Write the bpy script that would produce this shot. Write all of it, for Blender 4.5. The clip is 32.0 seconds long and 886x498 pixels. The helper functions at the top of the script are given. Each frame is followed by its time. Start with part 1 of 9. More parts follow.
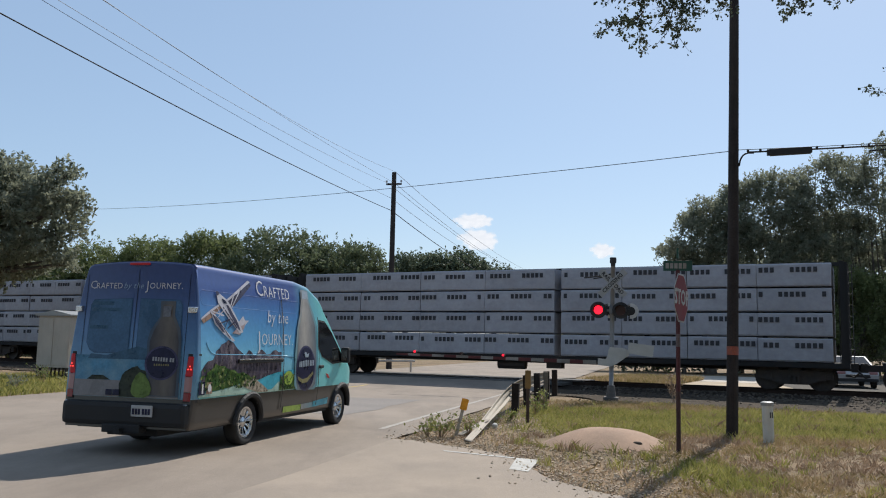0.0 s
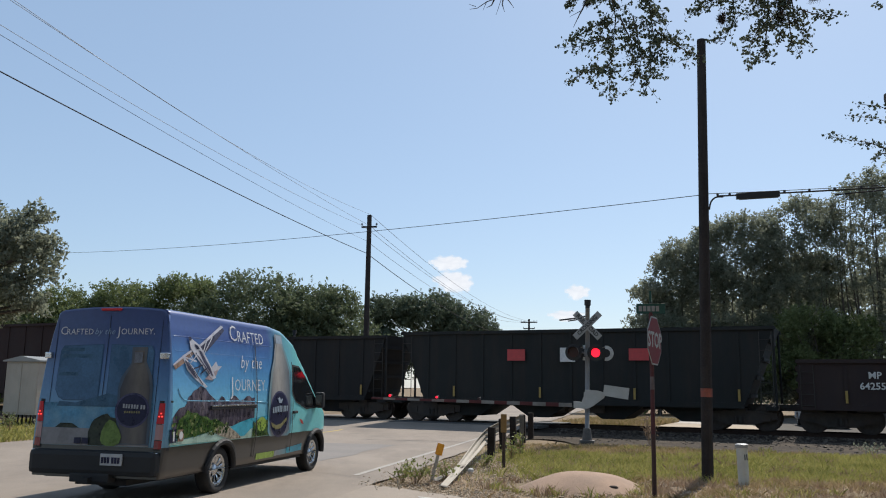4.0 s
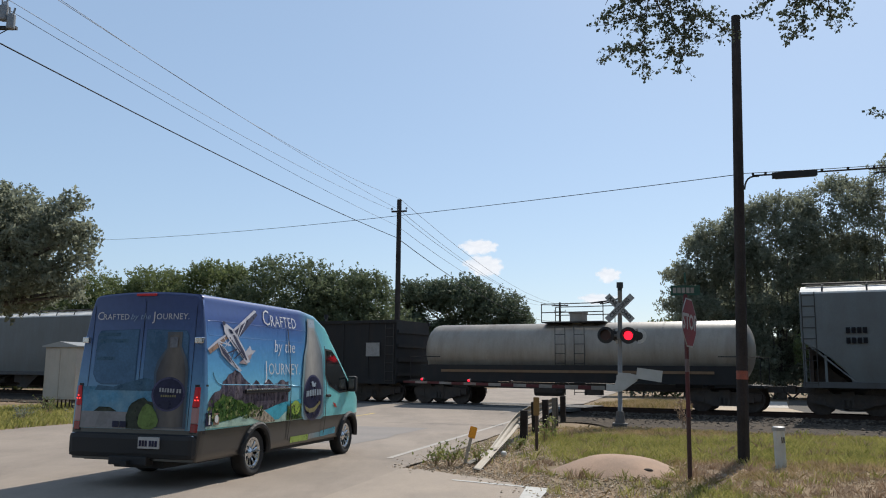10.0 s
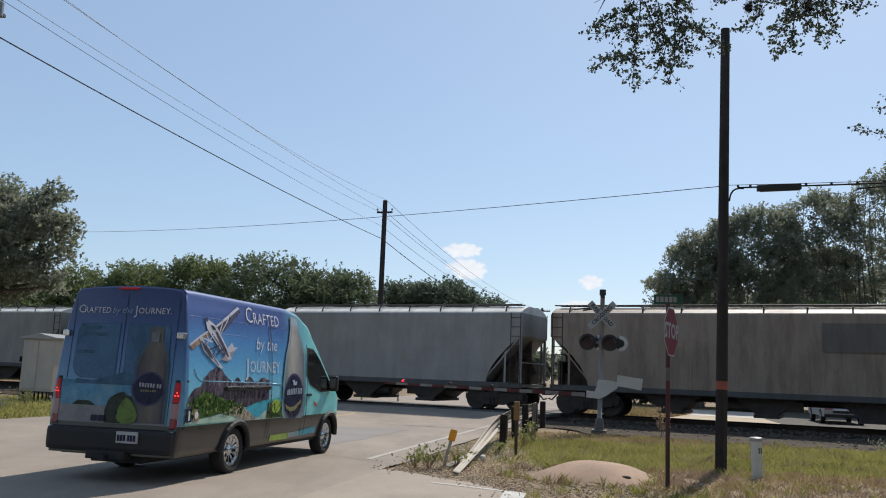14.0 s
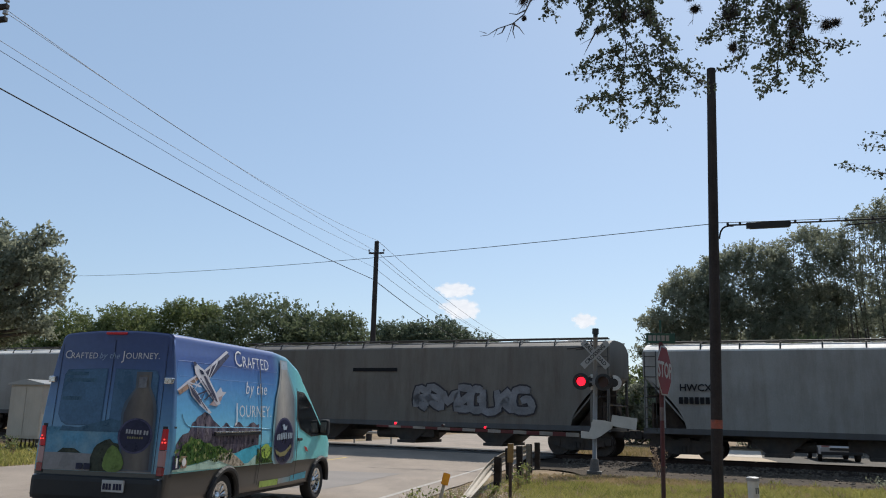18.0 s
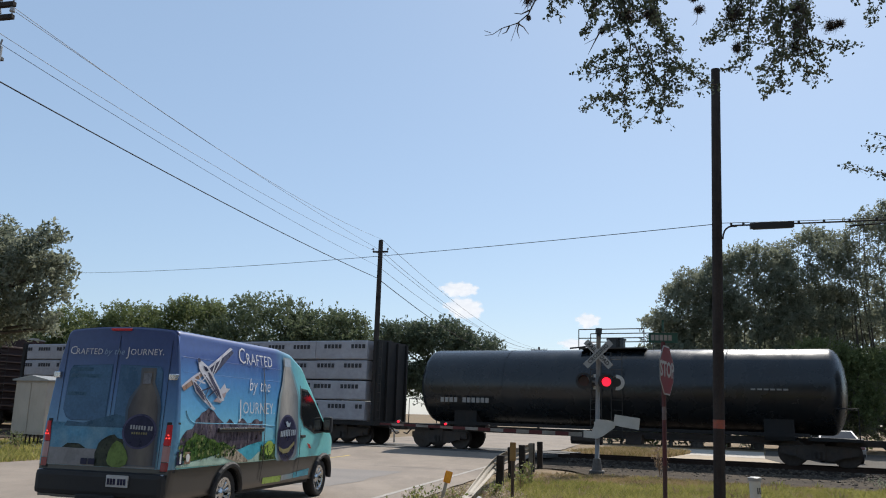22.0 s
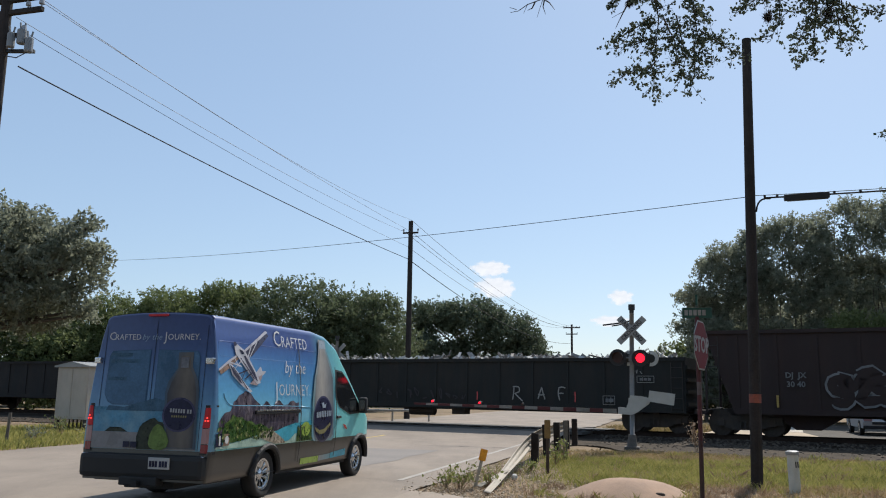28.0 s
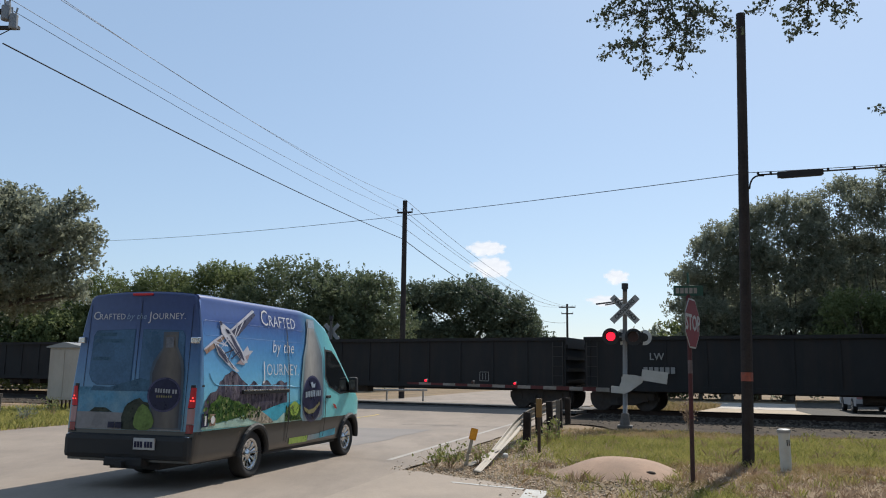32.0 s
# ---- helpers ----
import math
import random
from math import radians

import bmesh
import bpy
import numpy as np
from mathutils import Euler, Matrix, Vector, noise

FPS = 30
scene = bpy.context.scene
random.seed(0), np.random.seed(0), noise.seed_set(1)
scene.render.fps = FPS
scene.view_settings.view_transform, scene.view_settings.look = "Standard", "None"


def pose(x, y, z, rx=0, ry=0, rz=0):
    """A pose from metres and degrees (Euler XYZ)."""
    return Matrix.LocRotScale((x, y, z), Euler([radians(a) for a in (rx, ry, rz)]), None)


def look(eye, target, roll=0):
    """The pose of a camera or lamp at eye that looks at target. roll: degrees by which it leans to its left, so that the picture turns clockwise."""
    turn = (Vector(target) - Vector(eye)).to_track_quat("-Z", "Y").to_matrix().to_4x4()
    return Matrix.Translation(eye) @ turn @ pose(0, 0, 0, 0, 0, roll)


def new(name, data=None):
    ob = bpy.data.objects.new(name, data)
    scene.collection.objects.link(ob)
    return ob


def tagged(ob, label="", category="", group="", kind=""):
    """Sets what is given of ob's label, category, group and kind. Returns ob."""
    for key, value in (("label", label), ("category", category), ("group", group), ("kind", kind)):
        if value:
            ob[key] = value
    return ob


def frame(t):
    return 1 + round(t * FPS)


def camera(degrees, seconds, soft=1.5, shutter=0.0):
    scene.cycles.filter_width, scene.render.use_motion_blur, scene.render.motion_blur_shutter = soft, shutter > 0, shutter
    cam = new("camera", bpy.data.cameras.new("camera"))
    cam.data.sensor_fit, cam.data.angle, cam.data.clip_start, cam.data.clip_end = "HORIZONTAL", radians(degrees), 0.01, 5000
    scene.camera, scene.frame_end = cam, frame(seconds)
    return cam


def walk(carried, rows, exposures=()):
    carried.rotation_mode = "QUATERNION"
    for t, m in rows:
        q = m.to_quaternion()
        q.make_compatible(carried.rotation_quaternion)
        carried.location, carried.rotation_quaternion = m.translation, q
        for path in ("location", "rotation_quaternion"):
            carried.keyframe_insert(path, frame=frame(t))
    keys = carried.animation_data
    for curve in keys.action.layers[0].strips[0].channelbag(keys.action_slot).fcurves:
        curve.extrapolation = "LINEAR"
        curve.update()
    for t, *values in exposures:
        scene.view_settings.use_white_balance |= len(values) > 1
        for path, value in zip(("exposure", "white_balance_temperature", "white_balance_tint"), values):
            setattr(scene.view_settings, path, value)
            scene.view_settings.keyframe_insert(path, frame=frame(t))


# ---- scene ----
cam = camera(55.7, 32.0, 1.05)
PATH = [  # seconds, x, y, z, tilt, roll, yaw
    (0, 0.000, 0.000, 1.580, 96.500, -1.200, 0.000),
    (0.5, 0.008, -0.010, 1.586, 96.573, -0.910, 0.137),
    (1, 0.019, -0.031, 1.586, 97.266, -0.527, -0.122),
    (1.5, 0.021, -0.041, 1.596, 97.911, -0.468, -0.423),
    (2, 0.019, -0.048, 1.588, 98.451, -0.639, -0.678),
    (2.5, 0.020, -0.032, 1.594, 98.859, -0.608, -0.886),
    (3, 0.017, -0.049, 1.594, 99.138, -0.605, -1.156),
    (3.5, 0.015, -0.051, 1.603, 99.470, -0.776, -1.629),
    (5.5, 0.010, -0.018, 1.596, 98.735, -0.989, -1.350),
    (6, 0.018, -0.026, 1.598, 98.560, -1.056, -1.101),
    (6.5, 0.018, -0.036, 1.602, 98.565, -1.020, -1.106),
    (7, 0.004, -0.027, 1.604, 98.610, -0.515, -1.108),
    (7.5, 0.007, -0.038, 1.602, 98.753, -0.157, -0.879),
    (8, -0.002, -0.026, 1.597, 98.533, -0.302, -0.480),
    (8.5, -0.013, -0.007, 1.593, 98.142, -0.743, 0.248),
    (9, -0.018, 0.007, 1.594, 98.226, -1.140, 0.714),
    (9.5, 0.000, 0.014, 1.591, 98.349, -0.763, 0.695),
    (10, -0.010, 0.009, 1.594, 98.295, -0.573, 0.467),
    (10.5, -0.004, -0.011, 1.587, 98.540, -0.508, 0.438),
    (11, -0.011, -0.012, 1.593, 98.275, -0.704, 0.129),
    (11.5, 0.004, 0.026, 1.573, 96.722, -0.661, -0.852),
    (12, -0.012, -0.011, 1.579, 96.397, -1.018, -1.353),
    (12.5, -0.012, -0.009, 1.585, 97.527, -1.422, -1.423),
    (13, -0.021, 0.003, 1.592, 98.206, -1.697, -1.277),
    (13.5, -0.033, 0.000, 1.590, 98.416, -1.868, -1.008),
    (15.5, -0.036, -0.005, 1.603, 98.901, -2.546, -0.755),
    (16, -0.028, -0.006, 1.595, 99.355, -2.433, -0.825),
    (16.5, -0.019, -0.014, 1.598, 99.860, -1.934, -0.892),
    (17, -0.020, -0.004, 1.603, 100.563, -1.370, -0.838),
    (17.5, -0.010, 0.007, 1.599, 101.043, -1.135, -0.970),
    (18, -0.004, 0.044, 1.613, 101.237, -1.410, -1.264),
    (18.5, 0.018, 0.078, 1.613, 100.699, -1.689, -1.743),
    (19, 0.024, 0.017, 1.605, 101.145, -1.098, -1.026),
    (19.5, 0.018, 0.035, 1.611, 101.921, -1.125, -0.099),
    (20, 0.009, 0.040, 1.610, 102.087, -1.489, -0.143),
    (20.5, -0.003, 0.001, 1.601, 102.521, -1.496, -0.360),
    (21, 0.008, -0.016, 1.602, 101.825, -1.310, -1.308),
    (21.5, 0.003, -0.015, 1.599, 101.283, -1.603, -1.660),
    (22, 0.004, 0.001, 1.594, 101.179, -1.780, -1.052),
    (22.5, 0.006, -0.013, 1.591, 100.635, -1.116, -0.480),
    (23, 0.030, -0.016, 1.596, 99.889, -0.305, -0.163),
    (23.5, 0.025, -0.005, 1.591, 99.178, -0.607, -0.273),
    (24, 0.003, 0.018, 1.588, 99.127, -1.361, 0.086),
    (24.5, 0.004, 0.007, 1.585, 99.295, -1.571, 0.602),
    (25, 0.005, -0.008, 1.585, 99.422, -1.346, 0.825),
    (25.5, 0.001, 0.011, 1.588, 99.517, -1.048, 0.908),
    (27.5, -0.008, 0.005, 1.593, 99.954, -1.404, 1.352),
    (28, 0.004, -0.011, 1.591, 99.753, -0.858, 1.227),
    (28.5, 0.019, -0.009, 1.585, 99.135, -0.082, 0.940),
    (29, 0.018, 0.001, 1.583, 98.388, -0.025, 0.836),
    (29.5, 0.036, 0.011, 1.582, 98.081, -0.279, 1.007),
    (30, 0.085, 0.001, 1.598, 98.973, 0.089, 1.540),
    (30.5, 0.161, 0.005, 1.589, 100.242, 1.833, 2.189),
    (31, 0.197, 0.025, 1.577, 99.593, 2.178, 1.935),
    (31.5, 0.153, 0.092, 1.581, 98.876, 0.314, 1.033),
    (32, 0.113, 0.153, 1.584, 98.404, -0.685, 0.989),
]
walk(cam, [(t, pose(x, y, z, tilt, roll, yaw)) for t, x, y, z, tilt, roll, yaw in PATH],
     ((0, 0.0), (10, 0.0), (17, -0.01), (21, 0.02), (25, 0.04), (32, 0.04)))

# ---- light and sky ----
SUN_AZ, SUN_EL = radians(27.8), radians(46)      # to the right of straight ahead, and above the horizon
world = bpy.data.worlds.new("sky_world")
scene.world = world
world.use_nodes = True
wn = world.node_tree.nodes
wl = world.node_tree.links
sky = wn.new("ShaderNodeTexSky")
sky.sky_type = "NISHITA"
sky.sun_disc = False
sky.sun_elevation, sky.sun_rotation = SUN_EL, SUN_AZ
sky.altitude, sky.air_density, sky.dust_density, sky.ozone_density = 150, 1.0, 0.6, 1.1
wn["Background"].inputs["Strength"].default_value = 0.132
veil = wn.new("ShaderNodeMix")                 # thin summer haze over the whole sky
veil.data_type = "RGBA"
veil.inputs[0].default_value = 0.52
veil.inputs[7].default_value = (2.88, 4.06, 5.66, 1)
wl.new(sky.outputs[0], veil.inputs[6])
wl.new(veil.outputs[2], wn["Background"].inputs["Color"])
sun_data = bpy.data.lights.new("sun", "SUN")
sun_data.energy, sun_data.angle, sun_data.color = 4.75, radians(0.53), (1.0, 0.95, 0.87)
sun = new("sun", sun_data)
sun_way = Vector((math.sin(SUN_AZ) * math.cos(SUN_EL), math.cos(SUN_AZ) * math.cos(SUN_EL), math.sin(SUN_EL)))
sun.matrix_world = look(sun_way * 60, (0, 0, 0))


# ---- materials ----
def nodes_of(name):
    m = bpy.data.materials.new(name)
    m.use_nodes = True
    n, l = m.node_tree.nodes, m.node_tree.links
    return m, n, l, n["Principled BSDF"]


def noise_at(n, l, scale, detail=4.0, stretch=(1, 1, 1), rough=0.6):
    co = n.new("ShaderNodeTexCoord")
    mp = n.new("ShaderNodeMapping")
    mp.inputs["Scale"].default_value = stretch
    l.new(co.outputs["Object"], mp.inputs["Vector"])
    t = n.new("ShaderNodeTexNoise")
    t.inputs["Scale"].default_value, t.inputs["Detail"].default_value = scale, detail
    t.inputs["Roughness"].default_value = rough
    l.new(mp.outputs[0], t.inputs["Vector"])
    return t.outputs["Fac"]


def ramp(n, l, fac, stops):
    r = n.new("ShaderNodeValToRGB")
    e = r.color_ramp.elements
    while len(e) < len(stops):
        e.new(0.5)
    for el, (p, c) in zip(e, stops):
        el.position, el.color = p, (*c, 1)
    l.new(fac, r.inputs[0])
    return r.outputs[0]


def blend(n, l, fac, a, b, how="MIX"):
    x = n.new("ShaderNodeMix")
    x.data_type, x.blend_type = "RGBA", how
    for sock, v in ((x.inputs[0], fac), (x.inputs[6], a), (x.inputs[7], b)):
        if isinstance(v, (int, float)):
            sock.default_value = v
        elif isinstance(v, tuple):
            sock.default_value = (*v, 1)
        else:
            l.new(v, sock)
    return x.outputs[2]


def surface(name, color, rough=0.6, metal=0.0, var=0.2, scale=3.0, fine=40.0, bump=0.15, bump_scale=None,
            stain=None, stain_amount=0.5, stain_stretch=(1, 1, 1), stain_scale=1.2, spread=0.0, coat=0.0, gloss=0.5):
    """A painted, worn or natural surface: two scales of variation, a stain colour and fine relief."""
    m, n, l, b = nodes_of(name)
    big = noise_at(n, l, scale)
    lo, hi = tuple(c * (1 - var) for c in color), tuple(min(1, c * (1 + var)) for c in color)
    col = ramp(n, l, big, [(0.3, lo), (0.7, hi)])
    small = noise_at(n, l, fine, 3)
    grain = ramp(n, l, small, [(0.25, (1 - var * 0.8,) * 3), (0.75, (1 + var * 0.5,) * 3)])
    col = blend(n, l, 1.0, col, grain, "MULTIPLY")
    if stain:
        s = noise_at(n, l, stain_scale, 5, stain_stretch, 0.7)
        k = ramp(n, l, s, [(0.45, (0, 0, 0)), (0.75, (stain_amount,) * 3)])
        col = blend(n, l, k, col, stain)
    if spread:
        info = n.new("ShaderNodeObjectInfo")
        k = ramp(n, l, info.outputs["Random"], [(0, (1 - spread,) * 3), (1, (1 + spread,) * 3)])
        col = blend(n, l, 1.0, col, k, "MULTIPLY")
    l.new(col, b.inputs["Base Color"])
    b.inputs["Metallic"].default_value = metal
    b.inputs["Coat Weight"].default_value = coat
    b.inputs["Specular IOR Level"].default_value = gloss
    r = ramp(n, l, big, [(0.2, (max(0.03, rough - 0.12),) * 3), (0.8, (min(1, rough + 0.1),) * 3)])
    l.new(r, b.inputs["Roughness"])
    if bump:
        bp = n.new("ShaderNodeBump")
        bp.inputs["Strength"].default_value, bp.inputs["Distance"].default_value = bump, 0.02
        l.new(noise_at(n, l, bump_scale or fine, 4), bp.inputs["Height"])
        l.new(bp.outputs[0], b.inputs["Normal"])
    return m


def plain(name, color, rough=0.5, metal=0.0):
    m, n, l, b = nodes_of(name)
    b.inputs["Base Color"].default_value = (*color, 1)
    b.inputs["Roughness"].default_value, b.inputs["Metallic"].default_value = rough, metal
    return m


def glowing(name, color, power):
    m, n, l, b = nodes_of(name)
    b.inputs["Base Color"].default_value = (*color, 1)
    b.inputs["Emission Color"].default_value = (*color, 1)
    b.inputs["Emission Strength"].default_value = power
    return m


def island_mix(name, stops, rough=0.6, through_light=0.0, bump=0.0, gloss=0.4):
    """Leaves, stones and blades: a colour for each piece."""
    m, n, l, b = nodes_of(name)
    geo = n.new("ShaderNodeNewGeometry")
    big = noise_at(n, l, 0.5, 2)
    add = n.new("ShaderNodeMath")
    add.operation = "MULTIPLY_ADD"
    l.new(geo.outputs["Random Per Island"], add.inputs[0])
    add.inputs[1].default_value = 0.65
    l.new(big, add.inputs[2])
    half = n.new("ShaderNodeMath")
    half.operation = "MULTIPLY"
    l.new(add.outputs[0], half.inputs[0])
    half.inputs[1].default_value = 0.8
    col = ramp(n, l, half.outputs[0], stops)
    l.new(col, b.inputs["Base Color"])
    b.inputs["Roughness"].default_value = rough
    b.inputs["Specular IOR Level"].default_value = gloss
    if through_light:
        tr = n.new("ShaderNodeBsdfTranslucent")
        mx = n.new("ShaderNodeMixShader")
        l.new(col, tr.inputs["Color"])
        mx.inputs[0].default_value = through_light
        l.new(b.outputs[0], mx.inputs[1])
        l.new(tr.outputs[0], mx.inputs[2])
        l.new(mx.outputs[0], n["Material Output"].inputs["Surface"])
    return m


# ---- mesh helpers ----
def mesh_from(name, bm, material, smooth=False):
    me = bpy.data.meshes.new(name)
    bm.normal_update()
    bm.to_mesh(me)
    bm.free()
    me.materials.append(material)
    if smooth:
        me.polygons.foreach_set("use_smooth", [True] * len(me.polygons))
    return me


def part(name, bm, material, parent=None, label="", smooth=False):
    """One mesh object, under a thing or a part (or on its own)."""
    me = bm if isinstance(bm, bpy.types.Mesh) else mesh_from(name, bm, material, smooth)
    ob = new(name, me)
    if parent:
        ob.parent = parent
    if label:
        ob["label"] = label
    return ob


def thing(name, m, label, category, group="", kind=""):
    ob = new(name)
    ob.empty_display_size = 0.3
    ob.matrix_basis = m
    return tagged(ob, label, category, group, kind)


def box(bm, x0, x1, y0, y1, z0, z1, m=None, bevel=0.0):
    v = [bm.verts.new(p) for p in ((x0, y0, z0), (x1, y0, z0), (x1, y1, z0), (x0, y1, z0),
                                   (x0, y0, z1), (x1, y0, z1), (x1, y1, z1), (x0, y1, z1))]
    fs = [bm.faces.new([v[i] for i in f]) for f in ((0, 3, 2, 1), (4, 5, 6, 7), (0, 1, 5, 4), (1, 2, 6, 5), (2, 3, 7, 6), (3, 0, 4, 7))]
    if bevel:
        es = list({e for f in fs for e in f.edges})
        r = bmesh.ops.bevel(bm, geom=es, offset=bevel, segments=2, affect="EDGES", profile=0.6)
        v = list({w for f in r["faces"] for w in f.verts} | {w for w in v if w.is_valid})
    if m is not None:
        for w in v:
            w.co = m @ w.co
    return v


def tube(bm, pts, radii, n=8, caps=True):
    """A round bar along points, with a radius at each."""
    pts = [Vector(p) for p in pts]
    if isinstance(radii, (int, float)):
        radii = [radii] * len(pts)
    rings = []
    up = Vector((0.13, 0.27, 0.95))
    for i, p in enumerate(pts):
        d = (pts[min(i + 1, len(pts) - 1)] - pts[max(i - 1, 0)]).normalized()
        a = d.cross(up)
        a = a.normalized() if a.length > 1e-3 else d.cross(Vector((1, 0, 0))).normalized()
        b = d.cross(a)
        rings.append([bm.verts.new(p + radii[i] * (math.cos(k * math.tau / n) * a + math.sin(k * math.tau / n) * b)) for k in range(n)])
    for r0, r1 in zip(rings, rings[1:]):
        for k in range(n):
            bm.faces.new((r0[k], r0[(k + 1) % n], r1[(k + 1) % n], r1[k]))
    if caps:
        bm.faces.new(rings[0])
        bm.faces.new(rings[-1][::-1])
    return rings


def prism(bm, outline, y0, y1):
    """An outline in x, z, given depth along y."""
    a = [bm.verts.new((x, y0, z)) for x, z in outline]
    b = [bm.verts.new((x, y1, z)) for x, z in outline]
    bm.faces.new(a)
    bm.faces.new(b[::-1])
    for i in range(len(a)):
        j = (i + 1) % len(a)
        bm.faces.new((a[j], a[i], b[i], b[j]))


def letters(text, size, depth=0.004, align="CENTER", shear=0.0, space=1.0, bold=0.0):
    """A mesh of letters in Blender's own font, in the xy plane."""
    cu = bpy.data.curves.new("letters", "FONT")
    cu.body, cu.size, cu.extrude, cu.align_x, cu.align_y = text, size, depth, align, "CENTER"
    cu.shear, cu.space_character, cu.offset, cu.resolution_u = shear, space, bold, 2
    ob = bpy.data.objects.new("letters", cu)
    scene.collection.objects.link(ob)
    me = bpy.data.meshes.new_from_object(ob.evaluated_get(bpy.context.evaluated_depsgraph_get()))
    bpy.data.objects.remove(ob)
    bpy.data.curves.remove(cu)
    return me


def lettering(name, text, size, material, parent, m, label="", **kw):
    me = letters(text, size, **kw)
    me.materials.clear()
    me.materials.append(material)
    ob = new(name, me)
    ob.parent = parent
    ob.matrix_basis = m
    if label:
        ob["label"] = label
    return ob


def quads_mesh(name, verts, faces, material):
    me = bpy.data.meshes.new(name)
    me.from_pydata(verts, [], faces)
    me.materials.append(material)
    return me


# ---- the plan ----
E_ROAD, R_ROAD = Vector((0.25, 0.968)), Vector((0.968, -0.25))   # along the road, and to its right
TRACK = -26.8                                                    # turn of the track, degrees
U_TRACK = Vector((math.cos(radians(TRACK)), math.sin(radians(TRACK))))
N_TRACK = Vector((-math.sin(radians(TRACK)), math.cos(radians(TRACK))))
P_TRACK, RAIL_TOP = 33.45, 0.22                                  # distance of the track's middle line, height of the rails


def smooth(a, b, v):
    k = min(1, max(0, (v - a) / (b - a)))
    return k * k * (3 - 2 * k)


def across(x, y):
    return x * N_TRACK.x + y * N_TRACK.y


def road_z(x, y):
    p = across(x, y)
    return 0.015 + 0.19 * smooth(26, 32, p) * (1 - smooth(35.5, 43, p))


def on_road(lateral, along):
    v = R_ROAD * lateral + E_ROAD * along
    return v.x, v.y


def on_track(s, p):
    v = U_TRACK * s + N_TRACK * p
    return v.x, v.y


ASPHALT = surface("weathered_asphalt", (0.29, 0.238, 0.192), 0.88, 0, 0.16, 0.35, 45, 0.4, 70, (0.178, 0.146, 0.12), 0.8, (1, 0.3, 1), 0.6, gloss=0.3)
APRON = surface("worn_side_street_asphalt", (0.345, 0.281, 0.222), 0.88, 0, 0.14, 0.4, 45, 0.4, 70, (0.235, 0.197, 0.165), 0.8, (1, 0.6, 1), 0.7, gloss=0.3)
ASPHALT_NEW = surface("patched_asphalt", (0.21, 0.183, 0.162), 0.85, 0, 0.15, 0.6, 70, 0.3, 90)
PALE_ROAD = surface("pale_concrete_road", (0.46, 0.4, 0.33), 0.85, 0, 0.1, 0.4, 50, 0.2)
SOIL = surface("dry_grassy_soil", (0.25, 0.178, 0.114), 0.95, 0, 0.35, 0.5, 30, 0.5, 40, (0.16, 0.14, 0.065), 0.7, (1, 1, 1), 0.35, gloss=0.15)
BALLAST_BED = surface("ballast_bed", (0.04, 0.031, 0.025), 0.95, 0, 0.35, 2, 25, 0.8, 30, gloss=0.1)
BALLAST_STONES = island_mix("ballast_pieces", [(0.2, (0.024, 0.019, 0.015)), (0.5, (0.05, 0.039, 0.03)), (0.85, (0.11, 0.088, 0.067))], 0.95)
STONES = island_mix("crushed_stone", [(0.2, (0.2, 0.14, 0.092)), (0.5, (0.36, 0.27, 0.185)), (0.85, (0.56, 0.45, 0.33))], 0.9)
PAINT_WHITE = surface("worn_road_paint", (0.48, 0.46, 0.42), 0.8, 0, 0.12, 3, 50, 0.2, None, (0.3, 0.29, 0.27), 0.6, (1, 1, 1), 5)
RAIL_STEEL = surface("rail_steel", (0.045, 0.03, 0.024), 0.9, 0.0, 0.3, 4, 40, 0.2, gloss=0.15)
TIE_WOOD = surface("creosoted_tie", (0.07, 0.055, 0.045), 0.9, 0, 0.3, 3, 30, 0.4, None, None, 0, (1, 1, 1), 1, 0.25)


def build_ground():
    # one sheet to the horizon, finer near the crossing
    def axis(lo, hi, a, b, step):
        far = [-3500, -1200, -400, -150]
        return [v for v in far if v < lo] + list(np.arange(a, b + 1e-6, step)) + [-v for v in far[::-1] if -v > hi]
    xs, ys = axis(-60, 70, -60, 70, 1.25), axis(-30, 110, -30, 110, 1.25)
    verts = []
    for y in ys:
        for x in xs:
            near = abs(x) < 60 and -30 < y < 110
            z = -0.02 + (0.03 * noise.noise(Vector((x * 0.35, y * 0.35, 3))) if near else 0)
            verts.append((x, y, min(z, 0.0)))
    w = len(xs)
    faces = [(j * w + i, j * w + i + 1, (j + 1) * w + i + 1, (j + 1) * w + i) for j in range(len(ys) - 1) for i in range(w - 1)]
    ob = new("ground", quads_mesh("ground", verts, faces, SOIL))
    tagged(ob, "dry summer ground with thin grass beside the road", "ground", kind="structure")


def strip(name, lat0, lat1, a0, a1, material, lift, na=80, nl=6, wob=0.0):
    verts, faces = [], []
    for i in range(na + 1):
        a = a0 + (a1 - a0) * i / na
        for j in range(nl + 1):
            k = lat0 + (lat1 - lat0) * j / nl
            if wob and j in (0, nl):
                k += wob * noise.noise(Vector((a * 0.7, j, 7.7)))
            x, y = on_road(k, a)
            verts.append((x, y, road_z(x, y) + lift))
    w = nl + 1
    for i in range(na):
        for j in range(nl):
            faces.append((i * w + j, i * w + j + 1, (i + 1) * w + j + 1, (i + 1) * w + j))
    return quads_mesh(name, verts, faces, material)


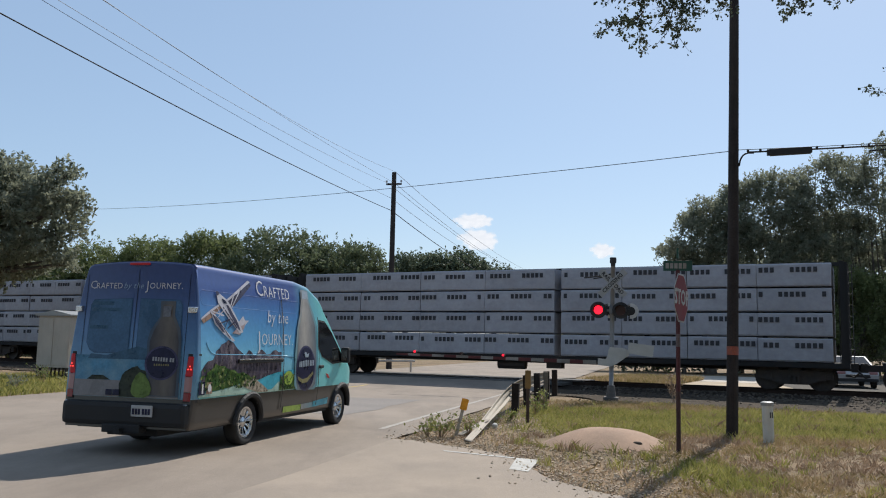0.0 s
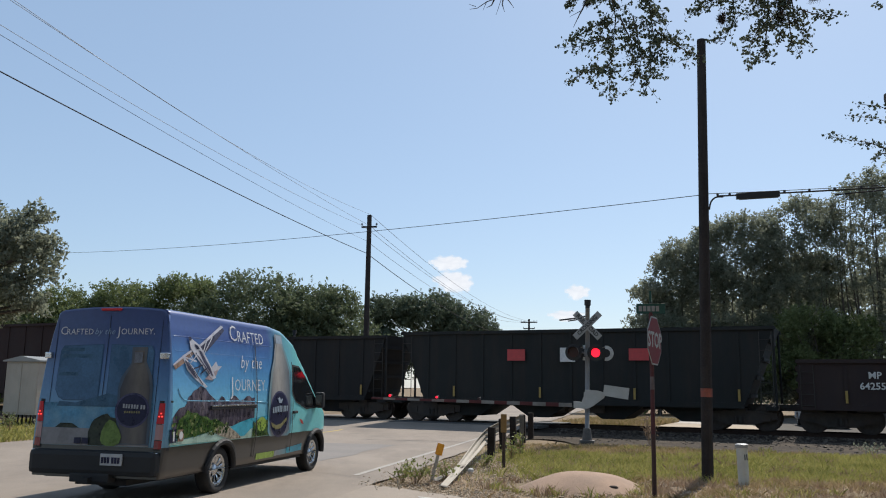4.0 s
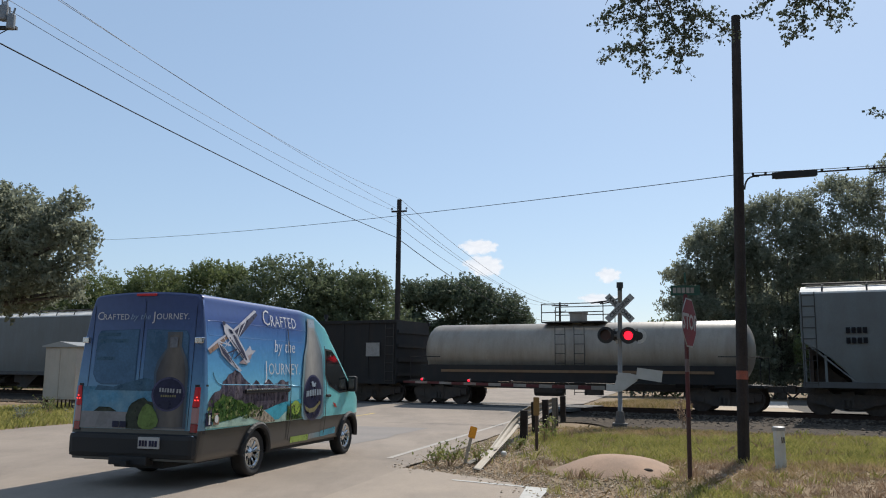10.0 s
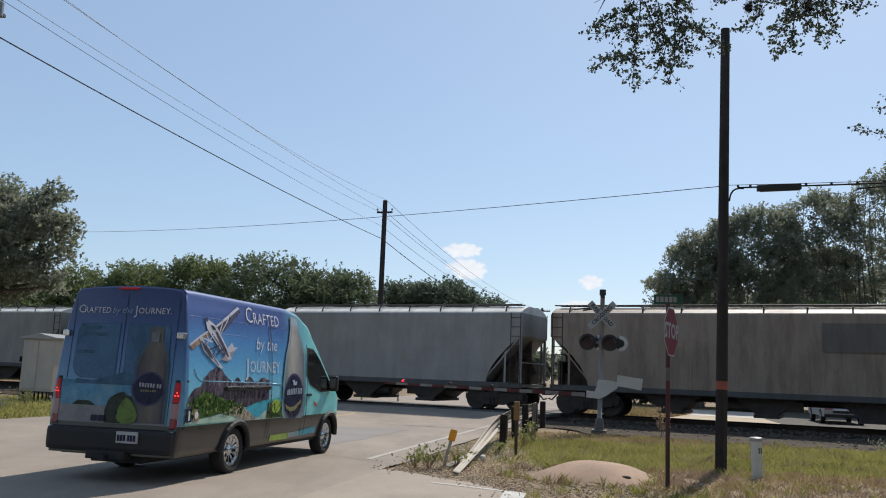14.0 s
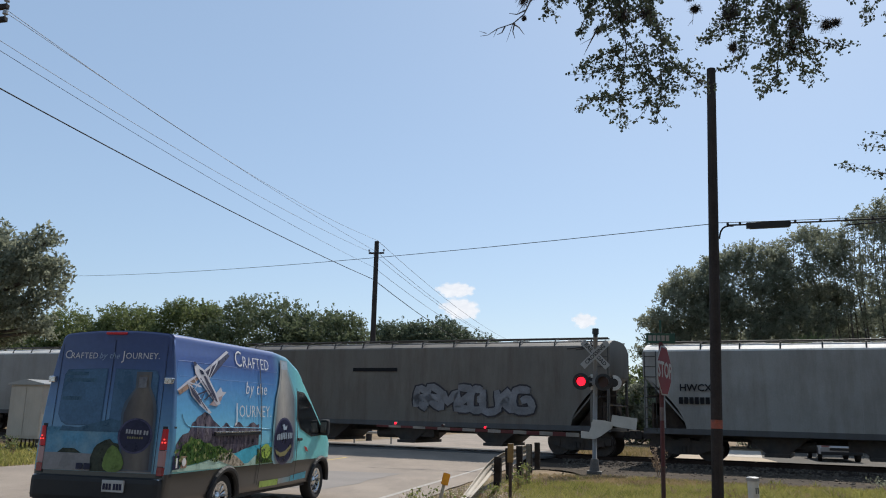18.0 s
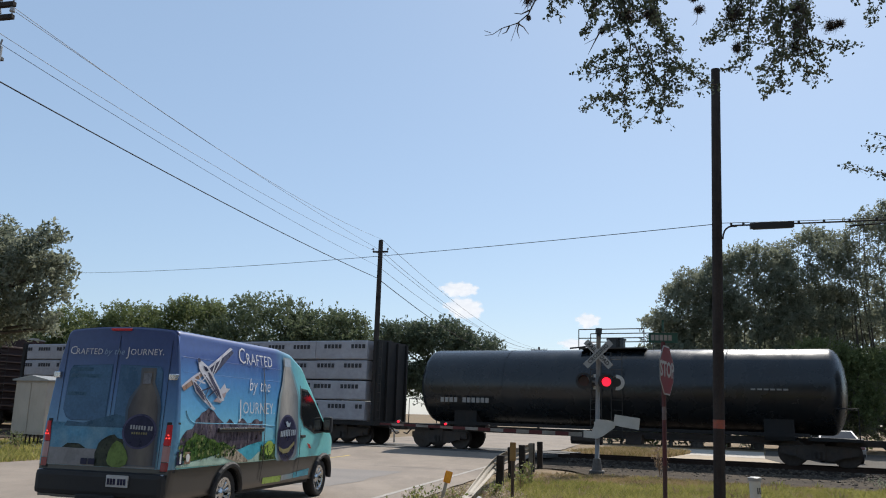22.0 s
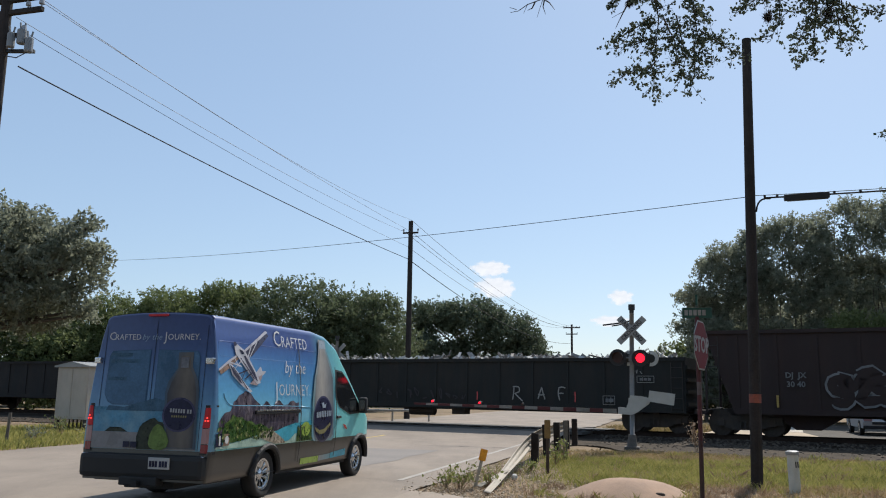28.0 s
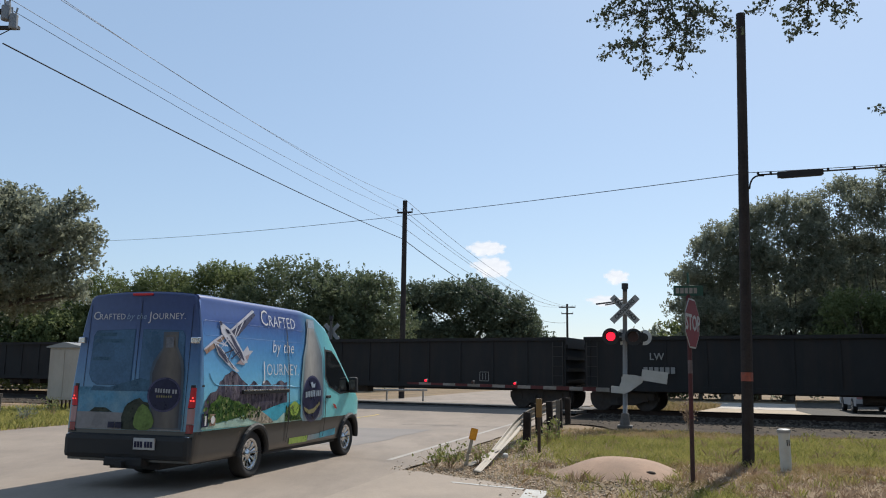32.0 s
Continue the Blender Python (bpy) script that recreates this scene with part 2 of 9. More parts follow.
def build_roads():
    road = new("road", strip("road", -16.4, -4.25, -40, 260, ASPHALT, 0.0, 300, 8, 0.12))
    tagged(road, "sun-bleached grey asphalt road rising to the crossing", "road", kind="structure")
    edge = [(-0.78, 14.25), (-0.3, 13.85), (0.1, 13.35), (0.55, 12.95), (0.95, 12.3), (1.15, 11.2), (1.36, 10.1), (1.62, 9.6), (2.05, 8.95),
            (3.1, 8.1), (5.2, 7.2), (9, 6.4), (40, 3.5), (40, -30)]
    back = [on_road(-5.6, a) for a in (-29, -15, 0, 8, 12.0)]
    bm = bmesh.new()
    pts = []
    for (x, y), (x1, y1) in zip(edge, edge[1:] + edge[-1:]):
        pts.append((x, y))
        if math.hypot(x1 - x, y1 - y) < 6:
            for k in (0.33, 0.66):
                px, py = x + (x1 - x) * k, y + (y1 - y) * k
                pts.append((px + 0.05 * noise.noise(Vector((px * 3, py * 3, 1))), py + 0.05 * noise.noise(Vector((px * 3, py * 3, 5)))))
    bm.faces.new([bm.verts.new((x, y, 0.014)) for x, y in pts + back][::-1])
    bmesh.ops.triangulate(bm, faces=bm.faces[:])
    bmesh.ops.recalc_face_normals(bm, faces=bm.faces[:])
    apron = part("side_road", bm, APRON)
    tagged(apron, "worn pale asphalt of the side street's mouth", "road", kind="structure")
    line = new("edge_line", strip("edge_line", -5.05, -4.93, 14.9, 28.8, surface("faded_edge_paint", (0.39, 0.35, 0.305), 0.85, 0, 0.12, 3, 50, 0.2, None, (0.27, 0.24, 0.21), 0.6, (1, 1, 1), 4), 0.006, 40, 1))
    tagged(line, "thin worn white edge line on the asphalt", "road marking", kind="structure")
    centre = new("centre_line", strip("centre_line", -10.7, -10.58, 19, 30, surface("worn_yellow_paint", (0.5, 0.36, 0.1), 0.8, 0, 0.2, 3, 40, 0.2), 0.006, 40, 1))
    tagged(centre, "faded yellow centre line on the asphalt", "road marking", kind="structure")
    patch = new("asphalt_patch", strip("asphalt_patch", -9.9, -6.6, 17.5, 23.0, ASPHALT_NEW, 0.004, 12, 4, 0.2))
    tagged(patch, "darker worn patch of asphalt in the lane", "road", kind="structure")
    bm = bmesh.new()
    bm.faces.new([bm.verts.new((x, y, 0.019)) for x, y in ((0.88, 10.98), (1.1, 10.76), (1.37, 11.87), (1.07, 12.07))])
    bm.faces.new([bm.verts.new((x, y, 0.019)) for x, y in ((0.02, 12.75), (0.06, 12.62), (1.02, 12.0), (1.05, 12.1))])
    tagged(part("stop_bar", bm, PAINT_WHITE), "chipped white stop bar painted on asphalt", "road marking", kind="structure")
    # pale road along the far side of the track
    bm = bmesh.new()
    bm.faces.new([bm.verts.new((*on_track(s, p), 0.012)) for s, p in ((-8.5, 44), (-4.0, 44), (-5.0, 54), (-11.5, 54))])
    tagged(part("far_road", bm, PALE_ROAD), "pale concrete road beyond the railway track", "road", kind="structure")
    bm = bmesh.new()
    near = [(-8 + 0.3 * k, 37.0 + 0.5 * noise.noise(Vector((k * 0.3, 0, 0)))) for k in range(19)]
    bm.faces.new([bm.verts.new((*on_track(s, p), 0.006)) for s, p in near + [(-3.0, 40), (-4.0, 44.05), (-8.4, 44.05)]])
    tagged(part("sandy_shoulder", bm, surface("pale_sand", (0.42, 0.33, 0.23), 0.95, 0, 0.15, 0.8, 40, 0.4)), "pale sandy shoulder beyond the track", "ground", kind="structure")


def build_track():
    bm = bmesh.new()
    prof = [(-3.1, -0.03), (-1.75, 0.07), (1.75, 0.07), (3.1, -0.03)]
    rows = [[bm.verts.new((*on_track(s, P_TRACK + p), z + 0.02 * noise.noise(Vector((s, p, 0))))) for p, z in prof] for s in np.arange(-140, 60.1, 1.0)]
    for a, b in zip(rows, rows[1:]):
        for i in range(3):
            bm.faces.new((a[i], b[i], b[i + 1], a[i + 1]))
    bed = part("ballast", bm, BALLAST_BED)
    tagged(bed, "dark grey crushed-stone ballast under the rails", "ballast", kind="structure")
    # dark cinders and dirt between the grass and the ballast
    for name, s0, s1 in (("cinder_verge", -10.6, 40.0), ("cinder_verge", -60.0, -24.5)):
        bm = bmesh.new()
        n = 90
        rows = []
        for k in range(n + 1):
            s = s0 + (s1 - s0) * k / n
            edge = 24.3 + 0.9 * noise.noise(Vector((s * 0.45, 1, 0))) + 0.5 * noise.noise(Vector((s * 1.7, 5, 0))) + (2.2 * smooth(-6.5, -9.0, s) if s0 > -20 else 1.5)
            rows.append([bm.verts.new((*on_track(s, p), 0.004 + 0.02 * noise.noise(Vector((s * 0.8, p * 0.8, 3))) + 0.012)) for p in (edge, edge * 0.65 + 30.45 * 0.35, edge * 0.3 + 30.45 * 0.7, 30.45)])
        for a, b in zip(rows, rows[1:]):
            for i in range(3):
                bm.faces.new((a[i], b[i], b[i + 1], a[i + 1]))
        tagged(part(name, bm, surface("cinder_dirt", (0.058, 0.045, 0.034), 0.95, 0, 0.4, 0.9, 30, 0.7, 25, (0.15, 0.115, 0.08), 0.6, (1, 1, 1), 0.8, gloss=0.1)), "dark cinder and dirt verge beside the track", "ground", kind="structure")
    # dark sheet that paints the oaks' shade onto the ground beyond the track
    bm = bmesh.new()
    far = [(-5.2 + 1.4 * k, 58 + 0.8 * noise.noise(Vector((k * 0.5, 8, 0)))) for k in range(47)]
    bm.faces.new([bm.verts.new((*on_track(s, p), 0.009)) for s, p in [(-2.7, 36.5), (60.4, 36.5)] + far[::-1] + [(-4.05, 44), (-3.05, 40)]])
    tagged(part("leaf_litter", bm, surface("leaf_litter", (0.06, 0.05, 0.038), 0.95, 0, 0.4, 1.2, 30, 0.7, 25, (0.13, 0.1, 0.07), 0.5)), "ground beyond the track coloured dark for the shade of the oaks", "ground", kind="structure")
    for side in (-1, 1):
        bm = bmesh.new()
        for w, z0, z1 in ((0.07, 0.07, 0.09), (0.012, 0.09, 0.18), (0.036, 0.18, RAIL_TOP)):
            m = Matrix.Translation((N_TRACK.x * (P_TRACK + side * 0.75), N_TRACK.y * (P_TRACK + side * 0.75), 0)) @ pose(0, 0, 0, 0, 0, TRACK)
            box(bm, -700, 700, -w, w, z0, z1, m)
        tagged(part("rail", bm, RAIL_STEEL), "rusty steel rail with a worn running face", "rail", "rails of the track", "structure")
    bm = bmesh.new()
    box(bm, -0.11, 0.11, -1.3, 1.3, -0.08, 0.085)
    me = mesh_from("tie", bm, TIE_WOOD)
    for i in range(-95, 60):
        s = i * 0.53
        x, y = on_track(s, P_TRACK)
        if -17.0 < Vector((x, y)).dot(R_ROAD) < -3.6:
            continue
        ob = part("tie", me, TIE_WOOD, bed)
        ob.matrix_basis = pose(x, y, 0, 0, 0, TRACK + random.uniform(-1, 1))
    # deck of the crossing between and beside the rails
    bm = bmesh.new()
    m = pose(*on_track(0, P_TRACK), 0, 0, 0, TRACK)
    for p0, p1 in ((-2.2, -0.86), (-0.66, 0.66), (0.86, 2.2)):
        k = -25.0
        while k < -11.6:
            box(bm, k, k + 1.78, p0, p1, 0.1, 0.213, m, 0.01)
            k += 1.8
    tagged(part("crossing_deck", bm, surface("crossing_deck_rubber", (0.09, 0.085, 0.08), 0.85, 0, 0.2, 2, 40, 0.3)), "dark crossing panels between the rails", "crossing deck", kind="structure")


build_ground()
build_roads()
build_track()

# ---- the train ----
BOGIE = surface("bogie_steel", (0.06, 0.053, 0.048), 0.75, 0.3, 0.3, 5, 40, 0.2, None, (0.09, 0.05, 0.03), 0.5)
WHEEL_STEEL = surface("wheel_steel", (0.06, 0.05, 0.045), 0.55, 0.6, 0.3, 6, 40, 0.1)
END_GRIME = surface("rusty_end_grime", (0.075, 0.057, 0.046), 0.85, 0, 0.35, 3, 30, 0.2, None, (0.045, 0.028, 0.02), 0.7, gloss=0.2)
RUNG = plain("grab_iron", (0.05, 0.045, 0.04), 0.6, 0.4)
MARK_WHITE = surface("stencil_white", (0.62, 0.62, 0.6), 0.7, 0, 0.1, 8, 60, 0)
MARK_FADED = surface("faded_stencil", (0.3, 0.295, 0.28), 0.7, 0, 0.3, 3, 60, 0, None, (0.1, 0.08, 0.07), 0.7, (1, 1, 1), 3)
MARK_BLACK = surface("stencil_black", (0.014, 0.014, 0.016), 0.8, 0, 0.1, 8, 60, 0, gloss=0.1)
WRAP_INK = surface("worn_wrap_print", (0.05, 0.05, 0.056), 0.7, 0, 0.3, 9, 60, 0, gloss=0.2)
MARK_YELLOW = surface("reflector_yellow", (0.36, 0.24, 0.06), 0.5, 0, 0.1, 8, 60, 0)
MARK_RED = surface("sticker_red", (0.5, 0.06, 0.06), 0.6, 0, 0.1, 8, 60, 0)
TAG_PALE = surface("spray_paint_pale", (0.17, 0.175, 0.18), 0.7, 0, 0.25, 2, 30, 0)
TAG_RED = surface("spray_paint_red", (0.13, 0.018, 0.028), 0.7, 0, 0.3, 2, 30, 0)
TAG_DARK = surface("spray_paint_dark", (0.03, 0.025, 0.03), 0.7, 0, 0.3, 2, 30, 0)
TAG_FAINT = surface("worn_spray_dark", (0.085, 0.088, 0.088), 0.7, 0, 0.3, 2, 30, 0)
TAG_TEAL = surface("spray_paint_teal", (0.045, 0.13, 0.14), 0.7, 0, 0.3, 2, 30, 0)


def steel_paint(name, color, rough=0.55, rust=(0.1, 0.045, 0.025), amount=0.5):
    return surface(name, color, rough, 0, 0.13, 0.8, 25, 0.06, 12, rust, amount, (2.2, 1, 0.35), 0.9)


PAINT = {
    "tan_box": steel_paint("faded_tan_paint", (0.18, 0.108, 0.054), 0.65),
    "door_dark": steel_paint("dark_green_door_paint", (0.012, 0.018, 0.018), 0.7),
    "maroon": steel_paint("faded_maroon_paint", (0.031, 0.019, 0.018), 0.85, (0.06, 0.032, 0.022), 0.3),
    "brown": steel_paint("dark_brown_paint", (0.038, 0.0205, 0.019), 0.85, (0.06, 0.03, 0.02), 0.3),
    "red_brown": steel_paint("red_brown_paint", (0.036, 0.0175, 0.0165), 0.85, (0.06, 0.03, 0.022), 0.3),
    "rust": steel_paint("rusted_orange_brown_paint", (0.05, 0.025, 0.017), 0.8),
    "black": steel_paint("dull_black_paint", (0.014, 0.0138, 0.0142), 0.85, (0.05, 0.03, 0.02), 0.3),
    "green_black": steel_paint("green_black_paint", (0.0135, 0.0155, 0.0148), 0.85, (0.05, 0.03, 0.02), 0.3),
    "grey": steel_paint("light_grey_paint", (0.265, 0.258, 0.245), 0.5, (0.13, 0.1, 0.08), 0.4),
    "sill": steel_paint("grimy_sill_paint", (0.075, 0.076, 0.078), 0.7, (0.05, 0.035, 0.025), 0.5),
    # pale roof colour with the sun on the roofs painted in; also the white rag
    "chalk": steel_paint("chalky_roof_paint", (0.62, 0.6, 0.56), 0.7, (0.25, 0.2, 0.15), 0.5),
    "slate": steel_paint("slate_grey_paint", (0.13, 0.145, 0.147), 0.5, (0.09, 0.08, 0.07), 0.4),
    "warm_grey": steel_paint("warm_grey_paint", (0.25, 0.245, 0.23), 0.55, (0.11, 0.085, 0.065), 0.5),
    "dirty_grey": steel_paint("dirty_grey_paint", (0.13, 0.117, 0.1), 0.6, (0.07, 0.045, 0.03), 0.7),
    "tan_hopper": steel_paint("dusty_tan_paint", (0.27, 0.21, 0.16), 0.6, (0.08, 0.04, 0.025), 0.7),
    "cream": steel_paint("cream_tank_paint", (0.3, 0.26, 0.21), 0.45, (0.12, 0.075, 0.05), 0.5),
    "tank_black": surface("glossy_black_tank_paint", (0.014, 0.017, 0.02), 0.28, 0, 0.2, 1.2, 20, 0.03, 8, (0.04, 0.035, 0.03), 0.4, (1, 1, 0.4), 1.0),
    "wrap": surface("white_lumber_wrap", (0.33, 0.33, 0.36), 0.5, 0, 0.1, 1.5, 6, 0.9, 2.5, (0.22, 0.22, 0.25), 0.4, (1, 1, 2), 2.0, 0.06),
    "scrap": island_mix("scrap_pieces", [(0.2, (0.06, 0.045, 0.035)), (0.6, (0.3, 0.28, 0.26)), (0.9, (0.6, 0.6, 0.58))], 0.6),
}

SHARED = {}


def shared(key, build, material, is_smooth=False):
    if key not in SHARED:
        bm = bmesh.new()
        build(bm)
        SHARED[key] = mesh_from(key, bm, material, is_smooth)
    return SHARED[key]


def bogie(car, x):
    def frame_mesh(bm):
        for y in (-1.0, 1.0):
            prism(bm, [(-1.25, 0.42), (-1.25, 0.66), (-0.45, 0.72), (0.45, 0.72), (1.25, 0.66), (1.25, 0.42), (0.95, 0.4), (0.45, 0.22), (-0.45, 0.22), (-0.95, 0.4)], y - 0.07, y + 0.07)
            for k in (-0.87, 0.87):
                box(bm, k - 0.14, k + 0.14, y - 0.11, y + 0.11, 0.36, 0.6)
            for k in (-0.16, 0.0, 0.16):
                tube(bm, [(k, y * 1.08, 0.28), (k, y * 1.08, 0.52)], 0.06, 6)
        box(bm, -0.2, 0.2, -1.1, 1.1, 0.5, 0.8)

    def wheel_mesh(bm):
        tube(bm, [(0, -0.07, 0), (0, 0.05, 0)], 0.455, 20)
        tube(bm, [(0, 0.04, 0), (0, 0.075, 0)], 0.49, 20)
        tube(bm, [(0, -0.17, 0), (0, 0.1, 0)], 0.12, 8)
    b = part("bogie", shared("bogie", frame_mesh, BOGIE), BOGIE, car)
    b.location = (x, 0, 0)
    for k in (-0.87, 0.87):
        for y in (-0.76, 0.76):
            w = part("wheel", shared("wheel", wheel_mesh, WHEEL_STEEL), WHEEL_STEEL, b)
            w.matrix_basis = pose(k, y, 0.46, 0, 0, 0 if y < 0 else 180)


def running_gear(car, length, inset=1.9):
    for k in (-1, 1):
        bogie(car, k * (length / 2 - inset))

        def coupler_mesh(bm):
            box(bm, -0.45, 0.3, -0.09, 0.09, 0.72, 0.95)
            box(bm, 0.2, 0.45, -0.16, 0.14, 0.68, 1.0, None, 0.03)
            tube(bm, [(0.1, -0.3, 0.75), (0.35, -0.32, 0.5), (0.5, -0.3, 0.55)], 0.035, 6)
        c = part("coupler", shared("coupler", coupler_mesh, BOGIE), BOGIE, car)
        c.matrix_basis = pose(k * length / 2, 0, 0, 0, 0, 0 if k > 0 else 180)
    bm = bmesh.new()
    box(bm, -length / 2, length / 2, -0.25, 0.25, 0.72, 0.95)
    tube(bm, [(-1.6, -0.8, 0.62), (-0.4, -0.8, 0.62)], 0.2, 10)
    box(bm, 0.6, 1.2, -1.1, -0.6, 0.5, 0.85)
    tube(bm, [(-length / 2 + 2, -0.6, 0.75), (length / 2 - 2, -0.6, 0.7)], 0.03, 6)
    part("underframe", bm, BOGIE, car)


def ladder(car, x, y, z0, z1, width=0.42, along_x=True, name="ladder"):
    def build(bm):
        k = z0
        while k < z1:
            if along_x:
                tube(bm, [(-width / 2, 0, k), (width / 2, 0, k)], 0.014, 5)
            else:
                tube(bm, [(0, -width / 2, k), (0, width / 2, k)], 0.014, 5)
            k += 0.38
        for e in (-width / 2, width / 2):
            tube(bm, [(e, 0.0, z0 - 0.1), (e, 0.0, z1)] if along_x else [(0, e, z0 - 0.1), (0, e, z1)], 0.016, 5)
    ob = part(name, shared(f"ladder {z0:.1f} {z1:.1f} {along_x}", build, RUNG), RUNG, car)
    ob.location = (x, y, 0)


def mark(car, text, x, z, size=0.32, material=None, label="stencilled reporting mark"):
    lettering("lettering", text, size, material or MARK_WHITE, car, pose(x, -1.6, z, 90, 0, 0), label, bold=0.006)


def panel(car, name, x0, x1, z0, z1, material, y=-1.595, label=""):
    bm = bmesh.new()
    box(bm, x0, x1, y - 0.006, y + 0.02, z0, z1)
    return part(name, bm, material, car, label)


def bars(car, x, z, n, material, w=0.16, h=0.2):
    """Stencilled figures that cannot be read."""
    bm = bmesh.new()
    for i in range(n):
        box(bm, x + i * w * 1.35, x + i * w * 1.35 + w, -1.602, -1.58, z - h / 2, z + h / 2)
    tagged(part("stencil", bm, material, car), kind="stuff")


GLYPHS = (((0, 0), (0, 2), (1, 1), (2, 2), (2, 0)), ((0, 0), (1, 2), (2, 0), (0.4, 0.8), (1.7, 0.8)), ((2, 2), (0.2, 1.8), (0, 0.3), (2, 0), (1.8, 1), (1, 1)),
          ((2, 2), (0, 1.6), (0.3, 1), (2, 0.8), (1.7, 0), (0, 0.1)), ((0, 2), (0.2, 0), (2, 0.1), (1.9, 2)), ((0, 0), (0.1, 2), (1.9, 1.7), (1.7, 1), (0.1, 0.9), (2, 0)), ((0, 2), (2, 1.9), (0, 0.1), (2, 0)))


def stroke(bm, pts, width, y):
    """A flat sprayed line with mitred, tapering ends."""
    n = len(pts)
    left, right = [], []
    for i, (x, z) in enumerate(pts):
        x0, z0 = pts[max(0, i - 1)]
        x1, z1 = pts[min(n - 1, i + 1)]
        d = math.hypot(x1 - x0, z1 - z0) or 1
        w = width * (0.7 if i in (0, n - 1) else 1)
        ax, az = -(z1 - z0) / d * w / 2, (x1 - x0) / d * w / 2
        left.append(bm.verts.new((x + ax, y, z + az)))
        right.append(bm.verts.new((x - ax, y, z - az)))
    for i in range(n - 1):
        bm.faces.new((left[i], left[i + 1], right[i + 1], right[i]))


def curl(pts, steps=4):
    """A smooth line through the points."""
    out = []
    for i in range(len(pts) - 1):
        p = [pts[max(0, i - 1)], pts[i], pts[i + 1], pts[min(len(pts) - 1, i + 2)]]
        for k in range(steps):
            t = k / steps
            out.append(tuple(0.5 * (2 * p[1][c] + (p[2][c] - p[0][c]) * t + (2 * p[0][c] - 5 * p[1][c] + 4 * p[2][c] - p[3][c]) * t * t + (3 * p[1][c] - p[0][c] - 3 * p[2][c] + p[3][c]) * t ** 3) for c in (0, 1)))
    return out + [tuple(pts[-1])]


def spray(car, x0, x1, z0, z1, material, seed, outline=None, dense=1.0):
    """Sprayed tag: thick interlocking letter shapes, too wild to read."""
    rnd = random.Random(seed)
    fill, edge = bmesh.new(), bmesh.new()
    x, h = x0, z1 - z0
    i = 0
    while x < x1 - 0.1:
        w = h * rnd.uniform(0.55, 0.8)
        up = h * rnd.uniform(-0.06, 0.06)
        pts = [(x + w * (0.12 + 0.38 * u + rnd.uniform(-0.08, 0.08)), z0 + up + h * (0.14 + 0.36 * v + rnd.uniform(-0.06, 0.06))) for u, v in GLYPHS[rnd.randrange(7)]]
        pts = curl(pts, 3)
        stroke(edge, pts, h * 0.4, -1.588 - 0.0005 * (i % 4))
        stroke(fill, pts, h * 0.27, -1.5925 - 0.0005 * (i % 4))
        x += w * 0.6 / dense
        i += 1
    tagged(part("graffiti", fill, material, car, "sprayed graffiti fill"), kind="stuff")
    tagged(part("graffiti", edge, outline or TAG_DARK, car, "sprayed graffiti outline"), kind="stuff")


def scrawl(car, x0, x1, z0, z1, material, seed, thick=0.035):
    rnd = random.Random(seed)
    bm = bmesh.new()
    x = x0
    h = z1 - z0
    while x < x1:
        w = h * rnd.uniform(0.45, 0.8)
        n = rnd.randint(3, 5)
        pts = [(x + w * rnd.uniform(0.0, 0.9), z0 + h * rnd.uniform(0.0, 1.0)) for k in range(n)]
        stroke(bm, curl(pts, 4), thick * rnd.uniform(0.8, 1.4), -1.594)
        x += w * rnd.uniform(1.0, 1.7)
    tagged(part("graffiti", bm, material, car, "thin sprayed scrawl"), kind="stuff")


def loops(car, x0, x1, z0, z1, n, material, thick=0.05):
    """A sprayed flourish of running loops."""
    bm = bmesh.new()
    rnd = random.Random(n + int(x0 * 10))
    h, step = z1 - z0, (x1 - x0) / n
    for i in range(n):
        cx, cz, q, turn = x0 + step * (i + 0.5), (z0 + z1) / 2 + h * rnd.uniform(-0.1, 0.1), rnd.uniform(0.6, 1.1), rnd.uniform(0, 6)
        pts = [(cx + step * 0.5 * q * math.cos(turn + k * 0.6) * (1 - 0.05 * k), cz + h * 0.5 * q * math.sin(turn + k * 0.6) * (1 - 0.04 * k)) for k in range(rnd.randint(7, 12))]
        stroke(bm, curl(pts, 2), thick * rnd.uniform(0.6, 1.1), -1.594 - 0.0004 * i)
    tagged(part("graffiti", bm, material, car, "sprayed loops"), kind="stuff")


def outlined_plate(car, x0, x1, z0, z1):
    """A stencilled data box: an outline with two strokes in it."""
    bm = bmesh.new()
    w = (x1 - x0) / 3
    for pts in ([(x0, z0), (x1, z0)], [(x1, z0), (x1, z1)], [(x1, z1), (x0, z1)], [(x0, z1), (x0, z0)], [(x0 + w, z0 + 0.05), (x0 + w, z1 - 0.05)], [(x1 - w, z0 + 0.05), (x1 - w, z1 - 0.05)]):
        stroke(bm, pts, 0.03, -1.594)
    part("data_plate", bm, MARK_FADED, car, "pale outlined data plate")


def side_posts(car, xs, z0, z1, material, w=0.1, d=0.07, y=1.5):
    def build(bm):
        box(bm, -w / 2, w / 2, -d, 0, z0, z1)
    me = shared(f"post {z0:.2f} {z1:.2f} {w} {d} {material.name}", build, material)
    for x in xs:
        ob = part("side_post", me, material, car)
        ob.location = (x, -y, 0)
    bm = bmesh.new()
    for x in xs:
        box(bm, x - w / 2, x + w / 2, y, y + d, z0, z1)
    tagged(part("far_side_post", bm, material, car), kind="stuff")


def spread_x(length, step, margin=0.15):
    n = max(2, round((length - 2 * margin) / step))
    return [-length / 2 + margin + (length - 2 * margin) * i / n for i in range(n + 1)]


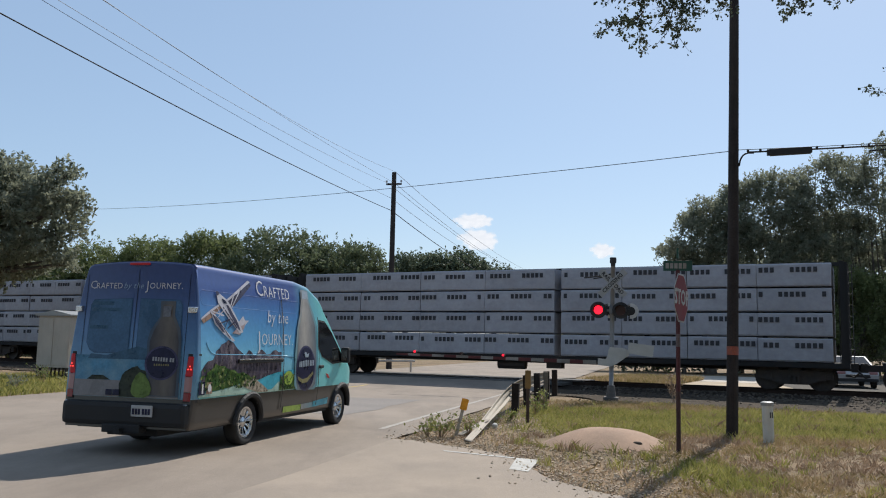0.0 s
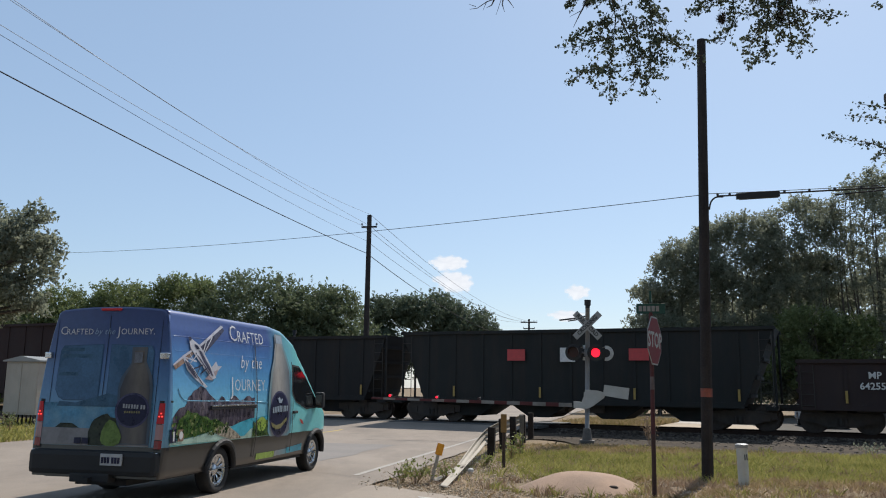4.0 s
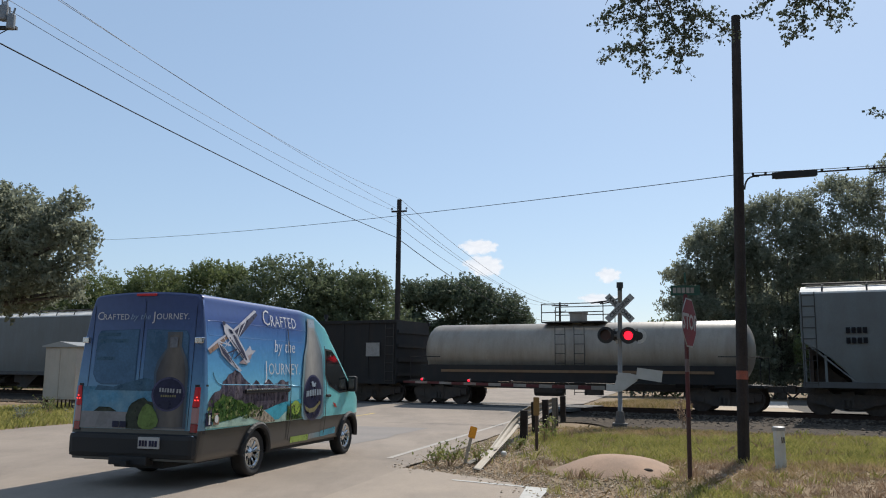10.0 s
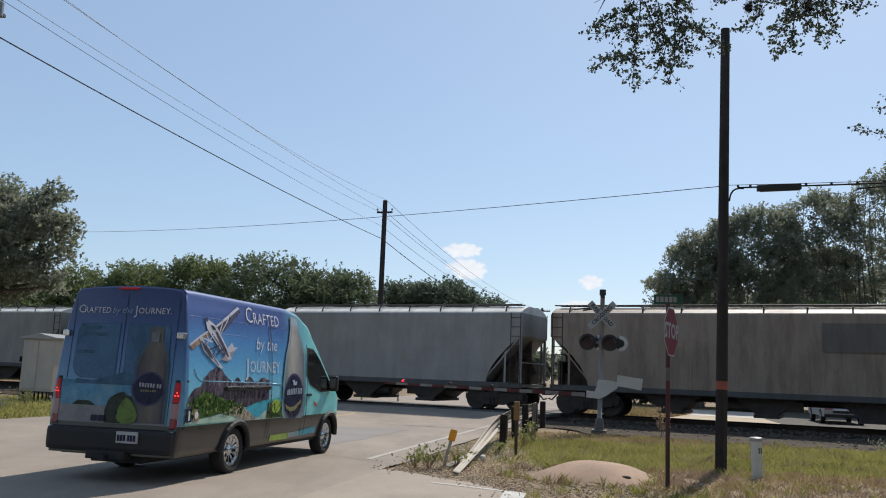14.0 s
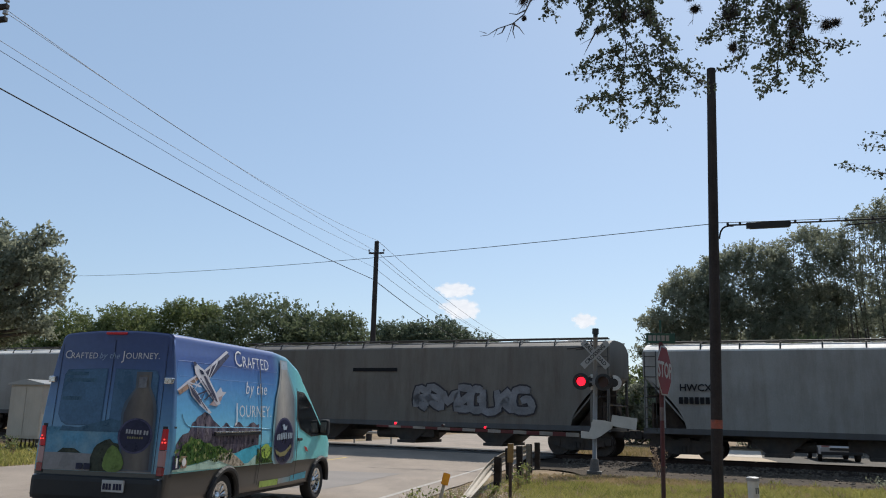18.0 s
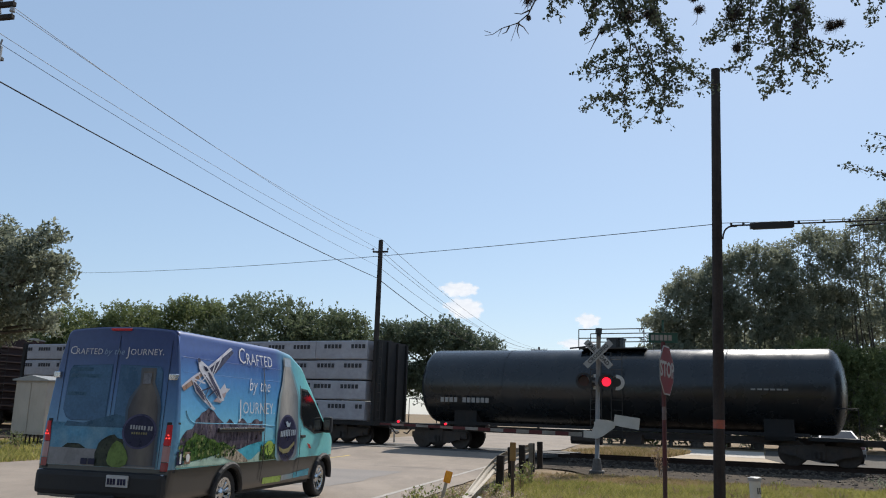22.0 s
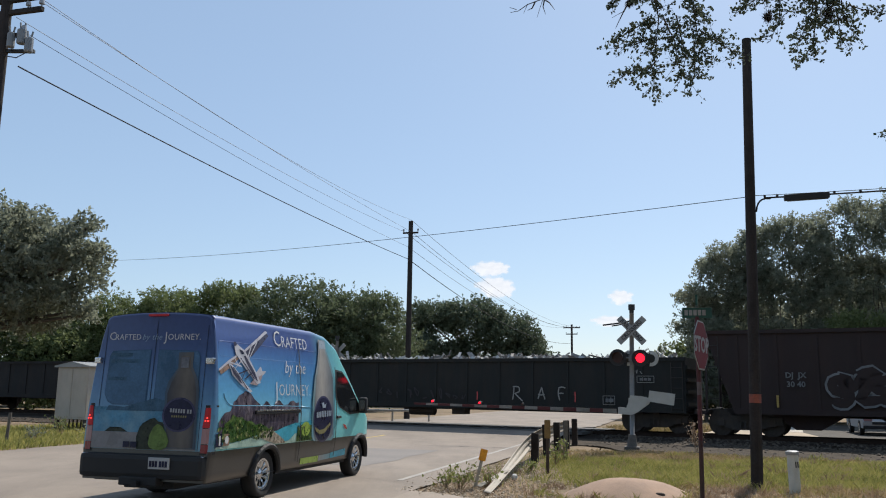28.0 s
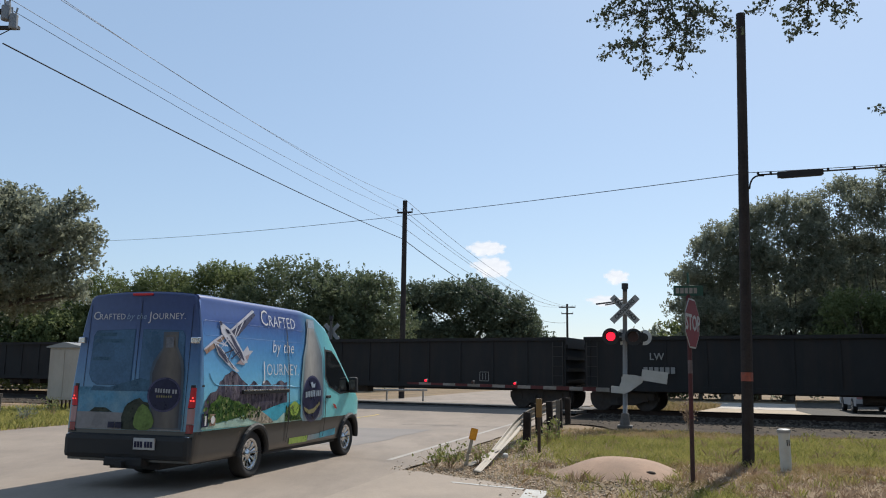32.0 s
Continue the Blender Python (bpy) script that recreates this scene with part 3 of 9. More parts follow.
def lumber_car(car, L, split=None):
    running_gear(car, L + 1.2)
    deck = PAINT["black"]
    bm = bmesh.new()
    box(bm, -L / 2 - 0.5, L / 2 + 0.5, -1.45, 1.45, 0.82, 1.0)
    part("deck", bm, deck, car)
    for x in (-L / 2 - 0.35, L / 2 + 0.3):
        bm = bmesh.new()
        box(bm, x - 0.06, x + 0.1, -1.4, 1.4, 1.0, 4.55)
        for y in (-1.3, -0.45, 0.45, 1.3):
            box(bm, x - 0.16 if x < 0 else x + 0.1, x - 0.06 if x < 0 else x + 0.2, y - 0.06, y + 0.06, 1.0, 4.5)
        part("bulkhead", bm, deck, car, "dark steel end bulkhead")
    bm = bmesh.new()
    box(bm, -L / 2 - 0.3, L / 2 + 0.3, -0.13, 0.13, 4.5, 4.62)
    for x in spread_x(L, 2.2):
        box(bm, x - 0.08, x + 0.08, -0.1, 0.1, 1.0, 4.52)
    part("centre_beam", bm, deck, car)
    ladder(car, L / 2 + 0.42, -1.3, 1.1, 4.4)
    row_h, gap = 0.88, 0.045
    rnd = random.Random(int(L * 10) + int(car.location.x))
    for side in (-1, 1):
        for r in range(4):
            z0 = 1.02 + r * row_h
            if split is None:
                runs = [(-L / 2, L / 2, 8)]
            else:
                runs = [(-L / 2, split - 0.13, 4), (split + 0.13, L / 2, 4)]
            for start, end, n in runs:
                cuts = [start + (end - start) * k / n for k in range(n + 1)]
                for a, b in zip(cuts, cuts[1:]):
                    bm = bmesh.new()
                    out = rnd.uniform(1.49, 1.54)
                    y0, y1 = (-out, -0.2) if side < 0 else (0.2, out)
                    lap = rnd.uniform(0.004, 0.02)
                    # wrapped pack: a soft block whose sheet bulges and sags between the stickers
                    nx = 9
                    top, low = z0 + row_h - gap + rnd.uniform(-0.02, 0.0), z0
                    rows = []
                    for k in range(nx + 1):
                        x = a + lap + (b - a - 2 * lap) * k / nx
                        sag = 0.018 * noise.noise(Vector((x * 1.3, r * 3.1, side * 5 + L)))
                        end_in = 0.03 if k in (0, nx) else 0.0
                        prof = [(y0 + 0.035 + end_in, low), (y0 + end_in + 0.005, low + 0.05), (y0 + end_in - 0.006 + sag, low + 0.4), (y0 + end_in + 0.006, top - 0.05), (y0 + 0.04 + end_in, top),
                                (y1 - 0.03, top + 0.5 * sag), (y1, top - 0.05), (y1, low + 0.05), (y1 - 0.03, low)] if side < 0 else [(y0, low), (y0, top), (y1 - 0.03, top), (y1, top - 0.05), (y1, low + 0.05), (y1 - 0.03, low)]
                        rows.append([bm.verts.new((x, y, z)) for y, z in prof])
                    m = len(rows[0])
                    for p, q in zip(rows, rows[1:]):
                        for j in range(m):
                            bm.faces.new((p[j], q[j], q[(j + 1) % m], p[(j + 1) % m]))
                    bm.faces.new(rows[0])
                    bm.faces.new(rows[-1][::-1])
                    bmesh.ops.recalc_face_normals(bm, faces=bm.faces[:])
                    pack = part("lumber_pack", bm, PAINT["wrap"], car)
                    if side < 0:
                        bm = bmesh.new()
                        k = a + rnd.uniform(-0.75, 0.5)
                        zz = z0 + row_h * rnd.uniform(0.63, 0.69)
                        while k < b:
                            for i in range(5):
                                x0 = k + i * 0.19
                                if x0 > a + 0.03 and x0 + 0.13 < b - 0.03:
                                    box(bm, x0, x0 + 0.128, y0 - 0.022, y0 + 0.03, zz - 0.09, zz + 0.09)
                            k += 1.42
                        tagged(part("wrap_print", bm, WRAP_INK, pack), kind="stuff")


def box_car(car, L, H, paint, door=(0.0, 3.0), door_paint=None, post_step=1.25):
    running_gear(car, L + 1.2)
    bm = bmesh.new()
    box(bm, -L / 2, L / 2, -1.5, 1.5, 0.85, H, None, 0.02)
    part("body", bm, paint, car)
    bm = bmesh.new()
    prism(bm, [(-1.53, 0), (-1.53, 0.05), (0, 0.17), (1.53, 0.05), (1.53, 0)], -L / 2 - 0.03, L / 2 + 0.03)
    for v in bm.verts:
        v.co = (v.co.y, v.co.x, v.co.z + H)
    k = -L / 2
    while k < L / 2:
        box(bm, k, k + 0.07, -1.2, 1.2, H + 0.1, H + 0.145)
        k += 0.9
    bmesh.ops.recalc_face_normals(bm, faces=bm.faces[:])
    part("roof", bm, surface("galvanised_roof", (0.25, 0.25, 0.25), 0.6, 0.2, 0.15, 1, 30, 0.1), car, "dusty metal roof")
    dx, dw = door
    side_posts(car, [x for x in spread_x(L, post_step) if abs(x - dx) > dw / 2 + 0.1], 0.9, H - 0.05, paint, 0.09, 0.022)
    bm = bmesh.new()
    box(bm, dx - dw / 2, dx + dw / 2, -1.57, -1.5, 1.0, H - 0.25)
    d = part("door", bm, door_paint or paint, car)
    for k in range(7):
        z = 1.25 + k * (H - 1.7) / 6.5
        bm = bmesh.new()
        box(bm, dx - dw / 2 + 0.1, dx + dw / 2 - 0.1, -1.6, -1.57, z, z + 0.07)
        part("door_rib", bm, door_paint or paint, d)
    for k in (-0.5, 0.5):
        bm = bmesh.new()
        tube(bm, [(dx + k * dw * 0.55, -1.62, 1.05), (dx + k * dw * 0.55, -1.62, H - 0.35)], 0.022, 6)
        part("lock_bar", bm, RUNG, d)
    bm = bmesh.new()
    box(bm, dx - dw / 2 - 0.5, dx + dw / 2 + 0.5, -1.62, -1.5, 0.88, 0.97)
    part("door_track", bm, RUNG, d)
    for e in (-1, 1):
        bm = bmesh.new()
        x = e * L / 2
        box(bm, x - 0.02, x + 0.02, -1.45, 1.45, 0.9, H - 0.05)
        end = part("ribbed_end", bm, paint, car, "corrugated end wall")
        for k in range(9):
            z = 1.1 + k * (H - 1.4) / 8.6
            bm = bmesh.new()
            tube(bm, [(x, -1.4, z), (x, 1.4, z)], 0.09, 8)
            part("end_rib", bm, paint, end)
    for e in (-1, 1):
        ladder(car, e * (L / 2 - 0.35), -1.6, 1.1, H - 0.2 if e > 0 else 2.4)
        ladder(car, e * (L / 2 + 0.12), -1.2, 1.1, H - 0.2, 0.42, False, "end_ladder")
    bm = bmesh.new()
    box(bm, -L / 2, L / 2, -1.56, -1.48, 0.72, 0.95)
    part("side_sill", bm, paint, car)


def open_car(car, L, H, paint, floor=0.85, post_step=1.2, slope=0.0, load="", stripe=MARK_YELLOW, post_w=0.11):
    running_gear(car, L + 1.2)
    lo = L / 2 - slope
    for y in (-1.5, 1.42):
        bm = bmesh.new()
        prism(bm, [(-lo, floor), (-L / 2, H if not slope else H - 0.0), (L / 2, H), (lo, floor)], y, y + 0.08)
        part("side_wall", bm, paint, car)
    for e in (-1, 1):
        bm = bmesh.new()
        vs = [(e * lo, -1.42, floor), (e * lo, 1.42, floor), (e * L / 2, 1.42, H), (e * L / 2, -1.42, H)]
        a = [bm.verts.new(v) for v in vs]
        b = [bm.verts.new((v[0] - e * 0.08, v[1], v[2])) for v in vs]
        bm.faces.new(a)
        bm.faces.new(b[::-1])
        for i in range(4):
            bm.faces.new((a[i], b[i], b[(i + 1) % 4], a[(i + 1) % 4]))
        for k in range(4):
            z = floor + (H - floor) * (k + 0.6) / 4.4
            x = lo + (L / 2 - lo) * (z - floor) / (H - floor)
            box(bm, e * x - 0.07, e * x + 0.07, -1.42, 1.42, z - 0.07, z + 0.07)
        bmesh.ops.recalc_face_normals(bm, faces=bm.faces[:])
        part("end_wall", bm, paint, car)
    bm = bmesh.new()
    box(bm, -lo, lo, -1.42, 1.42, floor, floor + 0.08)
    part("floor", bm, paint, car)
    for y in (-1.58, 1.46):
        bm = bmesh.new()
        box(bm, -L / 2 - 0.04, L / 2 + 0.04, y, y + 0.12, H - 0.13, H)
        part("top_chord", bm, paint, car)
        bm = bmesh.new()
        box(bm, -lo, lo, y, y + 0.12, floor - 0.05, floor + 0.14)
        part("side_sill", bm, paint, car)
    xs = [x for x in spread_x(2 * lo if slope else L, post_step)]
    side_posts(car, xs, floor + 0.1, H - 0.12, paint, post_w, 0.035)
    if stripe:
        for x in xs[1::3]:
            panel(car, "reflector", x - 0.04, x + 0.04, floor + 0.2, floor + 0.62, stripe, -1.582)
    for e in (-1, 1):
        ladder(car, e * (L / 2 - 0.3), -1.6, floor + 0.1, H - 0.2)
    if slope:
        for e in (-1, 1):
            bm = bmesh.new()
            for y in (-1.4, 1.4):
                tube(bm, [(e * (L / 2 - 0.05), y, H - 0.1), (e * (L / 2 - 0.02), y, 0.8)], 0.05, 6)
            box(bm, e * L / 2 - 0.4, e * L / 2, -1.45, 1.45, 0.75, 0.9)
            part("end_frame", bm, paint, car)
        for k in (-0.3, -0.1, 0.1, 0.3):
            c = k * L
            bm = bmesh.new()
            prism(bm, [(c - 1.3, floor), (c + 1.3, floor), (c + 0.4, 0.28), (c - 0.4, 0.28)], -1.0, 1.0)
            part("hopper_bay", bm, paint, car)
    if load:
        rnd = random.Random(len(load) + int(L * 7))
        bm = bmesh.new()
        nx = 40
        grid = [[bm.verts.new((-L / 2 + 0.12 + (L - 0.24) * i / nx, -1.41 + 2.82 * j / 5, H - 0.16 + 0.16 * math.sin(math.pi * j / 5) + rnd.uniform(-0.05, 0.06))) for j in range(6)] for i in range(nx + 1)]
        for a, b in zip(grid, grid[1:]):
            for j in range(5):
                bm.faces.new((a[j], b[j], b[j + 1], a[j + 1]))
        heap = part("load", bm, PAINT["scrap"] if load == "scrap" else BALLAST_BED, car, "heaped load showing above the rim")
        if load == "scrap":
            bm = bmesh.new()
            for _ in range(420):
                x, y = rnd.uniform(-L / 2 + 0.5, L / 2 - 0.5), rnd.uniform(-1.25, 1.0)
                hump = 0.09 + 0.1 * noise.noise(Vector((x * 0.7, y, 3)))
                tilt, turn, a, w = rnd.gauss(0, 26), rnd.uniform(0, 360), rnd.uniform(0.1, 0.45), rnd.uniform(0.015, 0.07)
                m = pose(x, y, H + rnd.uniform(-0.08, 1.0) * hump, rnd.uniform(0, 360), tilt, turn)
                box(bm, -a, 0, -w, w, -0.012, 0.012, m)
                box(bm, -0.02, a * rnd.uniform(0.3, 0.9), -w, w, -0.012, 0.012, m @ pose(0, 0, 0, 0, rnd.uniform(-60, 60), 0))
            tagged(part("scrap", bm, PAINT["scrap"], heap), kind="stuff")


def covered_hopper(car, L, H, paint, smooth_side=True, bays=3, crest=3.0):
    running_gear(car, L + 0.35, 1.55)
    a = L / 2
    eave = H - 0.36
    # side sheets with rounded cut-outs at both lower ends
    squash = (crest - 1.12) / 1.88
    cut = [(d, 1.12 + (z - 1.12) * squash) for d, z in ((0.0, 3.0), (0.22, 2.9), (0.56, 2.62), (0.92, 2.25), (1.25, 1.85), (1.47, 1.45), (1.55, 1.12))]
    def cut_at(z):
        if z >= cut[0][1]:
            return cut[0][0]
        for (d0, z0), (d1, z1) in zip(cut, cut[1:]):
            if z >= z1:
                return d0 + (d1 - d0) * (z0 - z) / (z0 - z1)
        return cut[-1][0]
    heights = [1.12 + (z - 1.12) * squash for z in (1.12, 1.25, 1.45, 1.65, 1.85, 2.05, 2.25, 2.45, 2.6, 2.75, 2.86, 3.0)] + [3.4, eave]
    for sy in (-1, 1):
        bm = bmesh.new()
        rings = []
        for z in heights:
            y = 1.545 - (0.11 * (max(0.0, 2.5 - z) / 1.4) ** 2 if smooth_side else 0.0)
            x = a - cut_at(z)
            rings.append([bm.verts.new((px, sy * py, z)) for px, py in ((-x, y), (x, y), (x, y - 0.04), (-x, y - 0.04))])
        for r0, r1 in zip(rings, rings[1:]):
            for i in range(4):
                bm.faces.new((r0[i], r0[(i + 1) % 4], r1[(i + 1) % 4], r1[i]))
        bm.faces.new(rings[0][::-1])
        bm.faces.new(rings[-1])
        bmesh.ops.recalc_face_normals(bm, faces=bm.faces[:])
        part("side_sheet", bm, paint, car)
    bm = bmesh.new()
    levels = [(eave, 1.545), (eave + 0.06, 1.52), (eave + 0.17, 1.28), (eave + 0.27, 0.98), (eave + 0.33, 0.6), (eave + 0.34, 0)]
    prof = levels + [(z, -w) for z, w in levels[-2::-1]]
    rows = [[bm.verts.new((x, w, z)) for z, w in prof] for x in (-a + 0.03, a - 0.03)]
    for k in range(len(prof) - 1):
        bm.faces.new((rows[0][k], rows[1][k], rows[1][k + 1], rows[0][k + 1]))
    for r in rows:
        bm.faces.new(r)
    bmesh.ops.recalc_face_normals(bm, faces=bm.faces[:])
    # most roofs get a paler colour than the sides to stand for sunlight
    part("roof", bm, PAINT["chalk"] if paint.name not in ("dirty_grey_paint", "dusty_tan_paint") else paint, car, "curved roof, on most cars coloured pale for sunlight")
    for e in (-1, 1):
        bm = bmesh.new()
        prism(bm, [(e * (a - 0.02), eave + 0.02), (e * (a - 0.02), crest + 0.05), (e * (a - 1.8), 1.0), (e * (a - 1.86), 1.0), (e * (a - 0.09), crest + 0.08), (e * (a - 0.09), eave + 0.02)][::e], -1.5, 1.5)
        bmesh.ops.recalc_face_normals(bm, faces=bm.faces[:])
        part("slope_sheet", bm, paint, car, "sloped end sheet in the body colour")
    for y in (-1.56, 1.42):
        bm = bmesh.new()
        box(bm, -a, a, y, y + 0.14, 0.94, 1.14)
        part("side_sill", bm, PAINT["sill"], car, "grimy dark side sill")
    for y in (-0.95, 0.7):
        bm = bmesh.new()
        box(bm, -a + 0.2, a - 0.2, y, y + 0.26, H + 0.0, H + 0.035)
        part("running_board", bm, RUNG, car)

    def bracket_mesh(bm):
        tube(bm, [(0, -1.5, eave + 0.05), (0, -1.44, H - 0.14), (0, -1.3, H - 0.03), (0, -0.9, H)], 0.03, 5)
    for x in spread_x(L - 1.2, 1.45):
        part("board_bracket", shared(f"bracket {H}", bracket_mesh, RUNG), RUNG, car).location = (x, 0, 0)
        part("board_bracket", shared(f"bracket {H}", bracket_mesh, RUNG), RUNG, car).matrix_basis = pose(x, 0, 0, 0, 0, 180)
    for s in (-1, 1):
        bm = bmesh.new()
        tube(bm, [(-a + 0.1, s * 1.36, H - 0.0), (a - 0.1, s * 1.36, H - 0.0)], 0.03, 5)
        part("roof_rail", bm, RUNG, car)

    def hatch_mesh(bm):
        box(bm, -0.35, 0.35, -0.4, 0.4, H - 0.14, H + 0.02, None, 0.03)
    for x in spread_x(L - 3, 2.6):
        part("roof_hatch", shared(f"hatch {H} {paint.name}", hatch_mesh, paint), paint, car).location = (x, 0, 0)
    w = min(1.15, (L - 5.8) / bays * 0.42)

    def bay_mesh(bm):
        prism(bm, [(-w, 0.98), (w, 0.98), (0.34, 0.34), (-0.34, 0.34)], -1.15, 1.15)
        box(bm, -0.42, 0.42, -1.3, 1.3, 0.24, 0.36)
    for k in range(bays):
        c = -a + 2.9 + (L - 5.8) * (k + 0.5) / bays
        part("hopper_bay", shared(f"bay {w:.2f}", bay_mesh, BOGIE), BOGIE, car, "dark discharge hopper").location = (c, 0, 0)
    # end platforms with posts, braces and ladders
    for e in (-1, 1):
        bm = bmesh.new()
        x = e * (a - 0.08)
        for y in (-1.45, 1.45):
            box(bm, x - 0.05, x + 0.05, y - 0.05, y + 0.05, 1.1, crest + 0.1)
            box(bm, e * (a - 0.75) - 0.04, e * (a - 0.75) + 0.04, y - 0.03, y + 0.03, 1.1, crest - 0.42)
        tube(bm, [(x, -1.42, crest), (x, 1.42, crest)], 0.04, 6)
        tube(bm, [(x, -1.42, 1.95), (x, 1.42, 1.95)], 0.03, 6)
        box(bm, min(x, x - e * 1.3), max(x, x - e * 1.3), -1.4, 1.4, 0.96, 1.08)
        part("end_frame", bm, paint, car)
        ladder(car, e * (a - 0.28), -1.56, 1.1, H - 0.3)
        bm = bmesh.new()
        prism(bm, [(e * (a - 0.15), 1.05), (e * (a - 0.15), crest - 0.1), (e * (a - 1.75), 1.05)][::e], -0.05, 0.05)
        for y in (-0.8, 0.75):
            prism(bm, [(e * (a - 0.5), 1.05), (e * (a - 0.5), crest - 0.6), (e * (a - 1.5), 1.05)][::e], y, y + 0.05)
        box(bm, e * (a - 0.6) - 0.3, e * (a - 0.6) + 0.3, -0.75, 0.75, 1.08, 1.6, None, 0.03)
        # full-width panel added to block the bright view between cars
        box(bm, e * (a - 0.3) - 0.04, e * (a - 0.3) + 0.04, -1.3, 1.3, 1.1, 2.05)
        tube(bm, [(e * (a - 0.2), 0.5, 1.5), (e * (a - 0.5), 0.5, 2.2)], 0.16, 10)
        tube(bm, [(e * (a - 0.2), -0.7, 2.3), (e * (a - 0.2), -0.7, 2.34)], 0.3, 12)
        bmesh.ops.recalc_face_normals(bm, faces=bm.faces[:])
        part("brake_gear", bm, END_GRIME, car, "dark brake gear, web plate and added panel closing the gap")

    def seam_mesh(bm):
        box(bm, -0.012, 0.012, -1.548, -1.52, 1.14, eave)
    if not smooth_side:
        for x in spread_x(L - 5.4, 2.6)[1:-1]:
            part("weld_seam", shared(f"seam {eave:.2f} {paint.name}", seam_mesh, paint), paint, car).location = (x, 0, 0)


def tank_car(car, L, r, mid, paint, frame_paint, walkway=True):
    running_gear(car, L + 1.1)
    bm = bmesh.new()
    n = 28
    half = L / 2 - 0.35
    prof = [(-half + 0.55 - 0.55 * math.cos(q / 6 * math.pi / 2), math.sin(q / 6 * math.pi / 2)) for q in range(0, 7)]
    xs = prof + [(-x, s) for x, s in prof[::-1]]
    rings = [[bm.verts.new((x, max(s, 0.03) * r * math.cos(i / n * math.tau), mid + max(s, 0.03) * r * math.sin(i / n * math.tau))) for i in range(n)] for x, s in xs]
    for r0, r1 in zip(rings, rings[1:]):
        for i in range(n):
            bm.faces.new((r0[i], r1[i], r1[(i + 1) % n], r0[(i + 1) % n]))
    bm.faces.new(rings[0])
    bm.faces.new(rings[-1][::-1])
    bmesh.ops.recalc_face_normals(bm, faces=bm.faces[:])
    part("tank", bm, paint, car, smooth=True)
    for e in (-1, 1):
        bm = bmesh.new()
        box(bm, e * (L / 2 - 2.6) - 0.5, e * (L / 2 - 2.6) + 0.5, -1.15, 1.15, 0.85, mid - r * 0.62)
        box(bm, e * (L / 2 - 0.8) - 0.85, e * (L / 2 - 0.8) + 0.85, -1.4, 1.4, 0.88, 0.98)
        for y in (-1.35, 1.35):
            tube(bm, [(e * (L / 2 - 0.05), y, 0.95), (e * (L / 2 - 0.05), y, 2.0), (e * (L / 2 - 1.5), y, 2.0)], 0.022, 6)
        part("saddle", bm, frame_paint, car)
    for x in (-L / 4, 0.0, L / 4):
        bm = bmesh.new()
        for i in range(n):
            t0, t1 = i / n * math.tau, (i + 1) / n * math.tau
            q = [(x + dx, (r + 0.01) * math.cos(t), mid + (r + 0.01) * math.sin(t)) for dx, t in ((-0.03, t0), (0.03, t0), (0.03, t1), (-0.03, t1))]
            bm.faces.new([bm.verts.new(v) for v in q])
        part("weld_band", bm, paint, car)
    top = mid + r
    bm = bmesh.new()
    tube(bm, [(0, 0, top - 0.05), (0, 0, top + 0.38)], 0.36, 14)
    tube(bm, [(0, 0, top + 0.38), (0, 0, top + 0.44)], 0.4, 14)
    part("valve_dome", bm, paint, car)
    if walkway:
        bm = bmesh.new()
        box(bm, -1.3, 1.3, -0.85, 0.85, top - 0.02, top + 0.03)
        for x in (-1.3, 1.3):
            for y in (-0.85, 0.85):
                tube(bm, [(x, y, top), (x, y, top + 0.75)], 0.02, 6)
        for y in (-0.85, 0.85):
            for z in (0.4, 0.75):
                tube(bm, [(-1.3, y, top + z), (1.3, y, top + z)], 0.02, 6)
        part("walkway_rail", bm, RUNG, car)
    ladder(car, 0.4, -r - 0.06, 0.6, top - 0.2)
    ladder(car, -0.4, -r - 0.06, 0.6, top - 0.2)
    bm = bmesh.new()
    box(bm, -L / 2 + 1.6, L / 2 - 1.6, -1.46, -1.38, 1.0, 1.12)
    part("side_sill", bm, frame_paint, car)


CARS = []


def railcar(name, left, right, label, build, *args):
    """A railcar whose body spans left to right along the track when the clip begins."""
    mid = (left + right) / 2
    x, y = on_track(mid, P_TRACK)
    car = thing(name, pose(x, y, RAIL_TOP, 0, 0, TRACK), label, "railcar", "cars of the freight train")
    build(car, right - left, *args)
    CARS.append((car, mid))
    return car


def flat_car(car, L, paint):
    running_gear(car, L + 1.1)
    bm = bmesh.new()
    box(bm, -L / 2, L / 2, -1.45, 1.45, 0.8, 1.05)
    part("deck", bm, paint, car)
    for y in (-1.5, 1.42):
        bm = bmesh.new()
        prism(bm, [(-L / 2, 0.75), (-L / 2 + 3.5, 0.42), (L / 2 - 3.5, 0.42), (L / 2, 0.75), (L / 2, 1.05), (-L / 2, 1.05)], y, y + 0.08)
        part("side_sill", bm, paint, car)
    for e in (-1, 1):
        ladder(car, e * (L / 2 - 0.3), -1.5, 0.5, 1.0)


P = PAINT
railcar("flatcar", 0.4, 19.0, "empty black flatcar with a bare deck", flat_car, P["black"])
railcar("lumber_flatcar", -23.4, -1.1, "centre-beam flatcar stacked with white-wrapped lumber", lumber_car, 1.2)
railcar("lumber_flatcar", -46.7, -25.7, "centre-beam flatcar stacked with white-wrapped lumber", lumber_car, -2.05)
c = railcar("boxcar", -64.6, -49.05, "faded tan high boxcar with dark green door and teal tag", box_car, 5.0, P["tan_box"], (-0.19, 3.9), P["door_dark"])
spray(c, -4.9, -2.6, 1.0, 2.1, TAG_TEAL, 3)
panel(c, "sticker", 3.3, 5.0, 3.3, 3.9, P["brown"], -1.59)
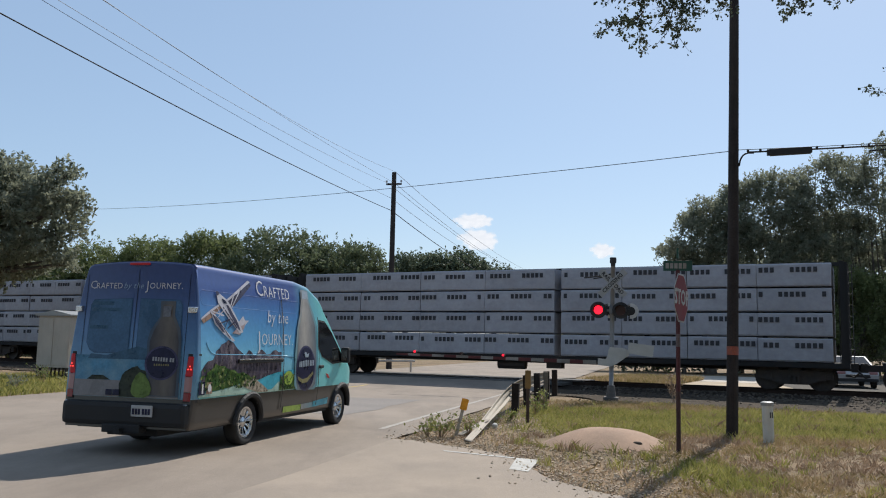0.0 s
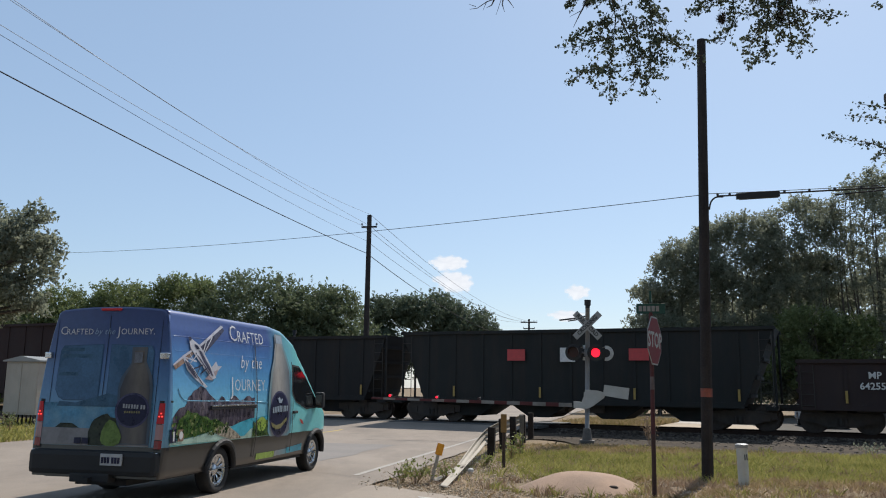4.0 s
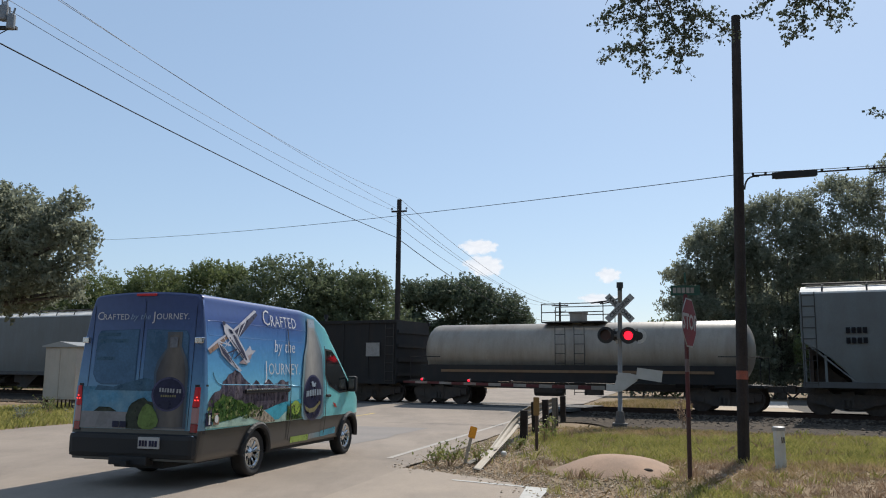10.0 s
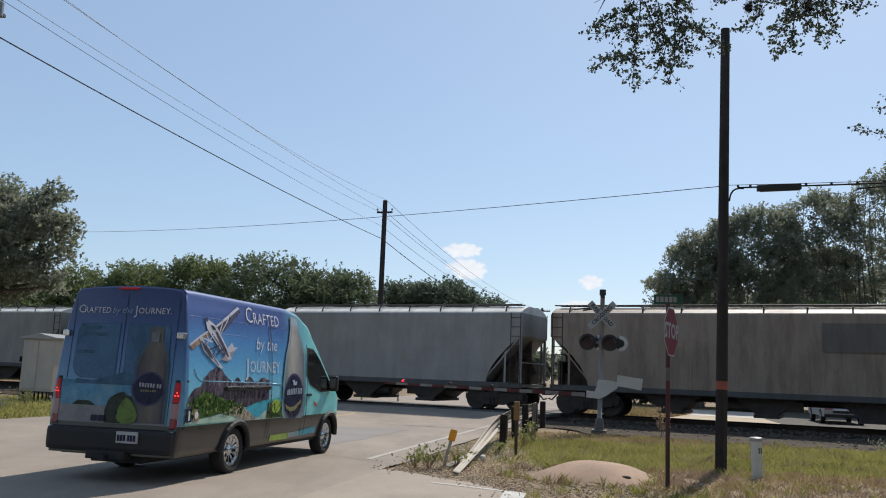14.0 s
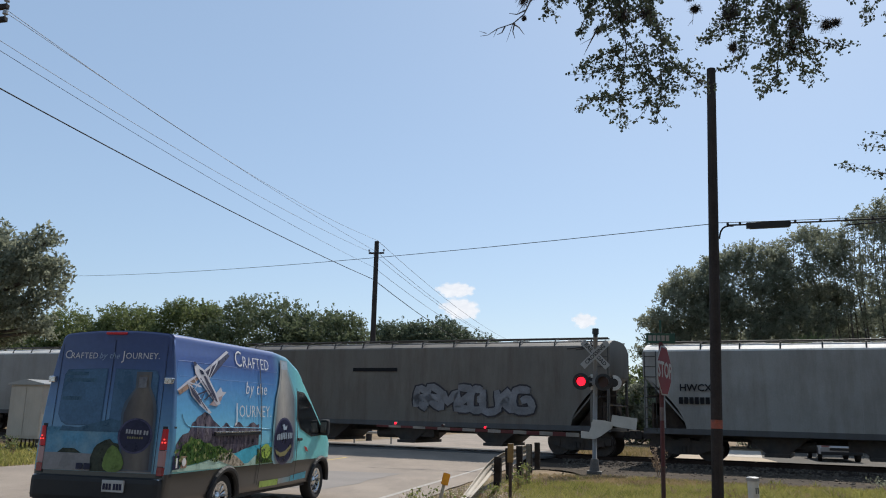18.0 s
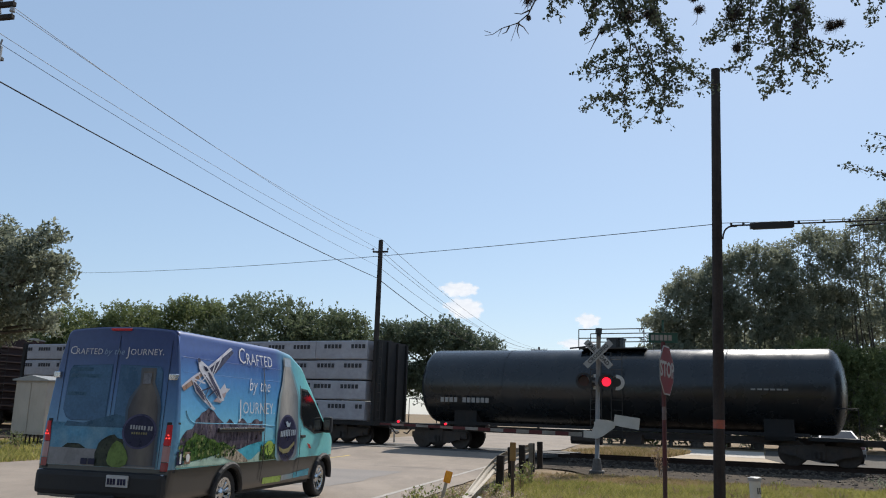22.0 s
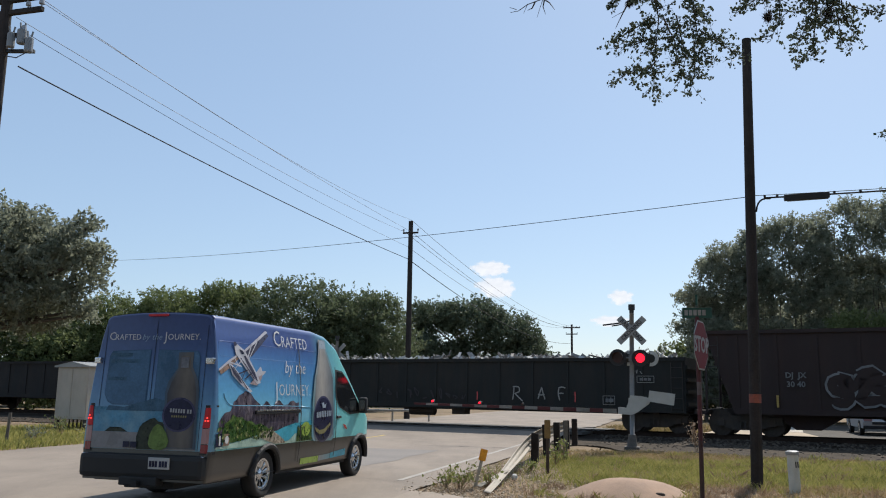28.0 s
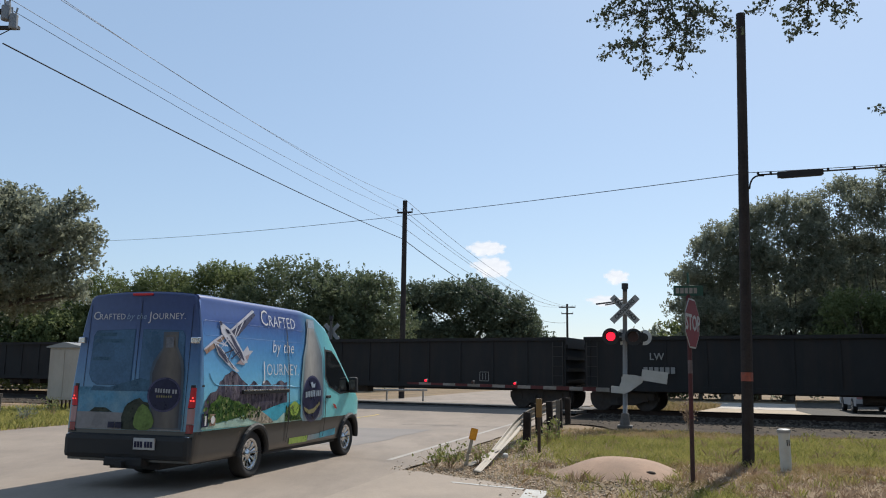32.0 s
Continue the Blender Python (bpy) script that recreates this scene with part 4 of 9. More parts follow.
bars(c, 2.4, 2.95, 9, P["brown"], 0.2, 0.16)
spray(c, -5.9, -4.9, 3.0, 3.7, surface("spray_paint_purple", (0.09, 0.035, 0.06), 0.7, 0, 0.3, 2, 30, 0), 5, P["tan_box"])
c = railcar("low_gondola", -82.6, -66.0, "empty maroon low-sided gondola with faded stripes", open_car, 2.53, P["maroon"], 0.85, 1.4)
mark(c, "MP", -5.9, 1.98)
mark(c, "642555", -5.9, 1.62)
c = railcar("open_hopper", -98.2, -83.3, "dark green-black open hopper with red stickers", open_car, 3.72, P["green_black"], 0.85, 1.25, 1.1)
for x in (-2.6, 2.3):
    panel(c, "sticker", x, x + 0.75, 2.5, 2.95, MARK_RED, -1.6)
panel(c, "sticker", -0.4, 0.2, 2.45, 3.0, MARK_WHITE, -1.6)
c = railcar("open_hopper", -113.7, -99.0, "dull black open hopper with yellow side marks", open_car, 3.6, P["black"], 0.85, 1.3, 1.0)
bars(c, -6.4, 2.2, 3, MARK_FADED)
c = railcar("high_gondola", -133.5, -114.9, "tall dark brown ribbed gondola with streaks of rust", open_car, 4.54, P["brown"], 0.85, 1.35, 0.0, "", MARK_WHITE)
bars(c, -6.6, 1.6, 6, MARK_FADED, 0.14, 0.2)
c = railcar("high_gondola", -151.9, -134.6, "tall dark brown ribbed gondola with pale chalk marks", open_car, 4.54, P["brown"], 0.85, 1.35, 0.0, "", MARK_WHITE)
mark(c, "94547", -6.1, 1.55)
bars(c, -6.7, 2.05, 4, MARK_FADED, 0.13, 0.2)
for x0, seed in ((2.4, 7), (4.9, 8), (6.2, 9)):
    spray(c, x0, x0 + 0.7, 1.2, 1.95, TAG_PALE, seed, P["brown"])
for x in (-5.9, 2.6):
    panel(c, "bracket", x, x + 0.07, 4.0, 4.62, MARK_WHITE, -1.61)
    panel(c, "bracket", x - 0.3, x + 0.07, 4.55, 4.66, MARK_WHITE, -1.61)
c = railcar("low_gondola", -170.0, -152.3, "empty dark brown low-sided gondola with yellow stripes", open_car, 2.53, P["brown"], 0.85, 1.5)
bars(c, -7.6, 1.65, 5, MARK_FADED, 0.14, 0.2)
c = railcar("boxcar", -186.75, -171.6, "dark brown high boxcar with small white stencils", box_car, 5.0, P["brown"], (0.4, 3.2), None)
for word, x, z in (("TO", -6.1, 3.08), ("FX", -5.2, 3.08), ("88", -6.1, 2.6), ("71", -5.2, 2.6), ("7", -4.5, 2.6)):
    mark(c, word, x, z, 0.32)
bars(c, -6.3, 2.2, 3, MARK_FADED, 0.1, 0.05)
bars(c, -5.4, 2.3, 3, MARK_FADED, 0.1, 0.06)
bars(c, -1.9, 2.75, 3, MARK_FADED, 0.18, 0.2)
scrawl(c, -7.1, -6.4, 3.35, 3.95, MARK_WHITE, 9, 0.03)
panel(c, "data_plate", 6.0, 6.5, 1.6, 1.95, MARK_FADED, -1.6)
c = railcar("covered_hopper", -206.4, -188.14, "slate grey smooth-sided covered hopper", covered_hopper, 4.55, P["slate"], True, 4, 2.5)
bars(c, -7.7, 2.9, 4, MARK_BLACK, 0.13, 0.2)
bars(c, -7.7, 2.55, 4, MARK_BLACK, 0.13, 0.2)
bars(c, -3.2, 2.2, 12, MARK_BLACK, 0.1, 0.05)
c = railcar("tank_car", -222.2, -207.75, "dusty cream tank car on a black frame", tank_car, 1.12, 2.28, P["cream"], P["black"])
panel(c, "side_stripe", -5.6, 5.6, 1.36, 1.46, P["tan_box"], -1.5)
panel(c, "side_rail", -6.6, 6.6, 0.98, 1.66, P["black"], -1.46)
c = railcar("high_gondola", -239.0, -222.8, "black high-sided gondola covered in pale graffiti", open_car, 3.6, P["black"], 0.85, 1.35, 0.0, "", None)
spray(c, -3.2, 2.4, 1.2, 2.5, surface("worn_spray_green", (0.1, 0.12, 0.115), 0.7, 0, 0.4, 2, 30, 0), 11, TAG_DARK, 1.0)
scrawl(c, -6.4, -3.6, 1.5, 2.7, TAG_PALE, 12, 0.03)
panel(c, "data_plate", 6.6, 7.3, 2.0, 2.6, MARK_FADED, -1.6)
c = railcar("covered_hopper", -258.62, -239.9, "slate grey covered hopper with red and black tags", covered_hopper, 4.55, P["slate"], True, 4, 2.5)
mark(c, "NCLX", -7.4, 3.0, 0.36, MARK_BLACK)
bars(c, -7.6, 2.55, 3, MARK_BLACK, 0.15, 0.22)
scrawl(c, -4.2, -2.6, 1.5, 2.4, TAG_FAINT, 14, 0.05)
c = railcar("covered_hopper", -280.3, -259.8, "slate grey covered hopper with scrawled tags", covered_hopper, 4.55, P["slate"], True, 4, 2.5)
mark(c, "NCIX", -8.6, 2.7, 0.36, MARK_BLACK)
mark(c, "7440", -8.6, 2.25, 0.36, MARK_BLACK)
spray(c, 3.3, 6.8, 1.2, 1.95, surface("worn_pink_tag", (0.13, 0.115, 0.118), 0.7, 0, 0.3, 2, 30, 0), 16, TAG_FAINT)
loops(c, -5.9, -3.3, 1.45, 2.1, 4, TAG_FAINT, 0.06)
loops(c, 3.1, 6.8, 1.25, 1.95, 4, TAG_RED, 0.05)
scrawl(c, 7.2, 8.4, 2.5, 3.3, TAG_RED, 15, 0.03)
bars(c, 7.0, 2.9, 5, MARK_BLACK, 0.12, 0.1)
panel(c, "sticker", 3.4, 3.5, 1.3, 1.9, MARK_YELLOW, -1.57)
c = railcar("covered_hopper", -297.3, -281.4, "rust-streaked dusty tan covered hopper", covered_hopper, 4.25, P["tan_hopper"], False, 3)
panel(c, "faded_emblem", 1.9, 5.8, 2.6, 3.6, P["dirty_grey"], -1.575)
bars(c, -6.5, 2.8, 4, P["brown"], 0.16, 0.2)
bars(c, 5.2, 1.4, 2, MARK_BLACK, 0.2, 0.2)
railcar("covered_hopper", -310.5, -298.5, "pale grey short covered hopper", covered_hopper, 4.3, P["grey"], False, 2)
c = railcar("covered_hopper", -324.0, -311.8, "pale grey short covered hopper with stencilled marks", covered_hopper, 4.3, P["warm_grey"], False, 2)
bars(c, -3.7, 2.75, 4, MARK_BLACK, 0.2, 0.26)
bars(c, -3.7, 2.3, 5, MARK_BLACK, 0.16, 0.26)
c = railcar("covered_hopper", -336.85, -325.2, "warm grey short covered hopper with black stencils", covered_hopper, 4.3, P["warm_grey"], False, 2)
mark(c, "MNMX", -3.7, 2.9, 0.42, MARK_BLACK)
bars(c, -4.3, 2.35, 6, MARK_BLACK, 0.15, 0.26)
panel(c, "data_plate", 2.9, 3.4, 1.2, 1.5, MARK_BLACK, -1.56)
c = railcar("covered_hopper", -349.62, -338.3, "warm grey short covered hopper with rusty end", covered_hopper, 4.3, P["warm_grey"], False, 2)
bars(c, -4.2, 2.5, 6, MARK_BLACK, 0.12, 0.16)
panel(c, "data_plate", 2.3, 2.7, 1.3, 1.6, MARK_BLACK, -1.56)
c = railcar("covered_hopper", -362.84, -350.78, "light grey short covered hopper with dark stencils", covered_hopper, 4.3, P["grey"], False, 2)
mark(c, "SHPX", -3.85, 2.58, 0.34, MARK_BLACK)
mark(c, "433525", -3.6, 2.13, 0.34, MARK_BLACK)
panel(c, "data_plate", 3.0, 3.6, 1.4, 1.7, MARK_BLACK, -1.56)
c = railcar("covered_hopper", -376.4, -363.98, "warm grey short covered hopper with faint stencils", covered_hopper, 4.3, P["warm_grey"], False, 2)
mark(c, "HWCX", -4.3, 2.6, 0.36, MARK_BLACK)
bars(c, -4.9, 2.15, 6, MARK_BLACK, 0.14, 0.24)
c = railcar("covered_hopper", -395.3, -377.65, "grimy brown-grey covered hopper with outlined tag", covered_hopper, 4.5, P["dirty_grey"], False, 3)
spray(c, 0.5, 5.0, 1.5, 2.6, surface("worn_spray_grey", (0.18, 0.18, 0.19), 0.7, 0, 0.3, 2, 30, 0), 21, TAG_DARK, 0.75)
panel(c, "faded_band", -2.6, -0.4, 3.2, 3.35, MARK_BLACK, -1.57)
mark(c, "SRLX", -6.6, 2.1, 0.34, MARK_BLACK)
c = railcar("covered_hopper", -414.9, -397.4, "light grey covered hopper with large red graffiti", covered_hopper, 4.5, P["grey"], True, 3)
spray(c, -0.3, 5.9, 1.15, 2.35, TAG_RED, 22)
spray(c, -4.3, -0.9, 1.15, 2.15, TAG_RED, 23)
mark(c, "AEX", -6.6, 2.6, 0.3, MARK_BLACK)
mark(c, "6277", -6.6, 2.15, 0.36, MARK_BLACK)
c = railcar("covered_hopper", -432.5, -416.29, "light grey covered hopper with faded lower tags", covered_hopper, 4.5, P["grey"], True, 3)
mark(c, "AEX", -6.5, 2.4, 0.3, MARK_BLACK)
mark(c, "9904", -6.5, 1.98, 0.36, MARK_BLACK)
panel(c, "sticker", -5.6, -4.55, 1.42, 2.3, P["dirty_grey"], -1.57)
scrawl(c, -3.9, 1.2, 1.35, 1.75, TAG_FAINT, 24, 0.05)
c = railcar("covered_hopper", -450.84, -433.79, "warm grey covered hopper with black scrawls", covered_hopper, 4.45, P["warm_grey"], False, 3)
mark(c, "GNPX", -6.2, 2.75, 0.34, MARK_BLACK)
bars(c, -6.8, 2.3, 6, MARK_BLACK, 0.15, 0.22)
loops(c, -2.5, -1.1, 1.5, 2.0, 3, TAG_FAINT, 0.06)
loops(c, 0.4, 1.4, 1.45, 1.95, 2, TAG_FAINT, 0.06)
panel(c, "data_plate", 5.2, 5.7, 1.2, 1.5, MARK_BLACK, -1.56)
c = railcar("tank_car", -469.9, -452.6, "glossy black tank car with a walkway and dome", tank_car, 1.54, 2.6, P["tank_black"], P["black"])
bars(c, -7.0, 2.0, 4, MARK_FADED, 0.15, 0.2)
bars(c, -6.0, 2.0, 6, MARK_FADED, 0.15, 0.2)
bars(c, 5.2, 2.6, 6, MARK_FADED, 0.16, 0.06)
railcar("lumber_flatcar", -493.85, -471.95, "centre-beam flatcar stacked with white-wrapped lumber", lumber_car)
c = railcar("boxcar", -515.3, -496.2, "dark red-brown high boxcar with pale graffiti", box_car, 4.92, P["red_brown"], (0.8, 3.6), None, 1.35)
mark(c, "AOK", -8.2, 2.75, 0.34)
mark(c, "113001", -8.1, 2.25, 0.34)
spray(c, 1.6, 5.2, 1.0, 2.1, MARK_FADED, 27, TAG_DARK)
spray(c, -5.6, -2.2, 1.1, 1.9, P["maroon"], 28, TAG_DARK)
bars(c, -2.4, 3.0, 2, MARK_FADED, 0.16, 0.06)
bars(c, -2.4, 2.6, 3, MARK_FADED, 0.12, 0.1)
bars(c, 0.9, 3.35, 9, MARK_FADED, 0.12, 0.05)
bars(c, 1.1, 3.2, 7, MARK_FADED, 0.12, 0.05)
c = railcar("low_gondola", -533.20, -516.70, "empty maroon low-sided gondola with yellow stripes", open_car, 2.53, P["maroon"], 0.85, 1.45)
bars(c, -7.4, 1.7, 6, MARK_FADED, 0.14, 0.2)
c = railcar("open_hopper", -548.50, -533.80, "dark green-black open hopper with red stickers", open_car, 3.72, P["green_black"], 0.85, 1.25, 1.1)
for x in (-2.6, 2.0):
    panel(c, "sticker", x, x + 0.75, 2.5, 2.95, MARK_RED, -1.6)
panel(c, "sticker", -0.4, 0.3, 2.2, 3.1, MARK_WHITE, -1.6)
bars(c, -6.2, 2.2, 6, MARK_FADED, 0.14, 0.18)
railcar("high_gondola", -566.20, -549.30, "rusted orange-brown high-sided gondola", open_car, 3.75, P["rust"], 0.85, 1.35, 0.0, "", None)
c = railcar("open_hopper", -583.90, -567.00, "dark maroon open hopper with white graffiti and stickers", open_car, 3.78, P["maroon"], 0.85, 1.3, 1.0)
for x in (-0.4, 2.4):
    panel(c, "sticker", x, x + 0.8, 2.6, 3.1, MARK_RED, -1.6)
panel(c, "sticker", 1.0, 1.7, 2.4, 3.2, MARK_WHITE, -1.6)
spray(c, -4.3, 3.6, 1.15, 2.35, P["maroon"], 31, TAG_PALE)
mark(c, "DJ  JX", -5.35, 2.16, 0.27, TAG_PALE)
mark(c, "30 40", -5.35, 1.85, 0.27, TAG_PALE)
c = railcar("scrap_gondola", -605.65, -584.60, "dull black long gondola heaped with scrap", open_car, 2.82, P["green_black"], 0.82, 1.5, 0.0, "scrap", None)
for lines, mat in ((([(3.62, 1.15), (3.66, 1.4), (3.68, 1.66)], [(3.62, 1.68), (3.88, 1.66), (3.9, 1.48), (3.7, 1.4)], [(3.72, 1.4), (3.9, 1.24), (4.06, 1.1)]), MARK_FADED),
                   (([(4.72, 1.2), (4.8, 1.45), (4.88, 1.66)], [(4.88, 1.66), (4.94, 1.42), (5.02, 1.18)], [(4.72, 1.38), (4.85, 1.36), (5.0, 1.38)]), MARK_FADED),
                   (([(5.64, 1.16), (5.58, 1.4), (5.6, 1.62)], [(5.58, 1.63), (5.72, 1.68), (5.88, 1.64)], [(5.6, 1.42), (5.7, 1.44), (5.8, 1.42)]), MARK_FADED),
                   (([(6.27, 1.1), (6.28, 1.3), (6.27, 1.5)],), MARK_RED), (([(2.02, 1.12), (2.03, 1.3), (2.02, 1.46)],), MARK_RED)):
    bm = bmesh.new()
    for pts in lines:
        stroke(bm, curl(pts), 0.05, -1.594)
    part("sprayed_letter", bm, mat, c, "thin sprayed letter")
for x0, x1, z0, z1 in ((7.4, 7.86, 1.03, 1.36), (8.74, 9.38, 1.88, 2.12)):
    outlined_plate(c, x0, x1, z0, z1)
    bars(c, x0 + 0.1, (z0 + z1) / 2, 3, TAG_PALE, (x1 - x0) * 0.18, (z1 - z0) * 0.4)
scrawl(c, 8.5, 9.0, 2.18, 2.4, MARK_FADED, 41, 0.03)
scrawl(c, -2.8, 1.6, 1.1, 1.6, TAG_DARK, 43, 0.05)
mark(c, "TR", -8.6, 2.1, 0.34, MARK_FADED)
mark(c, "3583", -8.3, 1.65, 0.34, MARK_FADED)
c = railcar("coal_gondola", -628.40, -606.45, "dull black long gondola with faint tags", open_car, 2.82, P["black"], 0.82, 1.5, 0.0, "", None)
spray(c, -1.4, 3.2, 0.9, 2.0, P["black"], 33, TAG_FAINT, 0.62)
loops(c, 3.45, 4.25, 1.0, 1.65, 3, TAG_PALE, 0.045)
loops(c, 4.6, 5.35, 0.95, 1.4, 2, TAG_PALE, 0.035)
scrawl(c, 4.7, 5.2, 0.95, 1.55, TAG_PALE, 35, 0.035)
mark(c, "LW", -8.6, 2.0, 0.34, MARK_FADED)
mark(c, "66089", -8.2, 1.5, 0.3, MARK_FADED)
outlined_plate(c, 7.41, 7.87, 1.08, 1.45)
c = railcar("coal_gondola", -649.80, -629.50, "dull black long gondola with a thin oval tag", open_car, 2.82, P["black"], 0.82, 1.5, 0.0, "", None)
bm = bmesh.new()
ring = [(8.5 + 0.4 * math.cos(k / 9 * 5.6), 2.05 + 0.4 * math.sin(k / 9 * 5.6)) for k in range(10)]
stroke(bm, curl(ring), 0.05, -1.594)
stroke(bm, curl([(8.3, 1.85), (8.6, 2.25), (8.75, 1.95)]), 0.05, -1.594)
part("graffiti", bm, TAG_PALE, c, "thin sprayed oval tag")
mark(c, "JLX", -8.0, 2.05, 0.32, MARK_FADED)
mark(c, "5213", -7.9, 1.62, 0.32, MARK_FADED)
outlined_plate(c, 7.3, 7.7, 1.06, 1.42)
c = railcar("coal_gondola", -672.80, -650.40, "dull black long gondola with small pale stencils", open_car, 2.82, P["black"], 0.82, 1.5, 0.0, "", None)
mark(c, "LW", -8.4, 2.05, 0.36, MARK_FADED)
bars(c, -8.9, 1.55, 6, MARK_FADED, 0.15, 0.24)
outlined_plate(c, 7.42, 7.8, 1.06, 1.42)
for l0, r0 in ((-695.0, -673.6), (-717.0, -696.0), (-739.0, -718.0)):
    c = railcar("coal_gondola", l0, r0, "dull black long gondola with an outlined data plate", open_car, 2.82, P["black"], 0.82, 1.5, 0.0, "", None)
    outlined_plate(c, 7.0, 7.4, 1.06, 1.42)


# ---- the van ----
def van_half(z):
    """Half the van's width at a height."""
    pts = ((0.0, 0.95), (0.35, 0.98), (0.8, 1.03), (1.3, 1.03), (1.9, 0.985), (2.3, 0.93), (2.52, 0.885), (2.66, 0.84), (2.8, 0.83))
    for (z0, w0), (z1, w1) in zip(pts, pts[1:]):
        if z <= z1:
            return w0 + (w1 - w0) * max(0, z - z0) / (z1 - z0)
    return pts[-1][1]


def van_top(x):
    pts = ((-2, 2.645), (-1.2, 2.66), (1.8, 2.66), (2.3, 2.6), (2.7, 2.42), (3.2, 1.95), (3.85, 1.36), (4.1, 1.25), (4.55, 1.08), (4.75, 0.85), (4.9, 0.75))
    for (x0, z0), (x1, z1) in zip(pts, pts[1:]):
        if x <= x1:
            return z0 + (z1 - z0) * (x - x0) / (x1 - x0)
    return 0.75


def van_back(z):
    return -1.68 + 0.065 * (z - 0.4)


def wrap_material():
    m, n, l, b = nodes_of("printed_vinyl_wrap")
    co = n.new("ShaderNodeTexCoord")
    sep = n.new("ShaderNodeSeparateXYZ")
    l.new(co.outputs["Object"], sep.inputs[0])
    wob = noise_at(n, l, 1.6, 3)
    add = n.new("ShaderNodeMath")
    add.operation = "MULTIPLY_ADD"
    l.new(wob, add.inputs[0])
    add.inputs[1].default_value = 0.14
    l.new(sep.outputs["Z"], add.inputs[2])
    div = n.new("ShaderNodeMath")
    div.operation = "DIVIDE"
    l.new(add.outputs[0], div.inputs[0])
    div.inputs[1].default_value = 3.0
    sky_print = ramp(n, l, div.outputs[0], [(0.27, (0.16, 0.5, 0.5)), (0.42, (0.2, 0.52, 0.66)), (0.56, (0.11, 0.36, 0.62)), (0.7, (0.06, 0.2, 0.46)), (0.8, (0.035, 0.075, 0.26)), (0.95, (0.03, 0.05, 0.19))])
    mr = n.new("ShaderNodeMapRange")
    mr.inputs["From Min"].default_value, mr.inputs["From Max"].default_value = 1.6, 2.9
    l.new(sep.outputs["X"], mr.inputs["Value"])
    teal = blend(n, l, mr.outputs[0], sky_print, (0.2, 0.6, 0.6))
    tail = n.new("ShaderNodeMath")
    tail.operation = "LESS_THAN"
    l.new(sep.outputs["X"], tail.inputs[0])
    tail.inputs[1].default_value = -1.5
    # rear doors repeat the print gradient darker, with their shade in the colour
    rear_shade = ramp(n, l, div.outputs[0], [(0.3, (0.13, 0.28, 0.38)), (0.45, (0.09, 0.24, 0.4)), (0.6, (0.06, 0.15, 0.32)), (0.75, (0.038, 0.075, 0.2)), (0.9, (0.032, 0.05, 0.15))])
    teal = blend(n, l, tail.outputs[0], teal, rear_shade)
    low = n.new("ShaderNodeMath")
    low.operation = "LESS_THAN"
    l.new(sep.outputs["Z"], low.inputs[0])
    low.inputs[1].default_value = 0.775
    col = blend(n, l, low.outputs[0], teal, (0.02, 0.021, 0.023))
    dust = noise_at(n, l, 14, 4)
    col = blend(n, l, 1.0, col, ramp(n, l, dust, [(0.3, (0.9, 0.9, 0.9)), (0.7, (1.05, 1.05, 1.05))]), "MULTIPLY")
    l.new(col, b.inputs["Base Color"])
    b.inputs["Roughness"].default_value = 0.28
    b.inputs["Coat Weight"].default_value = 0.3
    b.inputs["Coat Roughness"].default_value = 0.1
    return m


WRAP = wrap_material()
VAN_BLACK = surface("black_plastic", (0.014, 0.0145, 0.016), 0.7, 0, 0.15, 3, 60, 0.1)
TYRE = surface("tyre_rubber", (0.022, 0.022, 0.023), 0.85, 0, 0.2, 6, 60, 0.2)
CHROME = surface("wheel_alloy", (0.6, 0.61, 0.62), 0.25, 0.9, 0.08, 8, 60, 0.05)
TINTED = plain("tinted_glass", (0.012, 0.014, 0.016), 0.06)
LENS_RED = plain("red_lens", (0.2, 0.01, 0.016), 0.15)
LENS_LIT = glowing("lit_red_lens", (0.3, 0.006, 0.012), 0.13)
LED_LIT = glowing("lit_brake_led", (1.0, 0.06, 0.05), 1.3)
LENS_CLEAR = plain("clear_lens", (0.32, 0.17, 0.17), 0.15)


def ink(name, color, var=0.25, scale=6, second=None):
    return surface("print_" + name, color, 0.32, 0, var, scale, 30, 0, None, second, 0.9, (1, 1, 1), scale * 0.8, gloss=0.2) if second else surface("print_" + name, color, 0.32, 0, var, scale, 30, 0, gloss=0.2)


